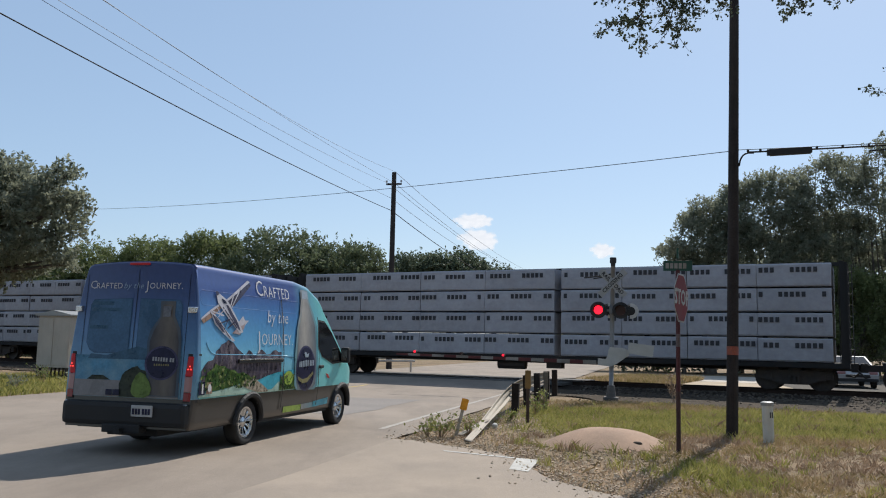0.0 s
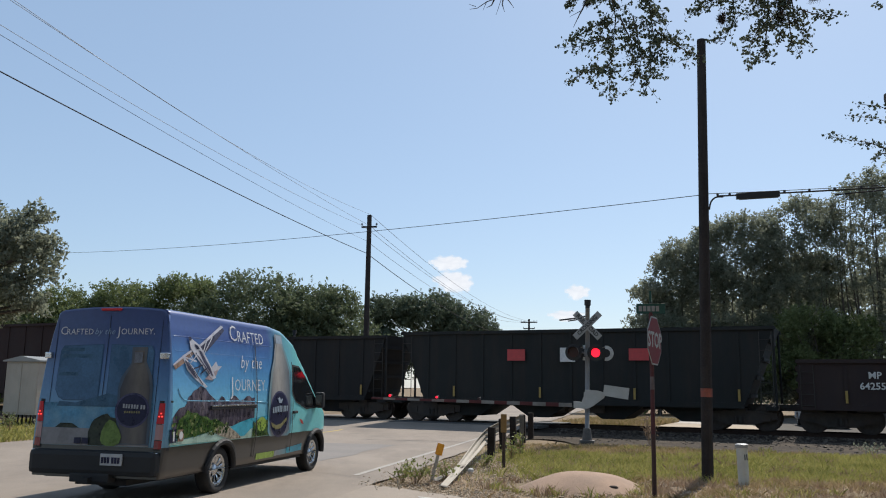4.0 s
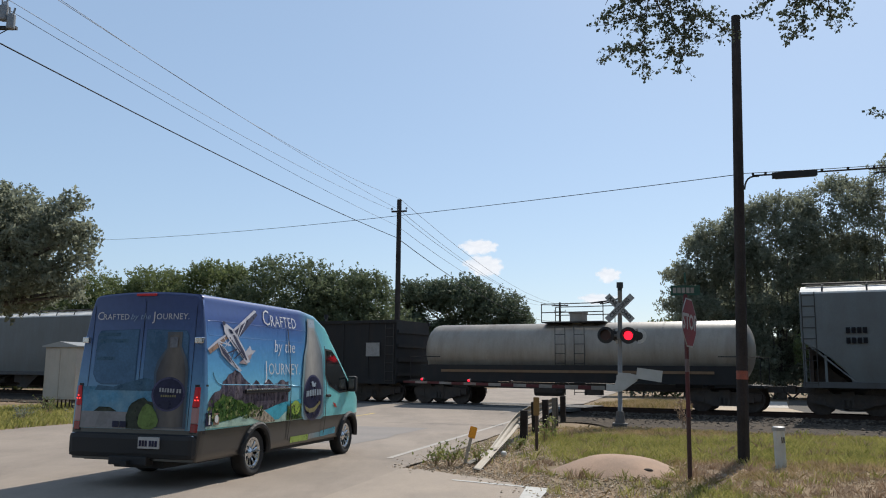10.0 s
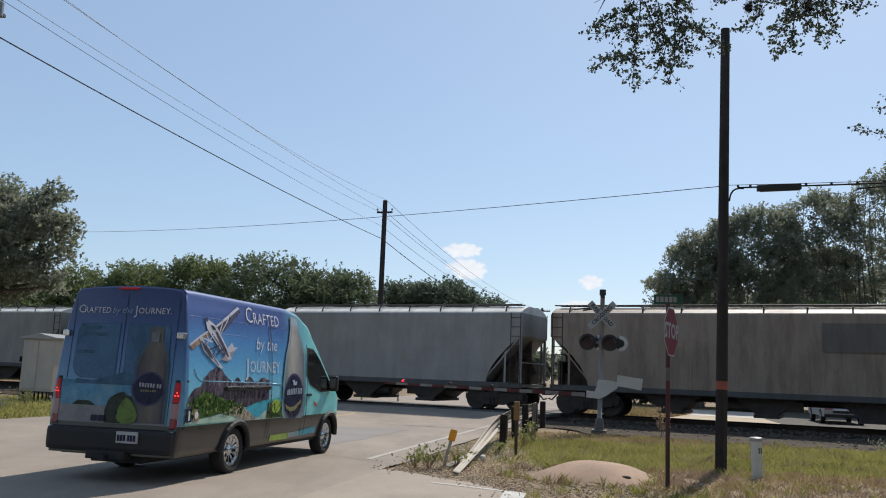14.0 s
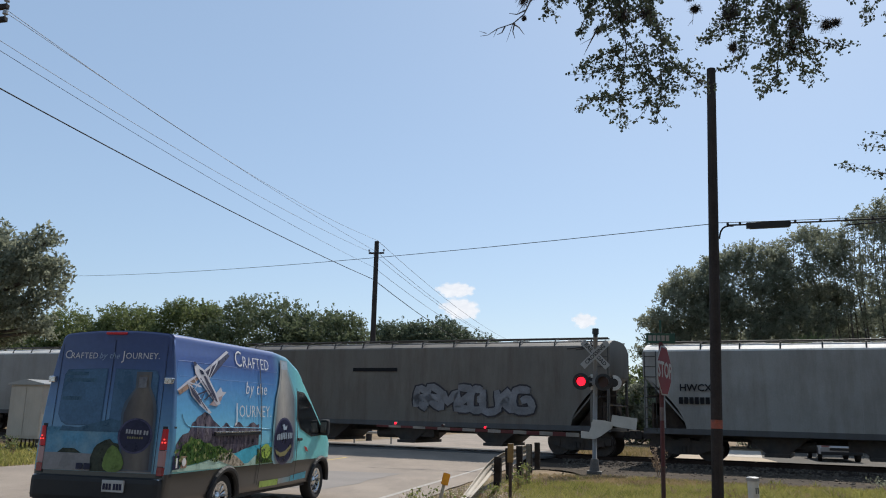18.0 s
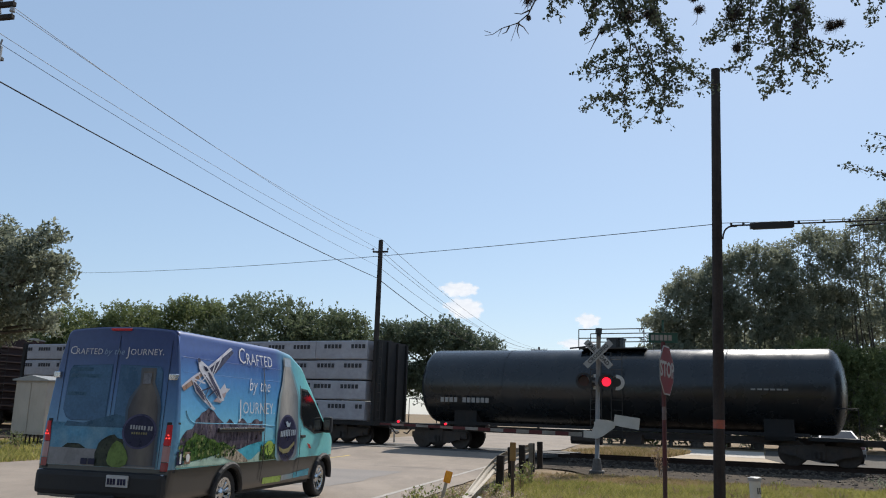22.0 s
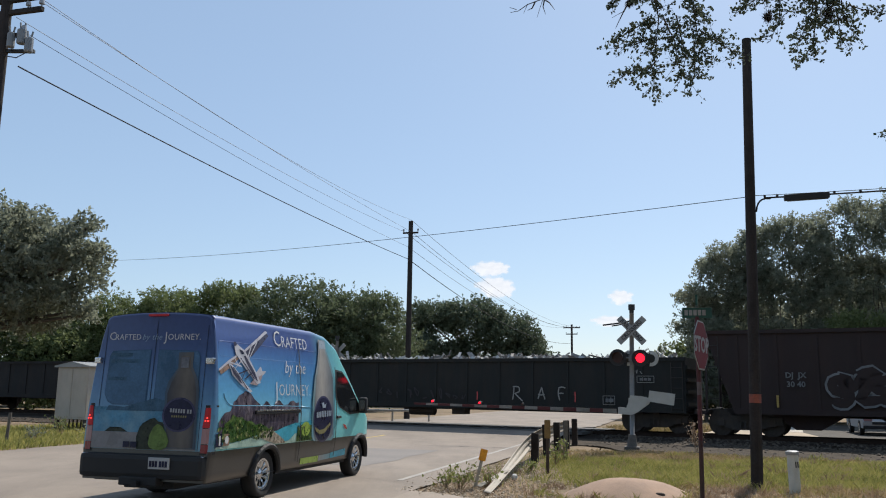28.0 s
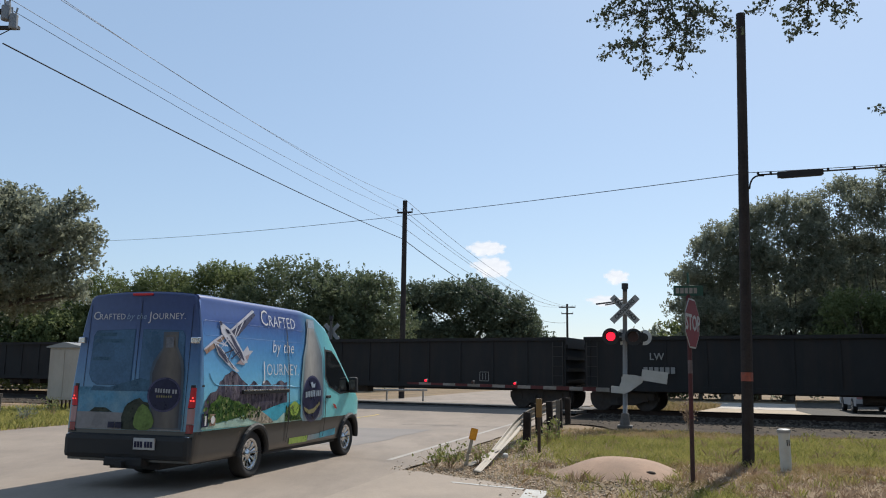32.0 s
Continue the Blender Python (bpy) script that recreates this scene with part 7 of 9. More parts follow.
def signal_mast(name, m, label, lit, arm_length, gate_side=-1):
    mast = thing(name, m, label, "railroad signal", "crossing signals")
    bm = bmesh.new()
    tube(bm, [(0, 0, 0.1), (0, 0, 4.1)], 0.068, 14)
    part("pole", bm, ALU, mast, smooth=True)
    bm = bmesh.new()
    tube(bm, [(0, 0, 0.0), (0, 0, 0.42)], [0.16, 0.11], 12)
    box(bm, -0.22, 0.22, -0.22, 0.22, -0.05, 0.07, None, 0.02)
    part("base", bm, surface("weathered_mast_base", (0.13, 0.12, 0.11), 0.8, 0, 0.25, 5, 40, 0.2, None, (0.07, 0.05, 0.035), 0.6), mast)
    bm = bmesh.new()
    tube(bm, [(0, 0, 4.08), (0, 0, 4.16), (0, 0, 4.17), (0, 0, 4.34)], [0.07, 0.07, 0.1, 0.1], 14)
    part("bell", bm, HEAD_BLACK, mast, "dark crossing bell")
    crossbuck(mast, 3.54, -0.1, not lit)
    bm = bmesh.new()
    tube(bm, [(-0.42, 0, 2.7), (0.42, 0, 2.7)], 0.035, 8)
    box(bm, -0.09, 0.09, -0.09, 0.09, 2.6, 2.8)
    part("crossarm", bm, ALU, mast)
    for k, x in enumerate((-0.41, 0.26)):
        flasher(mast, x, 2.7, True, k if lit else None)
        flasher(mast, x + 0.3, 2.7, False, None)
    # gate: bracket, counterweight, arm
    g = gate_side
    shape = [(-0.4, 1.02), (0.0, 1.0), (0.16, 1.08), (0.5, 1.34), (0.56, 1.5), (0.3, 1.56), (-0.05, 1.58), (-0.08, 1.42), (-0.16, 1.2), (-0.4, 1.22)]
    weight = [(0.48, 1.42), (1.22, 1.32), (1.26, 1.66), (0.52, 1.74)]
    bm = bmesh.new()
    for y in (-0.2, 0.14):
        prism(bm, [(-g * x, z) for x, z in shape][::-g], y, y + 0.05)
    box(bm, -0.1, 0.1, -0.14, 0.14, 1.04, 1.5, None, 0.02)
    bmesh.ops.recalc_face_normals(bm, faces=bm.faces[:])
    gate = part("gate_bracket", bm, GATE_WHITE, mast, "white gate bracket")
    bm = bmesh.new()
    prism(bm, [(-g * x, z) for x, z in weight][::-g], -0.25, 0.22)
    bmesh.ops.recalc_face_normals(bm, faces=bm.faces[:])
    part("counterweight", bm, GATE_WHITE, gate)
    for i in range(int(arm_length / 0.4)):
        a, b = 0.45 + i * 0.4, 0.45 + (i + 1) * 0.4
        bm = bmesh.new()
        h = 0.06 - 0.03 * i / (arm_length / 0.4)
        xa, xb = sorted((g * a, g * b))
        box(bm, xa, xb, -0.19, -0.16, 1.1 - h, 1.1 + h)
        part("gate_arm", bm, ARM_RED if i % 2 else ARM_WHITE, gate, "red striped gate arm" if i % 2 else "white gate arm")
    if lit:
        for d, side in ((3.33, 0), (4.68, 1), (6.22, None)):
            bm = bmesh.new()
            tube(bm, [(g * d, -0.26, 1.2), (g * d, -0.18, 1.2)], 0.034, 12)
            part("arm_lamp", bm, LAMP_LIT, gate, "small lit red arm lamp")
            bm = bmesh.new()
            tube(bm, [(g * d, -0.205, 1.2), (g * d, -0.1, 1.2)], 0.05, 12)
            part("lamp_housing", bm, HEAD_BLACK, gate, "small dark lamp housing")
            if side is not None:
                # added disc that covers the glowing arm lamp while it is off
                bm = bmesh.new()
                tube(bm, [(0, -0.035, 0), (0, 0.035, 0)], 0.04, 12)
                cap = part("shutter", bm, LAMP_DARK, gate, "added dark disc standing in for the unlit lens")
                cap.location = (g * d, -0.235, 1.2)
                ARM_CAPS.append((cap, g * d, side))
    return mast


ROAD_TURN = -14.5
near_mast = signal_mast("crossing_signal", pose(5.15, 25.9, 0.03, 0, 1.0, ROAD_TURN), "crossing signal mast with crossbuck, flashing lamps and lowered gate", True, 6.4)
bm = bmesh.new()
tube(bm, [(-0.9, 0.3, 3.72), (-0.45, 0.3, 3.78), (0.0, 0.1, 3.85)], 0.025, 6)
tube(bm, [(-0.62, 0.34, 3.7), (0.05, 0.15, 3.8)], 0.02, 6)
part("bracket_arm", bm, HEAD_BLACK, near_mast)
signal_mast("crossing_signal", pose(-6.3, 42.5, 0.03, 0, 0, ROAD_TURN + 180), "second crossing signal mast beyond the track, seen from behind", False, 6.0)


POST_RED = surface("faded_red_post", (0.075, 0.018, 0.02), 0.75, 0, 0.2, 5, 40, 0.05)


def build_stop_sign():
    s = thing("stop_sign", pose(3.62, 13.03, 0, 0, 1.2, 59), "red stop sign with street-name blade on a striped steel post", "stop sign")
    for i in range(4):
        bm = bmesh.new()
        z0, z1 = (-0.2, 0.94, 1.62, 1.82, 2.82)[i:i + 2]
        tube(bm, [(0, 0, z0), (0, 0, z1)], 0.034, 10)
        part("post", bm, (surface("brown_post", (0.06, 0.03, 0.027), 0.8, 0, 0.3, 5, 40, 0.1), POST_RED, surface("scuffed_band", (0.13, 0.1, 0.1), 0.8, 0, 0.3, 6, 40, 0.1), POST_RED)[i], s, ("dark bare post", "faded red band", "grey-white band", "faded red band")[i])
    bm = bmesh.new()
    r = 0.375 / math.cos(math.pi / 8)
    ring = [(r * math.cos(math.pi / 8 + k * math.pi / 4), 2.375 + r * math.sin(math.pi / 8 + k * math.pi / 4)) for k in range(8)]
    prism(bm, ring, -0.052, -0.044)
    face = part("sign_edge", bm, SIGN_WHITE, s)
    bm = bmesh.new()
    prism(bm, [(x * 0.94, 2.375 + (z - 2.375) * 0.94) for x, z in ring], -0.056, -0.05)
    part("sign_face", bm, SIGN_RED, face)
    lettering("lettering", "STOP", 0.33, SIGN_WHITE, face, pose(0, -0.058, 2.375, 90, 0, 0), "white sign letters", bold=0.008, depth=0.002)
    bm = bmesh.new()
    tube(bm, [(0, 0, 2.7), (0, 0, 3.0)], 0.02, 8)
    part("post_extension", bm, ALU, s)
    bm = bmesh.new()
    box(bm, -0.22, 0.22, -0.02, -0.01, 2.8, 2.96, None, 0.004)
    blade = part("street_sign", bm, SIGN_GREEN, s, "green street-name blade with white bars")
    blade.matrix_basis = pose(0, 0, 0, 0, 0, -72)
    for i in range(5):
        bm = bmesh.new()
        box(bm, -0.185 + i * 0.066, -0.135 + i * 0.066, -0.024, -0.019, 2.838, 2.922)
        part("name_bar", bm, MARK_FADED, blade)
    bm = bmesh.new()
    box(bm, -0.016, 0.016, -0.26, 0.26, 2.97, 3.13, None, 0.003)
    part("cross_street_sign", bm, SIGN_GREEN, s, "narrow green cross-street blade").matrix_basis = pose(0, 0, 0, 0, 0, -75)


build_stop_sign()


def build_guard_rail():
    g = thing("guard_rail", pose(0, 0, 0), "bent steel guard rail with dark wooden posts beside the road", "guard rail")
    path = [(-3.08, 13.65, 0.02, 78), (-3.14, 14.6, 0.075, 74), (-3.2, 15.5, 0.145, 68), (-3.28, 16.8, 0.25, 58), (-3.36, 18.1, 0.355, 42), (-3.44, 19.4, 0.455, 20), (-3.5, 20.3, 0.51, 6), (-3.56, 22.0, 0.56, 0), (-3.62, 28.0, 0.64, 0)]
    fine = []
    for a, b in zip(path, path[1:]):
        for k in range(5):
            fine.append([a[i] + (b[i] - a[i]) * k / 5 for i in range(4)])
    fine.append(list(path[-1]))
    prof = [(-0.155, 0.0), (-0.12, 0.02), (-0.085, 0.075), (-0.045, 0.08), (0.0, 0.012), (0.045, 0.08), (0.085, 0.075), (0.12, 0.02), (0.155, 0.0)]
    bm = bmesh.new()
    rows = []
    for lat, along, z, twist in fine:
        q = radians(twist)
        flat = 1 - min(1, twist / 80)
        row = []
        for up, out in prof:
            out *= flat
            up *= 0.4 + 0.6 * smooth(14, 22, along)
            dy, dz = -out * math.cos(q) - up * math.sin(q), up * math.cos(q) - out * math.sin(q)
            x, y = on_road(lat + dy, along)
            row.append(bm.verts.new((x, y, z + dz)))
        rows.append(row)
    for a, b in zip(rows, rows[1:]):
        for i in range(len(prof) - 1):
            bm.faces.new((a[i], a[i + 1], b[i + 1], b[i]))
    beam = part("beam", bm, RAIL_BEAM, g, "pale galvanised beam twisted down to the ground", smooth=True)
    md = beam.modifiers.new("thick", "SOLIDIFY")
    md.thickness = 0.006
    bm = bmesh.new()
    a, b = Vector((*on_road(-3.2, 15.9), 0.19)), Vector((*on_road(-3.42, 14.5), 0.02))
    side = Vector((0.05, -0.02, 0))
    top = [bm.verts.new(v) for v in (a - side, a + side, b + side, b - side)]
    low = [bm.verts.new(v.co - Vector((0, 0, 0.006))) for v in top]
    bm.faces.new(top)
    bm.faces.new(low[::-1])
    for k in range(4):
        bm.faces.new((top[k], low[k], low[(k + 1) % 4], top[(k + 1) % 4]))
    bmesh.ops.recalc_face_normals(bm, faces=bm.faces[:])
    part("torn_strip", bm, RAIL_BEAM, g, "torn strip of the beam")
    for along in (20.2, 22.1, 24.0, 26.0, 28.0):
        bm = bmesh.new()
        box(bm, -0.085, 0.085, -0.085, 0.085, -0.3, 0.69 if along < 21 else 0.83, None, 0.012)
        p = part("post", bm, POST_DARK, g)
        p.matrix_basis = pose(*on_road(-3.4, along), 0, random.uniform(-2, 2), random.uniform(-2, 2), ROAD_TURN)


build_guard_rail()


def build_markers():
    a = thing("leaning_marker", pose(0.26, 14.95, 0, 0, 14, 10), "pale leaning delineator with an orange-yellow reflector", "road marker")
    bm = bmesh.new()
    box(bm, -0.028, 0.028, -0.012, 0.012, -0.1, 0.6, None, 0.005)
    part("stake", bm, surface("pale_stake", (0.4, 0.36, 0.3), 0.8, 0, 0.2, 6, 40, 0.2), a, "pale flat stake")
    bm = bmesh.new()
    box(bm, -0.062, 0.062, -0.03, -0.012, 0.46, 0.66, None, 0.018)
    part("reflector", bm, YELLOW, a)
    b = thing("marker_post", pose(1.8, 17.8, 0, 0, 0, -14), "brown steel marker post with yellow top beside the rail", "road marker")
    bm = bmesh.new()
    tube(bm, [(0, 0, -0.1), (0, 0, 0.72)], 0.035, 8)
    part("post", bm, surface("rusty_post", (0.07, 0.045, 0.032), 0.8, 0.2, 0.3, 5, 40, 0.2), b)
    bm = bmesh.new()
    box(bm, -0.06, 0.06, -0.04, 0.04, 0.7, 1.08, None, 0.015)
    part("yellow_top", bm, surface("faded_yellow", (0.22, 0.125, 0.035), 0.6, 0, 0.2, 6, 40, 0.1), b)
    for x, y, h in ((2.6, 21.4, 0.95),):
        c = thing("grey_stake", pose(x, y, 0, 0, 1, 5), "grey weathered stake among weeds by the rail", "post")
        bm = bmesh.new()
        box(bm, -0.05, 0.05, -0.04, 0.04, -0.2, h, None, 0.012)
        part("stake", bm, POST_WOOD, c)
    d = thing("vent_pipe", pose(5.76, 15.02, 0, 0, -1.5, 12), "short white capped plastic pipe standing in the grass", "pipe")
    bm = bmesh.new()
    tube(bm, [(0, 0, -0.2), (0, 0, 0.66)], 0.095, 18)
    pipe = part("pipe", bm, surface("pale_plastic", (0.55, 0.55, 0.5), 0.5, 0, 0.08, 4, 40, 0.05, None, (0.3, 0.27, 0.2), 0.3), d, smooth=False)
    bm = bmesh.new()
    tube(bm, [(0, 0, 0.63), (0, 0, 0.685), (0, 0, 0.7)], [0.112, 0.112, 0.08], 18)
    part("cap", bm, SIGN_WHITE, pipe)
    bm = bmesh.new()
    for k in (0, 1):
        box(bm, -0.018 + k * 0.04, -0.002 + k * 0.04, -0.1, -0.09, 0.42, 0.52)
    part("label_bars", bm, SIGN_BLACK, pipe)
    e = thing("roadside_post", pose(-12.95, 24.2, 0, 0, 3, 0), "thin pale post leaning on the far verge", "post")
    bm = bmesh.new()
    tube(bm, [(0, 0, -0.1), (0, 0, 0.85)], 0.045, 8)
    part("post", bm, POST_WOOD, e)
    # sandy mound by the corner
    bm = bmesh.new()
    rings = []
    for i in range(10):
        q = i / 9
        ring = []
        for k in range(36):
            a = k / 36 * math.tau
            rx = 1.04 * (1 - q) + 0.03
            nz = noise.noise(Vector((math.cos(a) * rx * 1.5, math.sin(a) * rx * 1.5, 2)))
            ring.append(bm.verts.new((2.78 + math.cos(a) * rx * (1 + 0.12 * nz), 14.3 + math.sin(a) * rx * 0.95, 0.29 * (1 - (1 - q) ** 2.0) - 0.03 + 0.02 * nz)))
        rings.append(ring)
    for a, b in zip(rings, rings[1:]):
        for k in range(36):
            bm.faces.new((a[k], a[(k + 1) % 36], b[(k + 1) % 36], b[k]))
    bm.faces.new(rings[-1])
    tagged(part("sand_mound", bm, SAND, smooth=True), "smooth tan mound of packed sand in the grass", "mound")
    hole = bmesh.new()
    bmesh.ops.create_uvsphere(hole, u_segments=12, v_segments=8, radius=0.1, matrix=pose(3.12, 13.62, 0.075) @ Matrix.Diagonal((0.9, 0.5, 0.35, 1)))
    tagged(part("burrow", hole, surface("burrow_shade", (0.05, 0.035, 0.025), 0.95), smooth=True), "small dark burrow in the side of the mound", "burrow")
    rag = bmesh.new()
    bmesh.ops.create_icosphere(rag, subdivisions=2, radius=0.06, matrix=pose(1.02, 16.3, 0.05))
    for v in rag.verts:
        v.co += Vector((0.02, 0.02, 0.03)) * noise.noise(v.co * 14)
    tagged(part("white_rag", rag, PAINT["chalk"]), "crumpled white scrap lying under the rail", "litter")


build_markers()


def build_cabinet():
    c = thing("signal_cabinet", pose(-14.35, 32.4, 0, 0, 0, -22), "cream steel signal cabinet with a low roof on short legs", "signal cabinet")
    bm = bmesh.new()
    box(bm, -0.78, 0.78, -0.78, 0.78, 0.42, 2.35, None, 0.015)
    part("body", bm, CREAM_PAINT, c)
    for x in (-0.38, 0.4):
        bm = bmesh.new()
        box(bm, x - 0.36, x + 0.36, -0.8, -0.775, 0.5, 2.28, None, 0.008)
        part("door", bm, CREAM_PAINT, c)
    bm = bmesh.new()
    prism(bm, [(-0.88, 2.35), (-0.88, 2.4), (0, 2.56), (0.88, 2.4), (0.88, 2.35)], -0.88, 0.88)
    part("roof", bm, SIGN_WHITE, c, "pale sunlit roof")
    bm = bmesh.new()
    tube(bm, [(0.62, 0.5, 2.4), (0.62, 0.5, 2.9)], 0.1, 12)
    tube(bm, [(0.62, 0.5, 2.86), (0.62, 0.5, 2.96)], [0.14, 0.05], 12)
    part("vent_stack", bm, ALU, c)
    for x in (-0.7, 0.7):
        for y in (-0.7, 0.7):
            bm = bmesh.new()
            box(bm, x - 0.06, x + 0.06, y - 0.06, y + 0.06, -0.1, 0.43)
            part("leg", bm, BOGIE, c)
    bm = bmesh.new()
    for k in range(7):
        tube(bm, [(-0.6 + k * 0.2, -0.4, -0.05), (-0.6 + k * 0.2, -0.4, 0.43)], 0.03, 6)
    part("cable_duct", bm, BOGIE, c)


build_cabinet()


# ---- poles and wires ----
def sagging(bm, a, b, sag, r, n=18):
    a, b = Vector(a), Vector(b)
    pts = [a.lerp(b, k / n) - Vector((0, 0, sag * 4 * (k / n) * (1 - k / n))) for k in range(n + 1)]
    tube(bm, pts, r, 5)


WIRE = plain("black_wire", (0.02, 0.02, 0.022), 0.95)
WIRE_PALE = plain("bare_wire", (0.12, 0.13, 0.15), 0.7)
CERAMIC = plain("glazed_insulator", (0.3, 0.31, 0.33), 0.25)
TRANSFORMER = surface("transformer_grey", (0.2, 0.21, 0.22), 0.5, 0.1, 0.12, 5, 40, 0.05)


def wood_pole(name, x, y, h, r, label, lean=0.0):
    p = thing(name, pose(x, y, 0, 0, lean, 0), label, "utility pole", "utility poles")
    bm = bmesh.new()
    tube(bm, [(0, 0, -0.5), (0, 0, h * 0.35), (0, 0, h * 0.7), (0, 0, h)], [r * 1.15, r * 1.08, r * 0.98, r * 0.9], 16)
    part("shaft", bm, WOOD_POLE, p, smooth=False)
    return p


near_pole = wood_pole("utility_pole", 5.4, 15.85, 8.62, 0.095, "bare dark wooden utility pole standing in the grass", 1.3)
bm = bmesh.new()
tube(bm, [(0, 0, 1.5), (0, 0, 1.66)], 0.108, 16)
part("pole_tag", bm, surface("orange_tag", (0.3, 0.075, 0.045), 0.7, 0, 0.25, 8, 40, 0, None, (0.09, 0.06, 0.05), 0.8, (1, 1, 1), 9), near_pole, "faded orange-red band")
bm = bmesh.new()
tube(bm, [(0.09, -0.06, 5.1), (0.1, -0.07, 5.19), (0.12, -0.07, 5.25), (0.155, -0.07, 5.305), (0.2, -0.075, 5.34), (0.26, -0.08, 5.36), (0.36, -0.08, 5.365)], 0.017, 8)
part("riser", bm, WIRE, near_pole)
left_pole = wood_pole("utility_pole", -12.0, 20.3, 12.0, 0.15, "tall wooden power pole with crossarms and transformers")
far_pole = wood_pole("utility_pole", -3.3, 52.0, 12.3, 0.16, "wooden power pole with a short crossarm beyond the track")
farther_pole = wood_pole("utility_pole", 17.2, 132.0, 12.5, 0.17, "distant wooden power pole with crossarms")
wood_pole("utility_pole", -27.5, 47.0, 9.0, 0.14, "wooden pole half hidden in an oak")
E_TURN = -14.5


def crossarm(pole, z, width, r=0.06, ends=True):
    bm = bmesh.new()
    box(bm, -width / 2, width / 2, -0.06, 0.06, z - r, z + r, pose(0, 0, 0, 0, 0, E_TURN), 0.008)
    arm = part("crossarm", bm, WOOD_POLE, pole)
    for s in (-1, 1):
        for k in ((0.48,) if not ends else (0.48, 0.3)):
            bm = bmesh.new()
            x = s * width * k
            tube(bm, [(x, 0, z + r), (x, 0, z + r + 0.07), (x, 0, z + r + 0.08), (x, 0, z + r + 0.19)], [0.02, 0.02, 0.07, 0.055], 10)
            ob = part("insulator", bm, CERAMIC, arm)
            ob.matrix_basis = pose(0, 0, 0, 0, 0, E_TURN)


crossarm(left_pole, 11.55, 2.3)
crossarm(left_pole, 11.2, 2.3)
crossarm(left_pole, 10.55, 1.3, 0.05, False)
crossarm(far_pole, 11.55, 1.0, 0.05, False)
crossarm(farther_pole, 12.0, 2.6, 0.09)
crossarm(farther_pole, 11.0, 1.8, 0.08, False)
for x, z, r in ((0.29, 10.4, 0.1), (0.56, 10.5, 0.115), (0.77, 10.27, 0.105)):
    bm = bmesh.new()
    tube(bm, [(x, -0.15, z - 0.2), (x, -0.15, z - 0.17), (x, -0.15, z + 0.17), (x, -0.15, z + 0.21)], [r * 0.9, r, r, r * 0.5], 14)
    tube(bm, [(x - 0.04, -0.15, z + 0.18), (x - 0.06, -0.15, z + 0.38)], 0.024, 8)
    tube(bm, [(x + 0.04, -0.15, z + 0.18), (x + 0.08, -0.15, z + 0.36)], 0.024, 8)
    part("transformer", bm, TRANSFORMER, left_pole, "grey transformer can with bushings")
bm = bmesh.new()
box(bm, 0.0, 0.85, -0.05, 0.05, 10.12, 10.2)
tube(bm, [(0.1, -0.1, 10.0), (0.5, -0.2, 9.9), (0.75, -0.15, 10.08)], 0.014, 6)
part("transformer_rack", bm, HEAD_BLACK, left_pole)


def wire(points_a, points_b, sag, r, label, mat=WIRE):
    bm = bmesh.new()
    sagging(bm, points_a, points_b, sag, r)
    tagged(part("overhead_wire", bm, mat), label, "wire", "overhead wires")


LP, FP, XP = Vector((-12.0, 20.3, 0)), Vector((-3.3, 52.0, 0)), Vector((17.2, 132.0, 0))
arm_dir = Vector((math.cos(radians(E_TURN)), math.sin(radians(E_TURN)), 0))
for a, b, sag in (((-11.15, 20.34, 11.66), (-3.26, 52.04, 12.37), 0.55), ((-11.14, 20.34, 11.57), (-3.22, 52.04, 11.6), 0.2), ((-11.75, 20.34, 11.12), (-3.65, 52.04, 11.6), 0.35), ((-11.39, 20.34, 10.65), (-3.44, 52.04, 10.65), 0.25)):
    wire(a, b, sag, 0.0085, "thin bare power wire over the road", WIRE_PALE)
    wire(b, XP + arm_dir * (b[2] - 11.4) * 1.1 + Vector((0, 0, 12.1)), 1.6, 0.014, "thin bare power wire over the road", WIRE_PALE)
wire((-11.56, 20.34, 9.76), (-3.41, 52.0, 9.86), 0.2, 0.02, "black telephone cable over the road")
wire((-3.41, 52.0, 9.86), XP + Vector((0, 0, 9.6)), 1.6, 0.025, "black telephone cable over the road")
wire(LP + Vector((-1.0, 0, 11.85)), LP + Vector((-14, -40, 12.0)), 0.5, 0.013, "thin bare power wire over the road", WIRE_PALE)
wire((5.47, 15.85, 5.4), (-17.6, 41.2, 7.9), 0.22, 0.0075, "thin guy strand crossing above the road")
wire((-17.6, 41.2, 7.9), (-27.5, 47.0, 8.6), 0.1, 0.014, "thin guy strand crossing above the road")
wire((5.5, 15.85, 5.42), (13.5, 14.1, 5.75), 0.06, 0.0065, "steel strand from the wooden pole")
wire((5.75, 15.75, 5.36), (13.5, 14.0, 5.69), 0.05, 0.017, "thick telephone cable hung below its strand")
wire((7.8, 15.2, 5.3), (13.5, 14.6, 5.95), 0.02, 0.014, "branching black telephone cable")
bm = bmesh.new()
splice_place = look((6.49, 15.59, 5.362), (5.49, 15.81, 5.323))
box(bm, -0.05, 0.05, -0.058, 0.052, -0.4, 0.4, splice_place, 0.008)
box(bm, -0.052, 0.052, 0.03, 0.056, -0.14, 0.1, splice_place, 0.004)
box(bm, -0.056, 0.056, -0.068, -0.05, -0.34, 0.38, splice_place, 0.004)
splice = part("splice_case", bm, HEAD_BLACK)
tagged(splice, "black cable splice case hung on the telephone cable", "splice case")
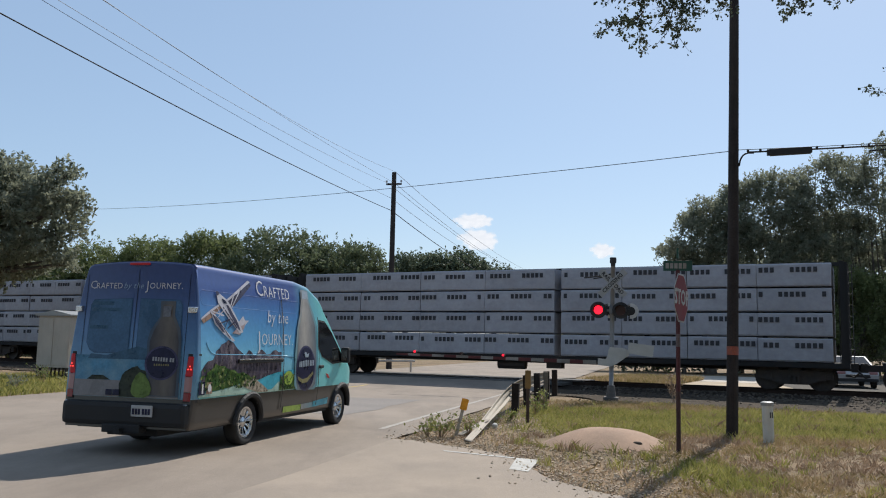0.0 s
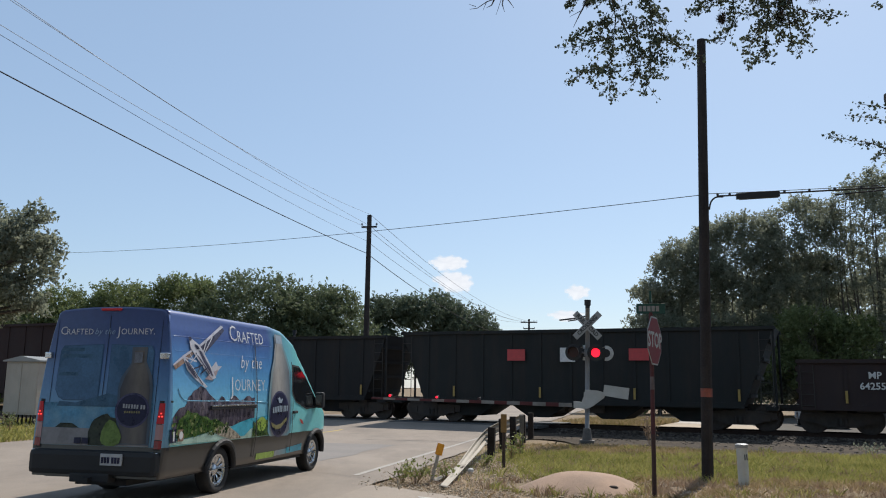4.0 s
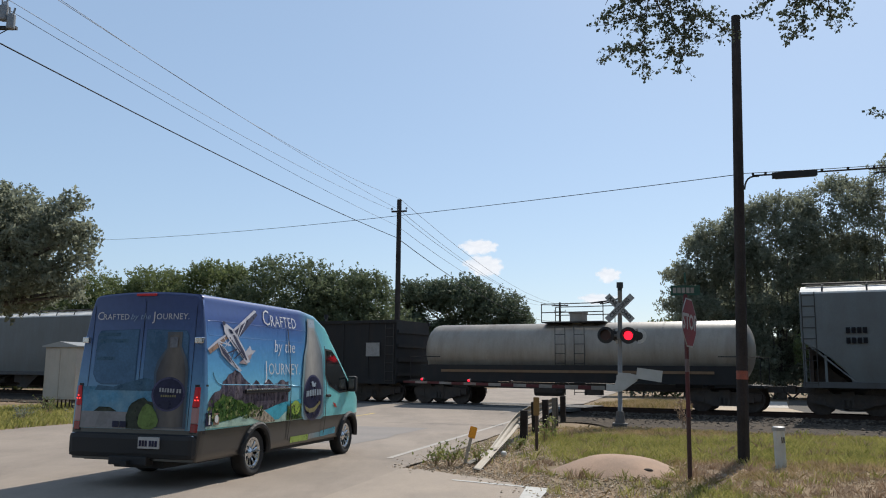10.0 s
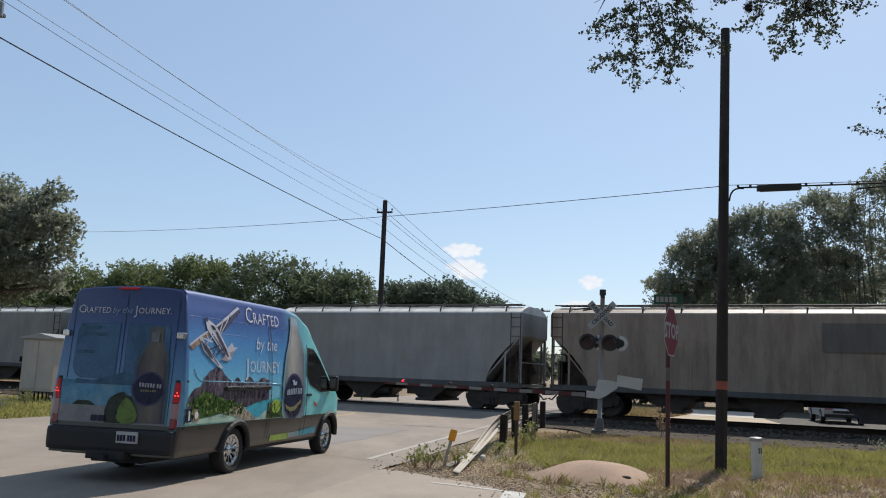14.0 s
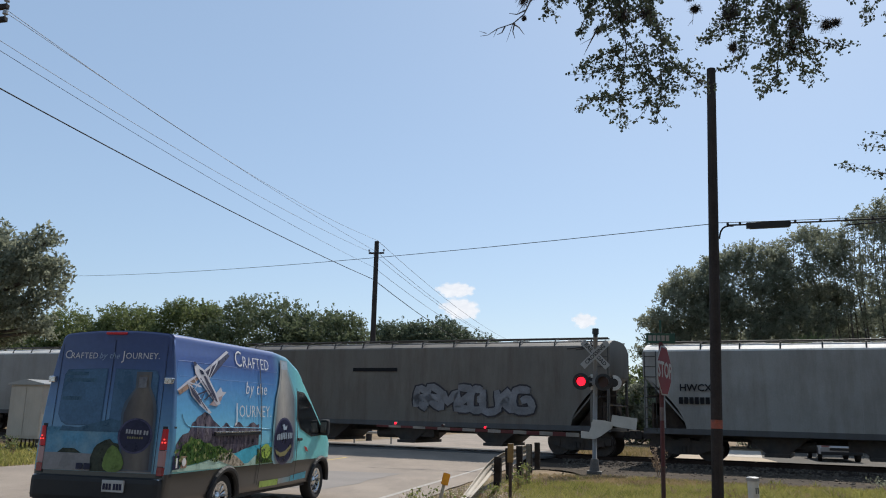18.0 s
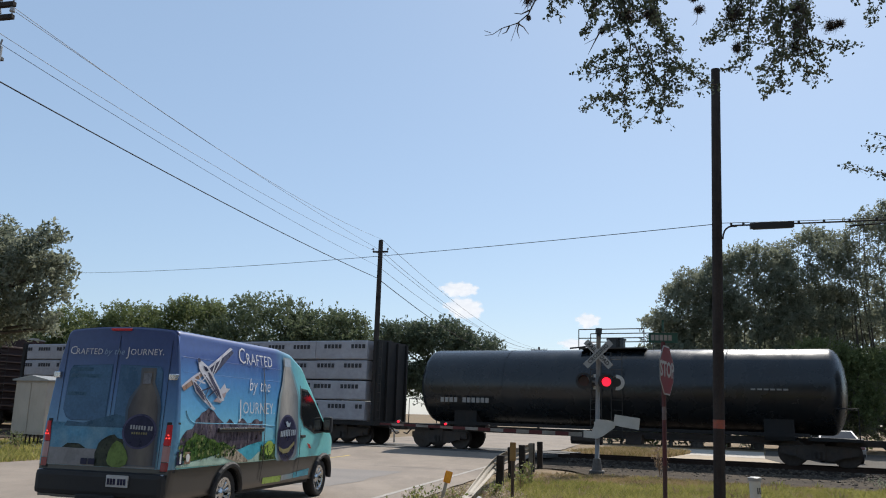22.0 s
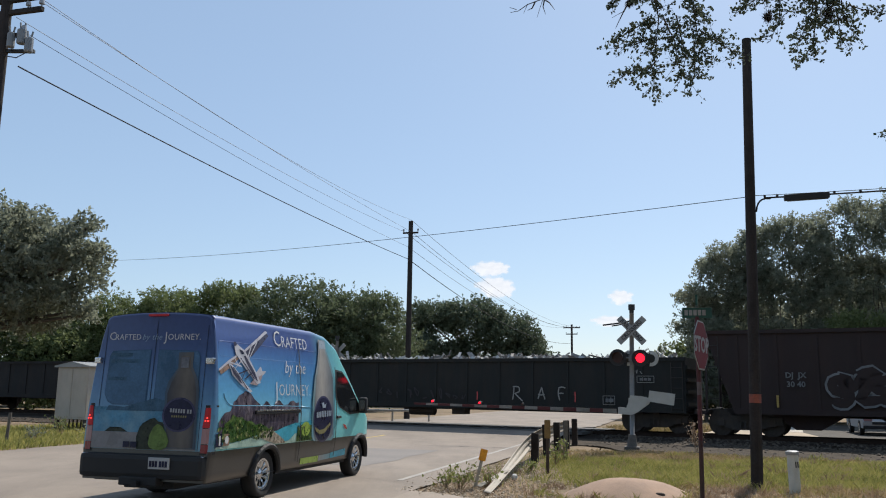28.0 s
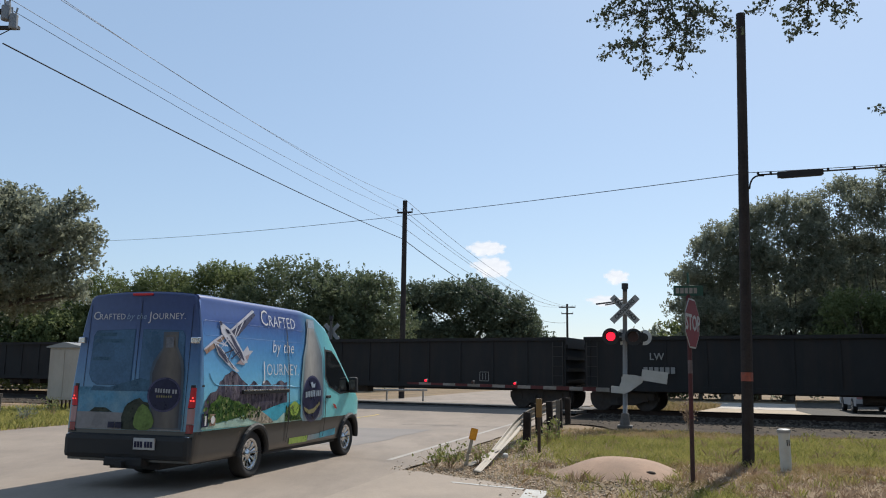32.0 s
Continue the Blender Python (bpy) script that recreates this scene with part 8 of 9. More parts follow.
for x in (5.76, 5.98, 6.96, 7.4, 7.84, 8.3, 8.8, 9.3, 9.9, 10.6):
    bm = bmesh.new()
    q = (x - 5.75) / 7.75
    z = 5.385 + 0.042 * (x - 5.75) - 0.22 * q * (1 - q)
    box(bm, x - 0.02, x + 0.02, 15.74 - 0.225 * (x - 5.75) - 0.015, 15.74 - 0.225 * (x - 5.75) + 0.015, z - 0.015, z + 0.032, None, 0.004)
    part("cable_hanger", bm, HEAD_BLACK, splice)


# ---- parked car, far barrier ----
def build_car():
    car = thing("parked_car", pose(19.3, 40.3, 0.01, 0, 0, -106), "silver-white parked sedan on the pale road beyond the track", "car")
    bm = bmesh.new()
    prof = [(-2.3, 0.35), (-2.35, 0.75), (-2.1, 0.95), (-1.5, 1.0), (-0.95, 1.4), (0.35, 1.43), (1.15, 1.0), (2.1, 0.82), (2.3, 0.6), (2.25, 0.32)]
    prism(bm, prof, -0.88, 0.88)
    for v in bm.verts:
        if v.co.z > 1.05:
            v.co.y *= 0.78
    bmesh.ops.recalc_face_normals(bm, faces=bm.faces[:])
    paint = surface("silver_car_paint", (0.36, 0.365, 0.37), 0.45, 0.0, 0.05, 3, 30, 0, gloss=0.25)
    part("body", bm, paint, car)
    for s in (-1, 1):
        for pts in ([(-1.38, 1.02), (-0.92, 1.34), (-0.35, 1.36), (-0.35, 1.02)], [(-0.28, 1.02), (-0.28, 1.36), (0.3, 1.37), (0.95, 1.02)]):
            bm = bmesh.new()
            vs = [bm.verts.new((x, s * (0.885 - (0.19 if z > 1.1 else 0.0)), z)) for x, z in pts]
            bm.faces.new(vs)
            part("side_window", bm, TINTED, car)
    bm = bmesh.new()
    bm.faces.new([bm.verts.new(v) for v in ((-1.48, -0.8, 1.03), (-1.48, 0.8, 1.03), (-0.98, 0.66, 1.4), (-0.98, -0.66, 1.4))])
    part("rear_window", bm, TINTED, car)
    bm = bmesh.new()
    bm.faces.new([bm.verts.new(v) for v in ((0.43, -0.62, 1.405), (1.13, -0.79, 1.03), (1.13, 0.79, 1.03), (0.43, 0.62, 1.405))])
    part("windscreen", bm, TINTED, car, "dark sloping windscreen")
    bm = bmesh.new()
    box(bm, 2.24, 2.32, -0.5, 0.5, 0.5, 0.62, None, 0.015)
    part("grille", bm, VAN_BLACK, car)
    bm = bmesh.new()
    box(bm, 2.14, 2.3, -0.86, 0.86, 0.3, 0.44, None, 0.03)
    part("front_bumper", bm, VAN_BLACK, car)
    for y in (-0.66, 0.66):
        bm = bmesh.new()
        box(bm, 2.16, 2.3, y - 0.17, y + 0.17, 0.63, 0.76, None, 0.03)
        part("headlamp", bm, LENS_CLEAR, car)
    for x in (-1.4, 1.4):
        for s in (-1, 1):
            bm = bmesh.new()
            tube(bm, [(x, s * 0.72, 0.33), (x, s * 0.9, 0.33)], 0.33, 20)
            w = part("wheel", bm, TYRE, car)
            bm = bmesh.new()
            tube(bm, [(x, s * 0.895, 0.33), (x, s * 0.91, 0.33)], 0.21, 16)
            part("rim", bm, CHROME, w)
    for y in (-0.68, 0.68):
        bm = bmesh.new()
        box(bm, -2.36, -2.3, y - 0.15, y + 0.15, 0.7, 0.85, None, 0.02)
        part("tail_lamp", bm, LENS_RED, car)


build_car()


def build_barrier():
    b = thing("pipe_barrier", pose(0, 0, 0), "low white pipe barrier on short posts beyond the track", "barrier")
    bm = bmesh.new()
    pts = [(-7.5, 41.8, 0.72), (-5.2, 42.2, 0.7), (-3.4, 42.4, 0.7), (-1.4, 42.6, 0.72)]
    tube(bm, pts, 0.06, 8)
    part("pipe", bm, GATE_WHITE, b)
    for x, y in ((-7.1, 41.9), (-5.2, 42.2), (-3.4, 42.4), (-1.6, 42.6)):
        bm = bmesh.new()
        tube(bm, [(x, y, -0.1), (x, y, 0.7)], 0.05, 8)
        part("post", bm, GATE_WHITE, b)


build_barrier()


# ---- trees ----
BARK = surface("oak_bark", (0.1, 0.085, 0.07), 0.95, 0, 0.3, 3, 25, 0.8, 18)
LEAF_OAK = island_mix("live_oak_leaves", [(0.25, (0.13, 0.144, 0.098)), (0.5, (0.194, 0.212, 0.148)), (0.8, (0.262, 0.276, 0.204))], 0.6, 0.6, 0.0, 0.22)
LEAF_ROW = island_mix("row_tree_leaves", [(0.25, (0.066, 0.088, 0.044)), (0.5, (0.105, 0.132, 0.068)), (0.8, (0.152, 0.18, 0.1))], 0.6, 0.46, 0.0, 0.26)
LEAF_DEEP = island_mix("deep_green_leaves", [(0.25, (0.055, 0.074, 0.045)), (0.5, (0.09, 0.114, 0.07)), (0.8, (0.13, 0.158, 0.1))], 0.6, 0.4, 0.0, 0.22)
LEAF_BRIGHT = island_mix("bright_leaves", [(0.25, (0.072, 0.094, 0.034)), (0.5, (0.124, 0.156, 0.058)), (0.8, (0.19, 0.22, 0.095))], 0.6, 0.48, 0.0, 0.25)
LEAF_WEED = island_mix("weed_leaves", [(0.25, (0.1, 0.12, 0.03)), (0.5, (0.19, 0.215, 0.06)), (0.8, (0.29, 0.3, 0.11))], 0.6, 0.4)
LEAF_NEAR = island_mix("near_oak_leaves", [(0.25, (0.035, 0.05, 0.035)), (0.5, (0.066, 0.087, 0.06)), (0.8, (0.115, 0.14, 0.1))], 0.7, 0.22, 0.0, 0.1)
MOSS = surface("ball_moss", (0.1, 0.083, 0.072), 0.95, 0, 0.4, 8, 40, 0.6)


def leaf_mesh(name, centres, size, rng, material, wide=0.5):
    n = len(centres)
    a = rng.normal(size=(n, 3))
    a /= np.linalg.norm(a, axis=1)[:, None]
    b = np.cross(a, rng.normal(size=(n, 3)))
    b /= np.linalg.norm(b, axis=1)[:, None]
    s = size * rng.uniform(0.6, 1.3, size=(n, 1))
    a, b = a * s, b * s * wide
    v = np.stack([centres - a, centres + b - a * 0.1, centres + a, centres - b - a * 0.1], 1).reshape(-1, 3)
    faces = np.arange(4 * n).reshape(-1, 4)
    me = bpy.data.meshes.new(name)
    me.from_pydata(v.tolist(), [], faces.tolist())
    me.materials.append(material)
    return me


def crown_points(lobes, n, rng, per=12, size=0.15):
    """Leaf places: sprays along twigs that fan out of uneven lobes, with gaps between them."""
    subs = []
    for cx, cy, cz, rx, ry, rz in lobes:
        subs.append((cx, cy, cz, rx * 0.86, ry * 0.86, rz * 0.86, 0.35))
        for _ in range(15):
            d = rng.normal(size=3)
            d /= np.linalg.norm(d)
            d[2] = abs(d[2]) * 0.9 - 0.25
            k = rng.uniform(0.2, 0.4)
            q = rng.uniform(0.66, 0.9)
            subs.append((cx + d[0] * rx * q, cy + d[1] * ry * q, cz + d[2] * rz * q, rx * k, ry * k, rz * k * 1.1, 1.0))
    sub = np.array(subs)
    vol = (sub[:, 3] * sub[:, 4] * sub[:, 5]) ** 0.62 * sub[:, 6]
    m = n // per
    pick = sub[rng.choice(len(sub), size=m, p=vol / vol.sum())]
    d = rng.normal(size=(m, 3))
    d /= np.linalg.norm(d, axis=1)[:, None]
    r = 0.5 + 0.5 * rng.random((m, 1)) ** 0.5
    base = pick[:, :3] + d * pick[:, 3:6] * r
    way = d + np.array([0, 0, 0.35]) + 0.5 * rng.normal(size=(m, 3))
    way /= np.linalg.norm(way, axis=1)[:, None]
    long = size * rng.uniform(2.0, 7.0, (m, 1)) * np.where(rng.random((m, 1)) < 0.06, 1.7, 1.0)
    q = rng.random((m, per, 1))
    pts = base[:, None, :] + way[:, None, :] * long[:, None, :] * q + rng.normal(size=(m, per, 3)) * size * (1.15 - 0.7 * q)
    return pts.reshape(-1, 3)


def tree(name, x, y, lobes, n, size, seed, label, leaves=None, trunk=0.35, fork=0.35, kind_word="tree"):
    rng = np.random.default_rng(seed)
    rnd = random.Random(seed)
    t = thing(name, pose(x, y, 0), label, kind_word, "trees round the crossing")
    rel = [(a - x, b - y, c, d, e, f) for a, b, c, d, e, f in lobes]
    low = min(l[2] - l[5] for l in rel)
    h = max(1.0, low + fork * 2)
    bm = bmesh.new()
    tube(bm, [(0, 0, -0.3), (0.05, 0, 0.3), (0.1, 0.05, h * 0.6), (0.05, 0, h)], [trunk * 1.5, trunk * 1.1, trunk * 0.95, trunk * 0.85], 10)
    part("trunk", bm, BARK, t, smooth=True)
    bm = bmesh.new()
    for cx, cy, cz, rx, ry, rz in rel:
        if len(rel) > 16 and rnd.random() < 0.72:
            continue
        for _ in range(3 if len(rel) < 16 else 1):
            e = Vector((cx + rx * rnd.uniform(-0.6, 0.6), cy + ry * rnd.uniform(-0.6, 0.6), cz + rz * rnd.uniform(-0.3, 0.7)))
            m = Vector((e.x * 0.45 + rnd.uniform(-0.3, 0.3), e.y * 0.45 + rnd.uniform(-0.3, 0.3), h + (e.z - h) * 0.55))
            if len(rel) > 16:
                m.x, m.z = e.x * 0.8, h + (e.z - h) * 0.4
                tube(bm, [(0.05, 0, h * 0.85), m, m.lerp(e, 0.6) + Vector((rnd.uniform(-0.4, 0.4), 0.2, 0.1)), e], [trunk * 0.3, trunk * 0.16, 0.03, 0.012], 6)
                continue
            tube(bm, [(0.05, 0, h * 0.85), m, e], [trunk * 0.5, trunk * 0.28, 0.03], 6)
    tagged(part("limb", bm, BARK, t), kind="stuff")
    pts = crown_points(rel, n, rng, 12, size)
    part("crown", leaf_mesh("crown", pts, size, rng, leaves or LEAF_OAK), None, t, "dense ragged crown of small leaves")
    return t


OAK = "dark live oak with a ragged dense crown"
tree("live_oak", -21.5, 34, [(-19.3, 33.5, 6.7, 2.9, 3.2, 2.1), (-24, 34, 7.2, 4.4, 4, 2.8), (-16.3, 33.2, 6.7, 1.7, 2.2, 1.6), (-17.2, 33.3, 5.1, 2.0, 2.4, 1.1), (-20.5, 33.5, 4.6, 4.2, 3.6, 1.8), (-27, 34, 5.5, 4, 4, 2.8), (-18.0, 33.2, 8.0, 1.3, 1.6, 1.0), (-15.3, 33.2, 8.1, 0.6, 0.8, 0.35), (-14.9, 33.2, 7.0, 0.55, 0.8, 0.3), (-15.0, 33.2, 5.7, 0.6, 0.8, 0.3), (-15.1, 33.2, 4.5, 0.6, 0.8, 0.35)], 92000, 0.095, 11, "dark live oak with low drooping limbs beside the road")
for i, (x, y, top, r) in enumerate(((-31, 75, 10.7, 3.6), (-26.5, 76, 11.3, 3.4), (-21.0, 75, 11.8, 2.9), (-14.2, 74, 12.5, 4.2), (-8.4, 75, 11.2, 3.6), (-36.5, 73, 9.3, 4.2), (-43, 70, 9.5, 4.6), (-50, 67, 9.5, 5))):
    tree("broadleaf_tree", x, y, [(x, y, top - 0.4 - r * 0.72, r * 0.92, r, r * 0.7), (x + r * 0.6, y - 1, top * 0.5, r * 0.9, r, top * 0.33), (x - r * 0.6, y - 1.2, top * 0.48, r * 0.9, r, top * 0.32), (x, y - 1.5, top * 0.28, r, r, top * 0.26)],
         44000 if i < 6 else 16000, 0.13, 20 + i, "leafy green tree in the row beyond the track", LEAF_BRIGHT if i in (0, 1, 2, 5) else LEAF_ROW, 0.22, 0.2)
tree("live_oak", 2.0, 101, [(-3.3, 100, 9.9, 3.2, 4, 2.9), (1.0, 100, 10.1, 4.3, 4, 2.8), (5.2, 100, 8.9, 3.6, 4, 2.9), (7.4, 101, 6.6, 2.6, 4, 2.8), (-4.6, 100, 6.2, 2.6, 4, 3.2), (2, 99, 5.2, 6.2, 4, 3.4), (10.2, 101, 4.2, 2.2, 3, 2.2)], 80000, 0.162, 41, "broad round live oak far beyond the crossing", LEAF_DEEP, 0.5, 1.0)
# the grove of oaks behind the track: one uneven canopy, tree by tree
CANOPY = ((15.6, 8.6), (16.6, 11.0), (18.8, 12.1), (20.6, 12.8), (22.4, 13.8), (24.0, 13.1), (25.3, 14.8), (27.2, 15.1), (28.8, 14.5), (29.8, 16.0), (32.2, 17.3), (36.0, 17.0), (41.0, 16.5), (47.0, 15.0))


def canopy_top(x):
    for (x0, z0), (x1, z1) in zip(CANOPY, CANOPY[1:]):
        if x <= x1:
            return z0 + (z1 - z0) * (x - x0) / (x1 - x0)
    return CANOPY[-1][1]


for i, (x, y, r) in enumerate(((18.0, 57, 2.3), (22.0, 57, 2.5), (26.4, 57.5, 2.6), (31.4, 57, 3.1), (37.2, 57, 3.3), (44, 56, 4))):
    limb = random.Random(300 + i)
    lobes = []
    k = x - r
    while k < x + r:
        top = canopy_top(k)
        size = limb.uniform(0.6, 0.95)
        lobes.append((k + limb.uniform(-0.4, 0.4), y + limb.uniform(-1.4, 0.8), top - limb.uniform(0.5, 0.8), size * limb.uniform(1.1, 1.5), size, size * limb.uniform(0.7, 0.95)))
        k += limb.uniform(0.6, 0.9)
    for _ in range(int(r * 7)):
        k = x + limb.uniform(-1.1, 1.1) * r
        size = limb.uniform(0.16, 0.34)
        lobes.append((k, y + limb.uniform(-1.2, 0.6), canopy_top(k) + limb.uniform(-0.35, 0.3), size * 0.8, size, size * 1.1))
    z = 1.5
    while z < canopy_top(x) + 1:
        k = x - r * 1.1 + limb.uniform(-0.6, 0.2)
        while k < x + r * 1.1:
            size = limb.uniform(0.85, 1.4)
            h = z + limb.uniform(-0.7, 0.7)
            if h < canopy_top(k) - 0.7 - size * 0.6:
                lobes.append((k, y + limb.uniform(-1.8, 0.8), h, size * limb.uniform(1.0, 1.35), size, size * limb.uniform(0.7, 1.0)))
            k += limb.uniform(1.0, 1.8)
        z += limb.uniform(1.0, 1.35)
    tree("live_oak", x, y, lobes, 62000 if i < 5 else 14000, 0.09, 60 + i, OAK + " behind the track", None, 0.35, 0.6)
for i, (x, y, h) in enumerate(((21.5, 61.5, 9.0), (28.5, 62, 11.0), (36.0, 62, 12.0))):
    tree("live_oak", x, y, [(x - 2.2, y, h * 0.72, 2.4, 1.5, h * 0.2), (x + 2.2, y, h * 0.72, 2.4, 1.5, h * 0.2), (x, y, h * 0.4, 4.2, 1.5, h * 0.26), (x, y, h * 0.85, 2.0, 1.4, h * 0.14)], 11000, 0.17, 170 + i, "dark live oak at the back of the grove", None, 0.3, 0.6)
tree("broadleaf_tree", 25.8, 53.5, [(25.0, 53, 5.4, 2.5, 1.5, 2.0), (27.9, 53, 4.8, 2.2, 1.4, 2.2), (23.6, 53, 3.4, 1.8, 1.2, 1.8), (26.2, 53, 2.6, 2.6, 1.3, 2.0)], 30000, 0.09, 88, "bright green young tree before the dark oaks", LEAF_BRIGHT, 0.16, 0.3)
tree("live_oak", 16.4, 57.5, [(15.6, 57.5, 8.2, 1.0, 1, 0.5), (16.6, 57.5, 7.0, 1.2, 1.2, 0.8), (17.0, 57.5, 4.5, 1.3, 1.2, 2.0)], 6000, 0.12, 81, "slender young oak with straggling twigs beside the track", None, 0.1, 0.2)
for i, (x, y, w, h) in enumerate(((13.6, 60, 2.2, 5.0), (16.2, 59, 2.6, 6.5), (17, 60, 4, 2.6), (24, 61, 5, 4.0), (32, 62, 5, 5.0), (40, 62, 5, 6), (47, 60, 5, 6), (-12, 70, 6, 2.2), (-24, 70, 6, 2.4), (-36, 67, 6, 3), (-48, 62, 7, 4), (-58, 58, 7, 5), (-40, 58, 5, 3.2), (-31, 60, 4, 2.6))):
    tree("shrub", x, y, [(x, y, h * 0.45, w, 1.8, h * 0.5)], 6000, 0.17, 90 + i, "dusty green thicket beneath the trees", LEAF_BRIGHT if i % 3 == 1 else LEAF_OAK, 0.06, 0.05, "bush")
for i, (x, y, top, r) in enumerate(((26, 150, 6.5, 3.4), (36, 160, 7, 4), (24, 185, 7, 4), (46, 150, 9, 6), (62, 140, 10, 7), (-20, 140, 12, 8), (-60, 110, 12, 9), (-80, 90, 12, 9))):
    tree("broadleaf_tree", x, y, [(x, y, top * 0.6, r, r, top * 0.42), (x + r * 0.7, y, top * 0.45, r, r, top * 0.35)], 4000, 0.42, 120 + i, "small hazy tree in the distance", None, 0.2, 0.4)


# unseen oaks added behind the camera to dim sky light on rear faces
for i, (x, y) in enumerate(((-9, -16), (3, -19), (15, -13), (-21, -9), (24, -4))):
    tree("live_oak", x, y, [(x, y, 7.5, 6, 5, 3.4), (x - 3, y, 5.5, 4, 4, 2.6), (x + 3, y, 5.5, 4, 4, 2.6)], 5000, 0.42, 140 + i, "unseen live oak added behind the camera to cut sky light", None, 0.4, 0.8)


def overhanging_oak():
    """The oak that stands beside the camera and hangs its twigs into the sky."""
    rng = np.random.default_rng(7)
    rnd = random.Random(7)
    t = thing("live_oak", pose(11.0, 3.0, 0), "large live oak whose twigs hang over the corner", "tree", "trees round the crossing")
    bm = bmesh.new()
    tube(bm, [(0, 0, -0.3), (0, 0, 0.5), (-0.2, 0.2, 2.2), (-0.4, 0.5, 3.4)], [0.75, 0.55, 0.45, 0.42], 12)
    part("trunk", bm, BARK, t, smooth=True)
    bm = bmesh.new()
    o = Vector((11.0, 3.0, 0))
    limbs = [[(-0.4, 0.5, 3.2), (-3.0, 3.6, 6.2), (-5.6, 6.2, 7.9), (-8.2, 7.2, 8.0), (-9.8, 7.4, 7.6)],
             [(-0.4, 0.5, 3.2), (-2.0, 4.2, 6.2), (-4.5, 6.9, 7.8), (-7.0, 7.6, 7.9)], [(-0.4, 0.5, 3.2), (0.5, 3.2, 5.0), (-2.0, 6.2, 5.9), (-5.0, 7.2, 5.35)],
             [(-0.4, 0.5, 3.2), (2.5, -1.0, 6), (5, -2, 8)], [(-0.4, 0.5, 3.2), (-2.5, -2.5, 6), (-4.5, -4, 8)]]
    for l in limbs:
        tube(bm, l, [0.3 * (1 - k / len(l)) + 0.025 for k in range(len(l))], 8)
    tagged(part("limb", bm, BARK, t), kind="stuff")
    # branches that droop from the limbs, in x and height
    first = [[(2.3, 7.33), (2.45, 6.3), (2.37, 5.76), (2.34, 5.27)], [(2.67, 7.34), (2.91, 6.55), (2.97, 6.16), (3.04, 5.74)], [(2.97, 6.16), (3.26, 5.98), (3.49, 5.83)], [(2.99, 6.12), (3.16, 6.21), (3.33, 6.21)],
             [(2.08, 7.32), (2.0, 6.84), (1.83, 6.48)], [(2.39, 6.38), (2.1, 6.17), (1.89, 6.04)], [(2.39, 6.03), (2.1, 5.92), (1.92, 5.88)], [(2.35, 5.76), (2.09, 5.68), (1.96, 5.58)], [(2.37, 5.68), (2.24, 5.54), (2.11, 5.46)],
             [(2.65, 6.31), (2.76, 5.77), (2.67, 5.43)], [(2.94, 6.08), (2.96, 5.7), (2.88, 5.43)], [(2.7, 7.1), (3.02, 6.65), (3.22, 6.52)], [(2.45, 6.22), (2.6, 5.92), (2.63, 5.62)], [(2.48, 7.25), (2.7, 6.86), (2.73, 6.54)]]
    second = [[(4.09, 7.38), (3.84, 6.7), (3.51, 6.53)], [(4.16, 7.31), (4.07, 6.43), (3.96, 6.15)], [(4.46, 7.4), (4.34, 6.36), (4.13, 5.89)], [(4.5, 6.6), (4.43, 6.05), (4.23, 5.74)], [(4.43, 6.25), (4.54, 6.13), (4.61, 6.02)],
              [(4.79, 7.33), (4.89, 6.45), (5.06, 6.19)], [(4.86, 6.53), (5.04, 6.48), (5.26, 6.43)], [(4.82, 6.53), (4.86, 6.3), (4.84, 6.18)], [(3.82, 7.29), (3.79, 6.89), (3.69, 6.61)], [(4.27, 7.31), (4.26, 6.75), (4.29, 6.44)],
              [(4.64, 7.32), (4.6, 6.68), (4.52, 6.29)], [(1.37, 7.22), (1.43, 6.9), (1.43, 6.72)], [(2.19, 7.24), (2.22, 6.77), (2.14, 6.45)]]
    leaves = []
    bm = bmesh.new()
    for stem in first + second:
        deep = rnd.uniform(-0.3, 0.3)
        line = [Vector((x, 10.1 + deep + rnd.uniform(-0.06, 0.06), z)) - o for x, z in stem]
        tube(bm, line, [0.011 - 0.008 * k / (len(line) - 1) for k in range(len(line))], 5, False)
        for a, b in zip(line, line[1:]):
            steps = max(1, int((b - a).length / 0.034))
            for k in range(steps):
                start = a.lerp(b, (k + rnd.random()) / steps)
                way = (b - a).normalized() * 0.5 + Vector((rnd.gauss(0, 0.75), rnd.gauss(0, 0.75), rnd.gauss(-0.1, 0.45)))
                end = start + way.normalized() * rnd.uniform(0.06, 0.27)
                tube(bm, [start, end], [0.004, 0.002], 3, False)
                for _ in range(rnd.randint(11, 18)):
                    q = 0.2 + 0.85 * rnd.random()
                    leaves.append(start.lerp(end, q) + Vector((rnd.gauss(0, 0.026), rnd.gauss(0, 0.026), rnd.gauss(0, 0.026))))
    # leafy twigs higher up, round the limbs
    for (cx, cy, cz), (rx, ry, rz), count in (((3.4, 9.9, 7.35), (1.9, 0.6, 0.3), 70), ((2.5, 10.1, 6.85), (0.42, 0.4, 0.25), 22), ((4.4, 10.1, 6.85), (0.5, 0.4, 0.25), 22), ((6.2, 9.8, 6.9), (0.9, 0.6, 0.45), 30), ((1.55, 10.1, 7.08), (0.3, 0.3, 0.18), 16), ((1.15, 10.1, 7.25), (0.4, 0.3, 0.14), 14), ((2.0, 10.1, 7.0), (0.25, 0.3, 0.3), 14)):
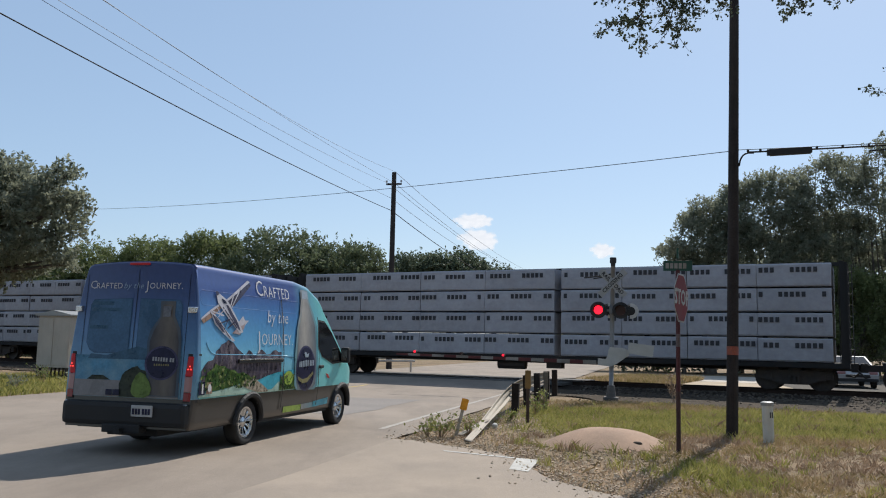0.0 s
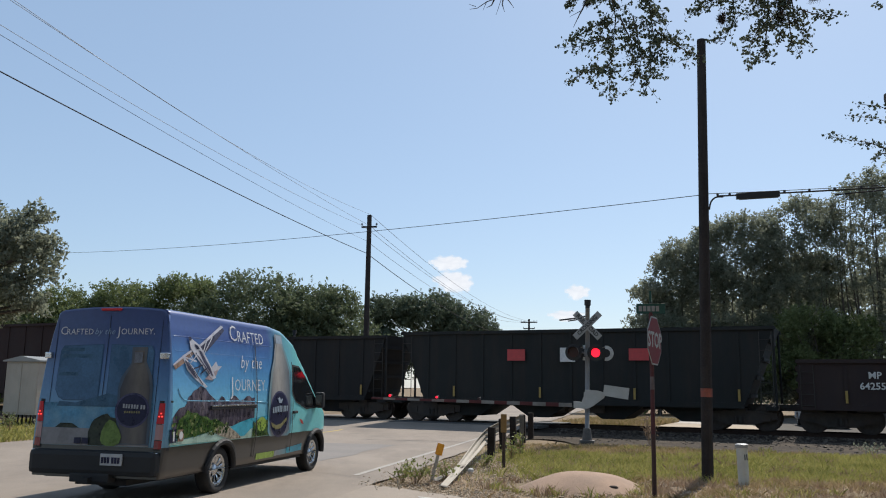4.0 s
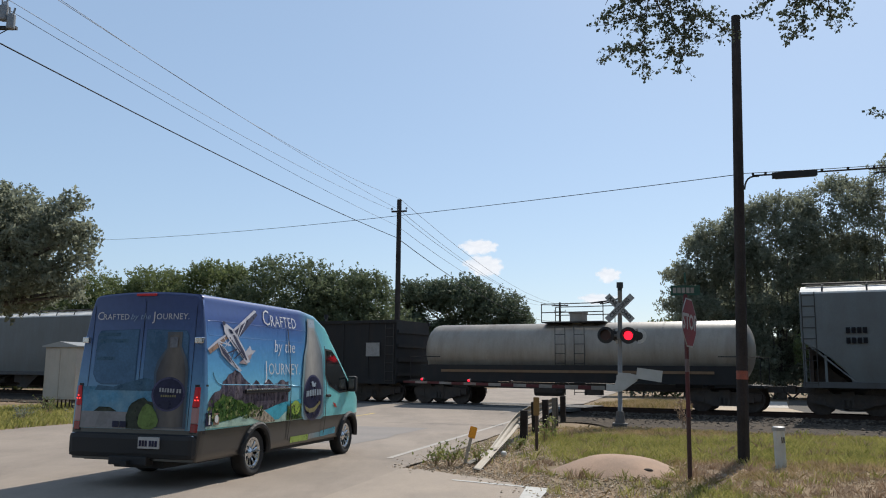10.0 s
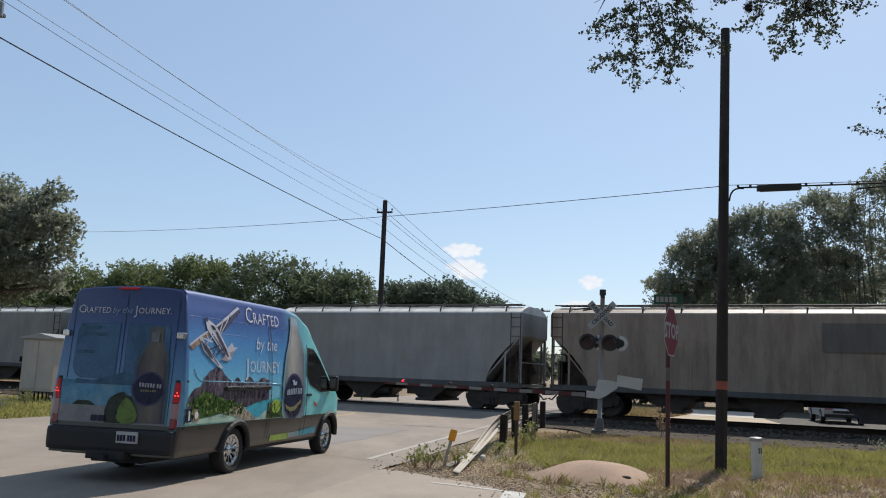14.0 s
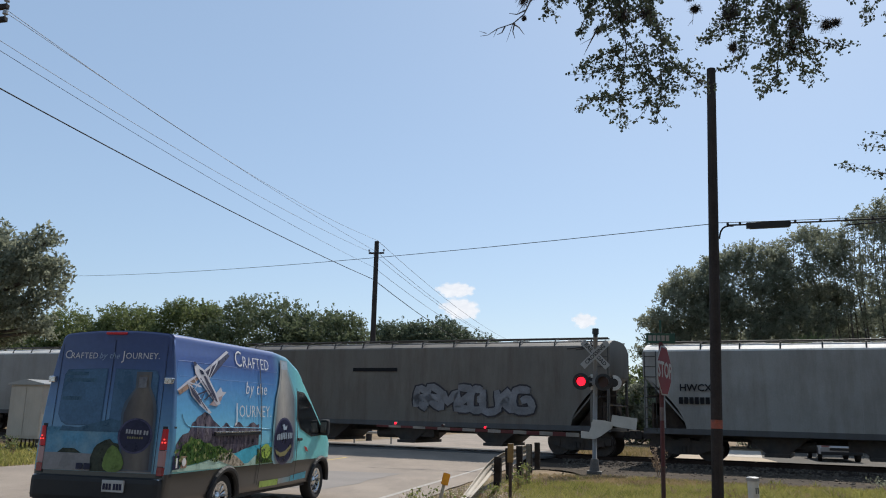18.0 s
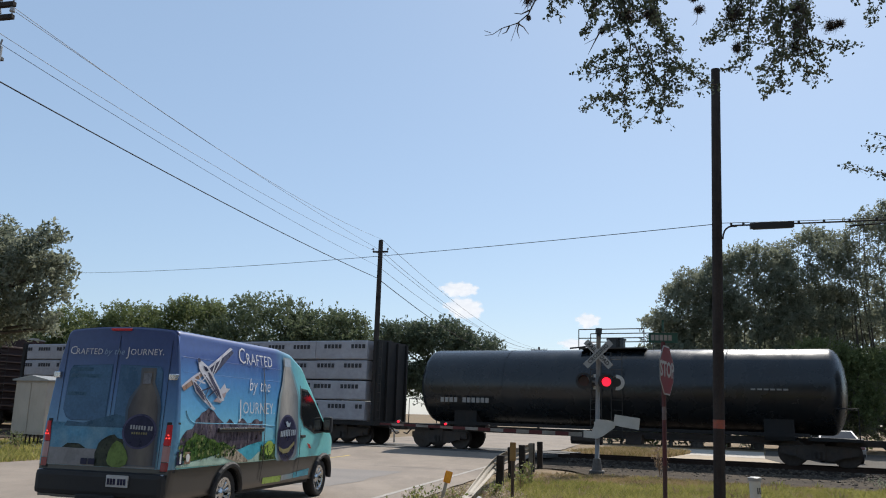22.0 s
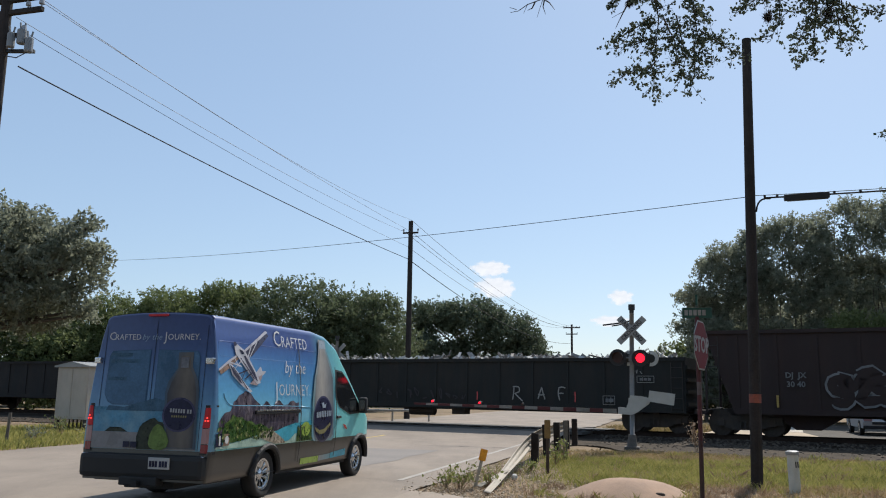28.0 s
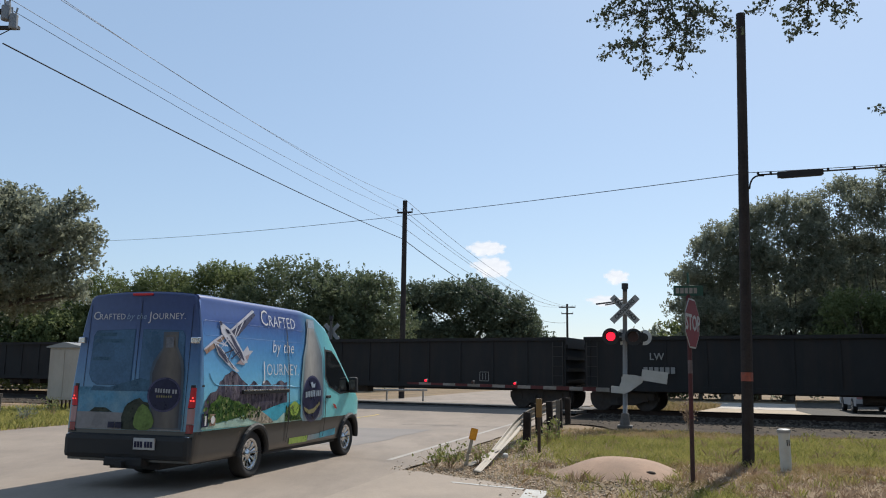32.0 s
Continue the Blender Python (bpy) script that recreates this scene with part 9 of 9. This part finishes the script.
        for _ in range(count):
            d = Vector((rnd.gauss(0, 1), rnd.gauss(0, 1), rnd.gauss(0, 1))).normalized() * rnd.random() ** 0.4
            e = Vector((cx + d.x * rx, cy + d.y * ry, cz + d.z * rz)) - o
            start = e + Vector((rnd.uniform(-0.2, 0.2), rnd.uniform(-0.2, 0.2), rnd.uniform(0.0, 0.25)))
            tube(bm, [start, e], [0.005, 0.002], 3, False)
            for _ in range(22):
                leaves.append(start.lerp(e, rnd.random()) + Vector((rnd.gauss(0, 0.03), rnd.gauss(0, 0.03), rnd.gauss(0, 0.03))))
    for a, b in (((6.3, 10.2, 4.6), (5.2, 10.2, 4.86)), ((6.3, 10.2, 4.95), (5.5, 10.2, 5.15)), ((6.2, 10.2, 5.15), (5.63, 10.2, 5.3)), ((6.0, 10.2, 4.66), (5.72, 10.15, 4.5)), ((6.0, 10.2, 4.68), (5.6, 10.25, 4.78))):
        a, b = Vector(a) - o, Vector(b) - o
        mid = a.lerp(b, 0.5) + Vector((0, 0, 0.05))
        tube(bm, [a, mid, b], [0.009, 0.006, 0.003], 4, False)
        for k in range(int((b - a).length * 95)):
            q = rnd.random() ** 0.8
            p = a.lerp(mid, q * 2) if q < 0.5 else mid.lerp(b, q * 2 - 1)
            leaves.append(p + Vector((rnd.gauss(0, 0.03), rnd.gauss(0, 0.05), rnd.gauss(0, 0.038))))
    # bare twigs
    for stem in (((1.5, 7.35), (1.22, 6.92), (1.14, 6.74), (1.0, 6.61), (0.8, 6.53), (0.68, 6.44), (0.58, 6.42)), ((1.0, 6.61), (0.92, 6.35)), ((1.0, 6.61), (1.08, 6.56), (1.15, 6.46)), ((0.8, 6.53), (0.75, 6.41)), ((0.66, 6.46), (0.57, 6.49)), ((1.16, 6.8), (1.05, 6.74), (0.95, 6.75)), ((0.9, 6.57), (0.86, 6.48), (0.8, 6.45)), ((1.02, 6.62), (1.0, 6.5), (1.03, 6.4)),
                 ((2.07, 6.52), (2.0, 6.38), (1.92, 6.21)), ((2.04, 6.45), (1.87, 6.35)), ((3.36, 6.88), (3.34, 6.68)), ((3.35, 6.75), (3.28, 6.66))):
        tube(bm, [Vector((x, 10.1, z)) - o for x, z in stem], [0.012 - 0.009 * k / (len(stem) - 1) if len(stem) > 2 else 0.005 - 0.003 * k for k in range(len(stem))], 5)
    tagged(part("twig", bm, BARK, t), kind="stuff")
    part("hanging_leaves", leaf_mesh("hanging_leaves", np.array([tuple(p) for p in leaves]), 0.0245, rng, LEAF_NEAR, 0.72), None, t, "small leathery leaves on hanging twigs")
    # dark stringy moss: loose tufts, some grown together along a branch
    for x, z, r, tall in ((4.66, 6.95, 0.13, 1.3), (4.64, 6.66, 0.12, 1.5), (4.6, 6.4, 0.1, 1.5), (3.8, 6.83, 0.12, 1.0), (3.84, 6.35, 0.075, 1.2), (3.36, 6.87, 0.08, 0.8), (5.08, 6.71, 0.11, 0.9), (5.2, 6.75, 0.08, 0.8), (2.39, 6.75, 0.15, 0.8), (2.73, 6.78, 0.13, 0.7), (2.1, 6.53, 0.06, 1.0), (2.05, 7.0, 0.1, 0.9), (1.13, 7.0, 0.12, 1.5), (1.2, 7.2, 0.12, 1.0), (1.14, 6.66, 0.035, 1.0), (3.3, 7.05, 0.07, 1.2), (2.55, 7.1, 0.14, 0.8)):
        bm = bmesh.new()
        c = Vector((x, 10.05, z)) - o
        for _ in range(420):
            d = Vector((rnd.gauss(0, 1), rnd.gauss(0, 1), rnd.gauss(0, 1) * tall)).normalized()
            d.z *= tall
            a = d.orthogonal().normalized() * 0.0075
            root = c + Vector((rnd.gauss(0, 0.3), rnd.gauss(0, 0.3), rnd.gauss(0, 0.3) * tall)) * r
            bm.faces.new([bm.verts.new(root - a), bm.verts.new(root + a), bm.verts.new(root + d * r * rnd.uniform(0.5, 1.0))])
        part("moss_ball", bm, MOSS, t, "brown ball of moss on a twig")
    rest = crown_points([(0, 0, 9, 6, 5, 3), (-4, 2, 9.5, 4, 4, 2), (4, -2, 8, 5, 5, 3), (-3, -5, 9, 5, 5, 3), (-7, -6, 10, 5, 5, 2.5)], 15000, rng)
    part("crown", leaf_mesh("crown", rest, 0.18, rng, LEAF_OAK), None, t, "broad crown of small leaves")


overhanging_oak()


# ---- grass, weeds and stones ----
GRASS = island_mix("grass_blades", [(0.22, (0.135, 0.12, 0.043)), (0.45, (0.24, 0.2, 0.08)), (0.65, (0.35, 0.265, 0.13)), (0.88, (0.44, 0.33, 0.2))], 0.8, 0.4)
GRASS_GREEN = island_mix("green_grass_blades", [(0.25, (0.125, 0.142, 0.034)), (0.5, (0.25, 0.255, 0.068)), (0.85, (0.41, 0.375, 0.13))], 0.8, 0.45)
STRAW = island_mix("dead_straw", [(0.25, (0.17, 0.11, 0.072)), (0.5, (0.32, 0.22, 0.15)), (0.85, (0.46, 0.34, 0.23))], 0.9, 0.2)


def pavement_edge(y):
    pts = ((6.4, 9.0), (7.2, 5.2), (8.1, 3.1), (8.95, 2.05), (9.6, 1.62), (10.1, 1.36), (11.2, 1.18), (12.3, 0.97), (12.95, 0.57), (13.5, 0.05), (14.25, -0.7), (40.0, 5.95))
    for (y0, x0), (y1, x1) in zip(pts, pts[1:]):
        if y <= y1:
            return x0 + (x1 - x0) * (y - y0) / (y1 - y0)
    return 6.0


def blades(name, pts, heights, rng, material, width=0.012, lean=0.5):
    n = len(pts)
    ang = rng.uniform(0, math.tau, n)
    side = np.stack([np.cos(ang), np.sin(ang), np.zeros(n)], 1) * width * rng.uniform(0.6, 1.5, (n, 1))
    tip = np.stack([rng.normal(0, lean, n), rng.normal(0, lean, n), np.ones(n)], 1) * heights[:, None]
    mid = tip * np.array([0.35, 0.35, 0.6])
    v = np.stack([pts - side, pts + side, pts + mid + side * 0.7, pts + tip, pts + mid - side * 0.7], 1).reshape(-1, 3)
    me = bpy.data.meshes.new(name)
    me.from_pydata(v.tolist(), [], np.arange(5 * n).reshape(-1, 5).tolist())
    me.materials.append(material)
    ob = new(name, me)
    return ob


def scatter_grass():
    rng = np.random.default_rng(3)
    green, dry, straw = [], [], []
    n = 330000
    xs, ys = rng.uniform(-1, 22, n), 6.5 + 18.5 * rng.random(n) ** 1.1
    for x, y in zip(xs, ys):
        if x < pavement_edge(y) + 0.12 or across(x, y) > 24.7 + 0.9 * noise.noise(Vector(((x * U_TRACK.x + y * U_TRACK.y) * 0.45, 1, 0))) or (x - 2.55) ** 2 + (y - 14.3) ** 2 < 0.85:
            continue
        if x > 0.72 * y + 2.5:
            continue
        k = noise.noise(Vector((x * 0.35, y * 0.35, 0)))
        k2 = noise.noise(Vector((x * 1.3, y * 1.3, 9)))
        k3 = noise.noise(Vector((x * 4.0, y * 4.0, 4)))
        strip_ = smooth(15.2, 16.8, y) * (1 - smooth(20.5, 23.0, y))
        corner = smooth(3.7, 2.1, x - 0.15 * (y - 10)) if y < 15.6 else smooth(2.6, 1.7, x)
        if rng.random() < corner * 0.92 or k3 + 0.6 * k2 < -0.27 - 0.25 * strip_:
            continue
        bare = max(0, 1 - math.hypot((x - 5.5) / 1.9, (y - 12.2) / 1.1)) + max(0, 1 - math.hypot((x - 4.9) / 0.9, (y - 14.9) / 0.8)) + max(0, 1 - math.hypot((x - 9.0) / 2.4, (y - 13.4) / 0.9))
        fresh = max(0, 1 - math.hypot((x - 3.7) / 1.2, (y - 10.8) / 1.9)) + 0.8 * max(0, 1 - math.hypot((x - 8.0) / 2.6, (y - 11.0) / 0.9))
        g = 0.82 * strip_ + 0.4 * k + 0.35 * k2 + 0.2 * k3 - 0.1 - 1.5 * bare + 0.9 * fresh
        if g < -0.1 and rng.random() < 0.5:
            continue
        if g > 0.2:
            green.append((x, y, -0.03))
        elif g < -0.22:
            straw.append((x, y, -0.03))
        else:
            dry.append((x, y, -0.03))
    for name, pts, mat, h0, h1, lean, label in (("green_grass", green, GRASS_GREEN, 0.05, 0.15, 0.5, "bright green tufts of summer grass"), ("dry_grass", dry, GRASS, 0.05, 0.13, 0.65, "half-dry yellowing grass"), ("dead_grass", straw, STRAW, 0.04, 0.1, 0.8, "flattened brown dead grass")):
        p = np.array(pts)
        ob = blades(name, p, rng.uniform(h0, h1, len(p)), rng, mat, 0.006, lean)
        tagged(ob, label, "grass", kind="stuff")
    # taller tufts in clumps
    for name, mat, count, label in (("green_tuft", GRASS_GREEN, 240, "taller tufts of green grass"), ("straw_tuft", STRAW, 240, "dry straw tufts in the grass")):
        pts, hs = [], []
        while len(pts) < count * 26:
            x, y = rng.uniform(0.3, 15), 8.2 + 15.5 * rng.random() ** 1.2
            d = x - pavement_edge(y)
            ring = abs(math.hypot(x - 2.6, (y - 14.3) * 1.05) - 1.25) < 0.22
            if d < 0.25 or across(x, y) > 25.2 or x > 0.72 * y + 2 or math.hypot(x - 2.6, y - 14.3) < 1.05:
                continue
            if not ring and (noise.noise(Vector((x * 0.8, y * 0.8, 20 if name[0] == "g" else 31))) < 0.02 or rng.random() > 0.5 * smooth(0.2, 2.5, d) + 0.12):
                continue
            size = rng.uniform(0.5, 1.2)
            for _ in range(26):
                pts.append((x + rng.normal(0, 0.06) * size, y + rng.normal(0, 0.06) * size, -0.03))
                hs.append(rng.uniform(0.08, 0.2) * size)
        tagged(blades(name, np.array(pts), np.array(hs), rng, mat, 0.006, 0.45), label, "grass", kind="stuff")
    # dead stalks lying on the bare dirt
    pts = []
    while len(pts) < 2600:
        x, y = rng.uniform(-0.5, 7.5), rng.uniform(8.5, 22)
        if x - pavement_edge(y) > 0.1 and math.hypot(x - 2.6, y - 14.3) > 1.1 and across(x, y) < 26:
            pts.append((x, y, 0.012))
    tagged(blades("dead_stalk", np.array(pts), rng.uniform(0.02, 0.05, len(pts)), rng, STRAW, 0.004, 3.2), "dead stalks strewn over the bare dirt", "litter", kind="stuff")
    # far verge on the left
    n = 16000
    a, l = rng.uniform(16, 34, n), rng.uniform(-25, -16.7, n)
    p = np.array([(*on_road(u, v), -0.03) for u, v in zip(l, a)])
    p = p[(p[:, 0] * N_TRACK.x + p[:, 1] * N_TRACK.y) < 28]
    tagged(blades("verge_grass", p, rng.uniform(0.08, 0.24, len(p)), rng, GRASS_GREEN, 0.02, 0.4), "rough green grass on the far verge", "grass", kind="stuff")
    n = 9000
    s, q = rng.uniform(-11.8, -7.8, n), rng.uniform(37.2, 46, n)
    p = np.array([(*on_track(u, v), -0.03) for u, v in zip(s, q)])
    p = p[p[:, 0] * R_ROAD.x + p[:, 1] * R_ROAD.y > -3.5]
    tagged(blades("trackside_grass", p, rng.uniform(0.1, 0.35, len(p)), rng, GRASS, 0.025, 0.4), "dull green grass beyond the track", "grass", kind="stuff")
    # tall weeds
    rnd = random.Random(5)
    for x, y, h, w, k, mat in ((0.0, 14.6, 0.4, 0.3, 150, LEAF_WEED), (-0.25, 14.9, 0.3, 0.25, 80, LEAF_WEED), (0.5, 15.2, 0.3, 0.25, 70, LEAF_WEED), (2.45, 20.6, 0.5, 0.2, 130, LEAF_WEED), (2.2, 19.8, 0.4, 0.3, 120, LEAF_WEED), (6.9, 25.3, 0.8, 0.3, 160, STRAW), (1.4, 17.9, 0.2, 0.25, 70, LEAF_WEED), (12.0, 22.5, 0.3, 0.5, 120, LEAF_OAK),
                               (-12.6, 25.0, 0.5, 0.5, 200, LEAF_OAK), (-13.4, 28.5, 0.6, 0.5, 200, LEAF_BRIGHT), (-11.9, 27.5, 0.5, 0.4, 160, LEAF_OAK)):
        w_ = thing("weed", pose(x, y, 0), "leafy roadside weed with thin stems", "weed", "roadside weeds")
        bm = bmesh.new()
        tips = []
        for _ in range(12):
            e = Vector((rnd.gauss(0, w * 0.5), rnd.gauss(0, w * 0.5), h * rnd.uniform(0.5, 1.1)))
            tube(bm, [(0, 0, -0.05), e * 0.5, e], [0.006, 0.005, 0.003], 4)
            tips.append(e)
        tagged(part("stem", bm, STRAW, w_), kind="stuff")
        pts = np.array([tuple(tips[rnd.randrange(12)] * rnd.uniform(0.4, 1.05) + Vector((rnd.gauss(0, 0.05), rnd.gauss(0, 0.05), rnd.gauss(0, 0.03)))) for _ in range(k)])
        part("foliage", leaf_mesh("weed_leaves", pts, 0.04, rng, mat), None, w_)


def scatter_stones():
    rng = np.random.default_rng(9)
    bm = bmesh.new()
    bmesh.ops.create_icosphere(bm, subdivisions=1, radius=1)
    base = np.array([tuple(v.co) for v in bm.verts])
    tris = np.array([[v.index for v in f.verts] for f in bm.faces])
    bm.free()

    def stones(name, pts, size, label, mat=STONES):
        vs, fs = [], []
        for i, p in enumerate(pts):
            s = size * rng.uniform(0.5, 1.5) * rng.uniform(0.6, 1.2, 3) * np.array([1, 1, 0.7])
            j = base * (1 + 0.25 * rng.normal(size=(12, 1)))
            a = rng.uniform(0, math.tau)
            c, q = math.cos(a), math.sin(a)
            j = j * s
            vs.append(np.stack([j[:, 0] * c - j[:, 1] * q, j[:, 0] * q + j[:, 1] * c, j[:, 2]], 1) + p)
            fs.append(tris + 12 * i)
        ob = new(name, quads_mesh(name, np.concatenate(vs).tolist(), np.concatenate(fs).tolist(), mat))
        tagged(ob, label, "gravel", kind="stuff")
    pts = []
    while len(pts) < 7600:
        x, y = rng.uniform(-0.6, 4.6), rng.uniform(9.0, 20.5)
        d = x - pavement_edge(y)
        if 0.02 < d and (rng.random() < math.exp(-d * 0.65)) and (x - 2.55) ** 2 + (y - 14.3) ** 2 > 1.0:
            pts.append((x, y, 0.0))
    k = 0
    while k < 220:
        x, y = rng.uniform(-1.2, 6), rng.uniform(6.6, 17)
        d = pavement_edge(y) - x
        if 0 < d < 1.6 and rng.random() < math.exp(-d * 4.5):
            pts.append((x, y, 0.018))
            k += 1
    stones("gravel", pts, 0.0155, "loose pale gravel along the pavement corner")
    pts = []
    while len(pts) < 6500:
        s, p = rng.uniform(-40, 12), rng.uniform(24.8, 32.6)
        x, y = on_track(s, p)
        lat = x * R_ROAD.x + y * R_ROAD.y
        if -17.2 < lat < -3.0:
            continue
        if p < 29.5 and rng.random() > 0.3 * smooth(24.6, 29.5, p):
            continue
        z = 0.07 if p > 31.7 else 0.012 + 0.06 * smooth(30.3, 31.7, p)
        pts.append((x, y, z))
    stones("ballast_stones", pts, 0.045, "crushed ballast stones beside the rails", BALLAST_STONES)


scatter_grass()
scatter_stones()


# ---- clouds far off ----
def cloud_vapour():
    """Thin white vapour, its sunlight and shading emitted as colour, that thins out towards a ragged rim."""
    m, n, l, b = nodes_of("cloud_vapour")
    co = n.new("ShaderNodeTexCoord")
    far = n.new("ShaderNodeVectorMath")
    far.operation = "LENGTH"
    l.new(co.outputs["Object"], far.inputs[0])
    puffs = noise_at(n, l, 2.6, 5, (1, 1, 0.8), 0.55)
    mix = n.new("ShaderNodeMath")
    mix.operation = "MULTIPLY_ADD"
    l.new(puffs, mix.inputs[0])
    mix.inputs[1].default_value = -1.1
    l.new(far.outputs["Value"], mix.inputs[2])
    fade = ramp(n, l, mix.outputs[0], [(0.0, (0.95,) * 3), (0.14, (0.85,) * 3), (0.24, (0.45,) * 3), (0.4, (0, 0, 0))])
    shade = ramp(n, l, noise_at(n, l, 1.7, 4), [(0.3, (0.72, 0.76, 0.83)), (0.7, (0.86, 0.88, 0.92))])
    glow = n.new("ShaderNodeEmission")
    l.new(shade, glow.inputs["Color"])
    glow.inputs["Strength"].default_value = 1.1
    clear = n.new("ShaderNodeBsdfTransparent")
    mx = n.new("ShaderNodeMixShader")
    l.new(fade, mx.inputs[0])
    l.new(clear.outputs[0], mx.inputs[1])
    l.new(glow.outputs[0], mx.inputs[2])
    l.new(mx.outputs[0], n["Material Output"].inputs["Surface"])
    return m


def build_clouds():
    mat = cloud_vapour()
    for k, (x, z, w, h, turn) in enumerate(CLOUDS):
        bm = bmesh.new()
        rings = [[bm.verts.new((r / 6 * math.cos(a / 32 * math.tau), 0.1 * (r / 6) ** 2, r / 6 * math.sin(a / 32 * math.tau))) for a in range(32)] for r in range(1, 7)]
        bm.faces.new(rings[0])
        for a, b in zip(rings, rings[1:]):
            for i in range(32):
                bm.faces.new((a[i], a[i - 1], b[i - 1], b[i]))
        ob = part("cloud", bm, mat, smooth=True)
        ob.matrix_world = pose(x, 1000 + 9 * k, z, 0, turn, 0) @ Matrix.Diagonal((w, 8, h, 1))
        tagged(ob, "small soft white fair-weather cloud low in the sky", "cloud", "clouds", "structure")


CLOUDS = ((38, 129, 25, 14.5, 0), (48, 128, 17, 14, 20), (29, 153, 21, 10.5, 0), (42, 155, 18, 10.5, 4), (196, 122, 17, 11, 0), (184, 93, 26, 8, 0))
build_clouds()


# ---- what moves ----
def motions():
    # the train runs to the right, gathering a little speed
    for car, mid in CARS:
        rows = []
        for t in (0.0, 4.0, 8.0, 12.0, 16.0, 20.0, 22.0, 23.0, 24.0, 24.15, 24.3, 24.5, 25.0, 26.0, 28.0, 30.0, 32.0):
            s = mid + 20.25 * t + 0.015 * t * t - smooth(24.0, 24.5, t)
            rows.append((t, pose(*on_track(s, P_TRACK), RAIL_TOP, 0, 0, TRACK)))
        walk(car, rows)
    # the crossing lamps flash in turn: an added dark disc covers each glowing lens while it is off
    beat, origin, tick = 0.5973, 6.25, 1.0 / FPS
    lamps = [(sh, x, z, f * 0.236, f * 0.19, side) for sh, x, z, f, side in FLASHERS] + [(cap, x, 1.2, -0.236, -0.16, side) for cap, x, side in ARM_CAPS]
    for sh, x, z, shut, clear, side in lamps:
        rows = [(0.0, clear if side == 0 else shut)]
        for k in range(-10, 44):
            t = round((origin + k * beat) * FPS) * tick
            if (k % 2 == 0) == (side == 1):
                rows += [(t, shut), (t + tick, clear)]
            else:
                rows += [(t - tick, clear), (t, shut)]
        rows.append((32.0, rows[-1][1]))
        walk(sh, [(t, pose(x, y, z)) for t, y in rows])


motions()
